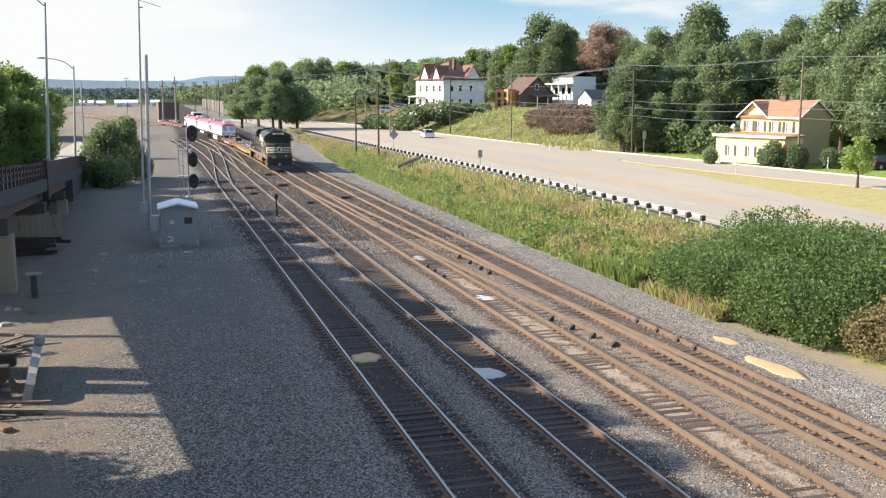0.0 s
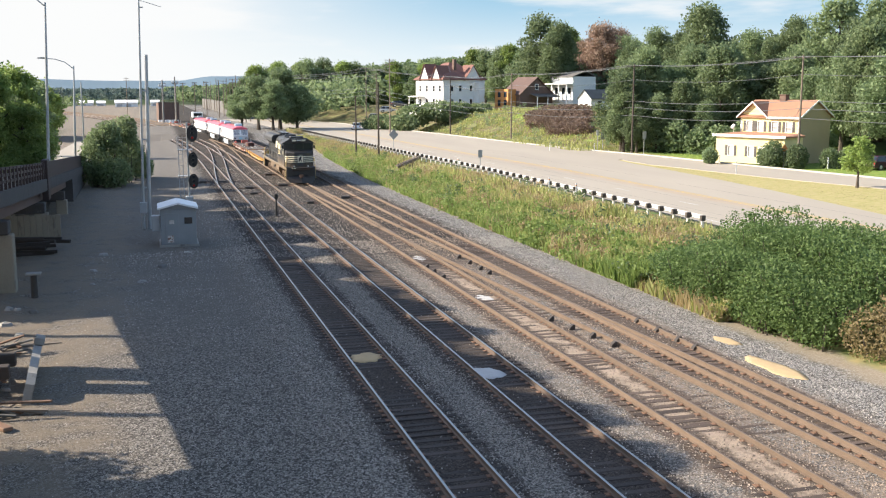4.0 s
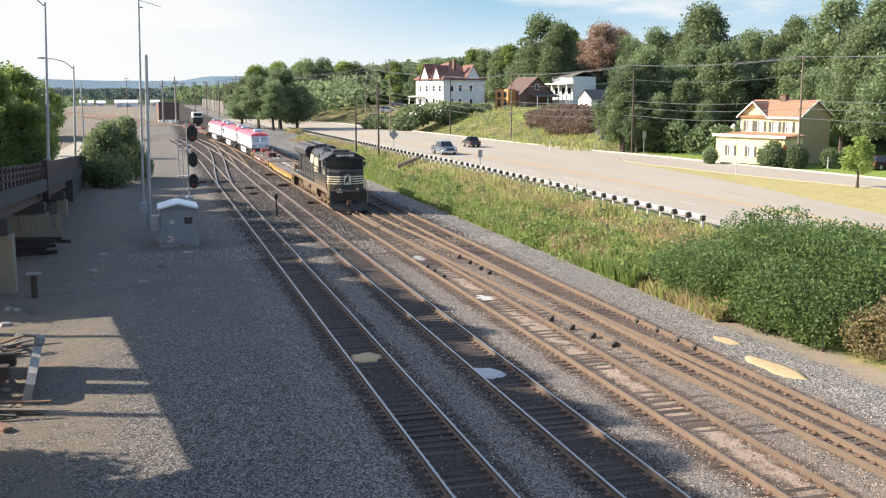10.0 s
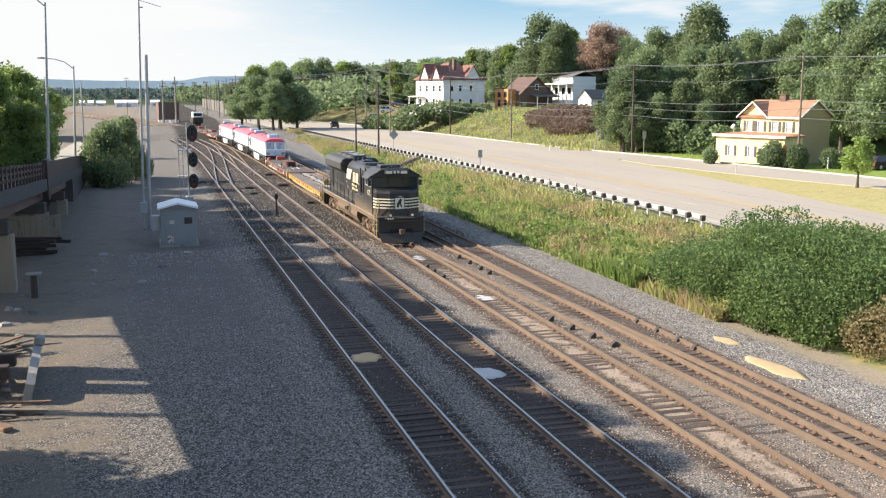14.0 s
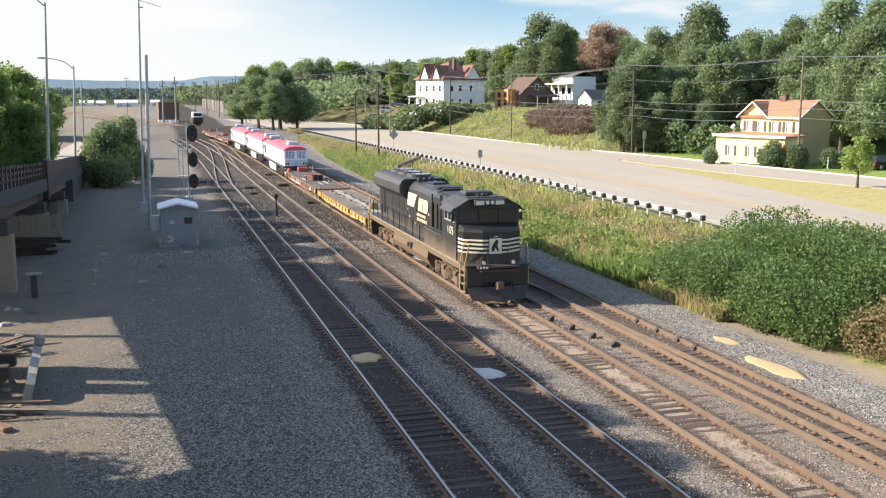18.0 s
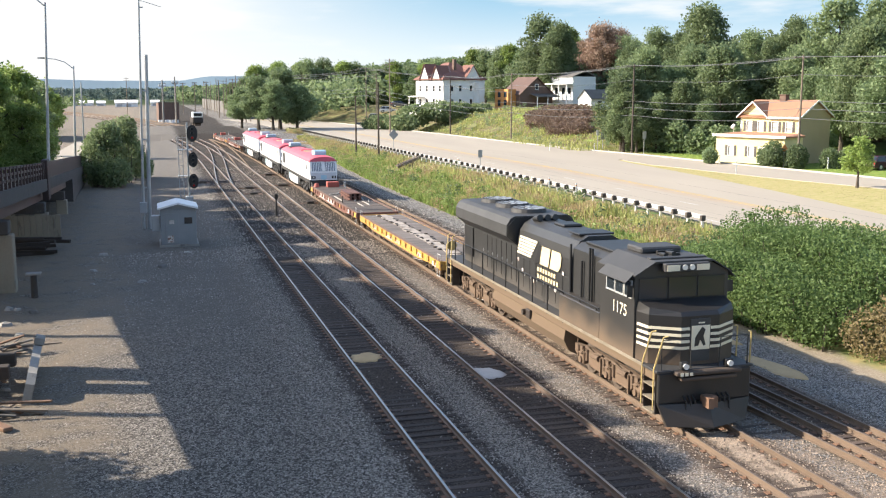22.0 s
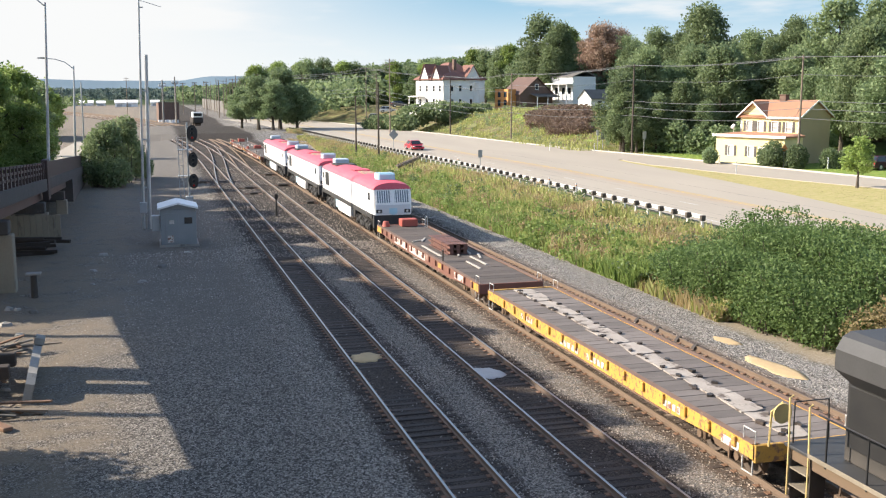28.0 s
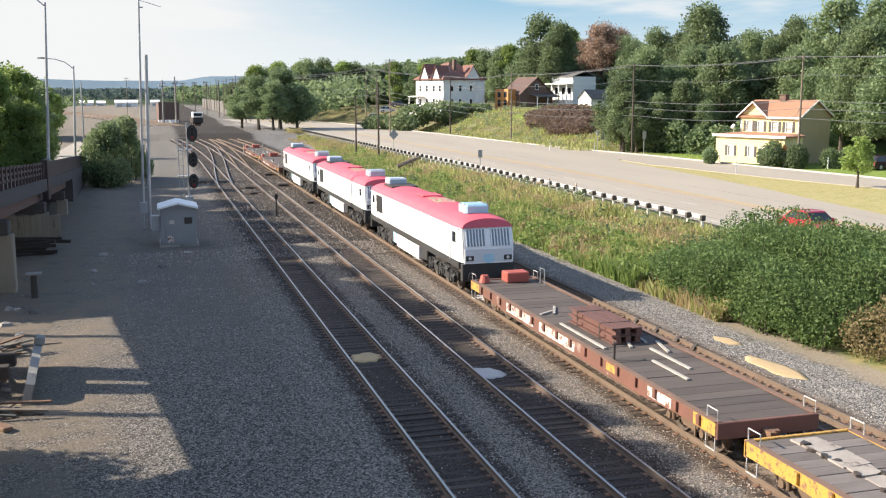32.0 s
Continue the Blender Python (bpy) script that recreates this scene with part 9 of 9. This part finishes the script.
TRAFFIC = [
    (silver_truck, [(0, 64.0, 460, 8), (3, 46.0, 340, 8), (6, 33.8, 242, 6), (7, 36.0, 213, 5), (8, 37.6, 186, 4), (9, 38.9, 164, 3), (10, 40.3, 138.5, 2.5), (11, 41.0, 109, 0.5), (12, 40.9, 77.3, 0), (13, 40.8, 51.5, 0), (14.5, 40.8, 20, 0), (20, 40.8, -110, 0), (32, 40.8, -390, 0)]),
    (black_truck, [(0, 49.5, -68, 180), (6, 49.7, 66.0, 180), (7, 50.1, 88.6, 181), (8, 50.6, 111.5, 181.5), (9, 50.3, 133.4, 179), (10, 49.8, 155.2, 178), (11, 49.0, 177.0, 177), (12, 47.8, 199.5, 175), (12.5, 47.0, 210.5, 174.5), (14.5, 43.0, 256, 175), (18, 50, 332, 186), (22, 64, 420, 188), (32, 98, 640, 188)]),
    (white_car, [(0, 51.5, 188.5, 176), (3, 47.6, 222.0, 174), (6, 43.2, 258.0, 173), (7, 41.5, 271.0, 173), (10, 46, 320, 184), (16, 66, 425, 188), (32, 105, 690, 188)]),
    (red_car, [(0, 105, 800, -8), (15, 66, 440, -8), (20, 47.0, 332, -4), (25, 34.5, 228, 5), (27.5, 38.2, 163, 2.5), (28, 38.9, 150, 2.5), (28.5, 39.3, 138.2, 2), (29, 39.6, 126.6, 1), (29.5, 39.7, 114.4, 0.5), (30, 39.8, 102.5, 0), (30.5, 39.8, 90.4, 0), (31, 39.8, 77.9, 0), (31.5, 39.8, 65.9, 0), (32, 39.8, 54, 0)]),
]


# ---- motion ----
FRONT = [(0, 123.4), (3, 110.1), (6, 96.8), (9.5, 81.4), (13, 66.0), (16.5, 49.7), (20, 33.5), (23, 19.9), (25.5, 8.4), (28, -3.1), (30, -12.9), (32, -22.7)]


def train_rows(offset, length):
    rows = []
    for t, y in FRONT:
        ya = y + offset + length * 0.2
        yb = y + offset + length * 0.8
        xa, xb = 15.2 + bend(ya), 15.2 + bend(yb)
        turn = math.degrees(math.atan2(-(xb - xa), yb - ya))
        xf = xa - (xb - xa) / 3.0
        rows.append((t, pose(xf, y + offset, 0, 0, 0, turn)))
    return rows


def motions():
    for car, offset, length in CONSIST:
        walk(car, train_rows(offset, length))
    walk(STACK[0], [(t, m @ pose(0, STACK[1] - 44.15, 1.21)) for t, m in train_rows(44.15, 21.6)])
    for wheel, axle in ROLLING:
        if wheel.parent not in (engine, yellow, brown):
            continue
        rows = []
        for k in range(201):
            t = k * 0.16
            rows.append((t, pose(0, axle, 0.535) @ Matrix.Rotation((FRONT[0][1] - lerp_table(FRONT, t)) / 0.535, 4, 'X')))
        walk(wheel, rows)
    for car, rows in TRAFFIC:
        walk(car, [(t, pose(x, y, 0.8, 0, 0, turn)) for t, x, y, turn in rows])


motions()
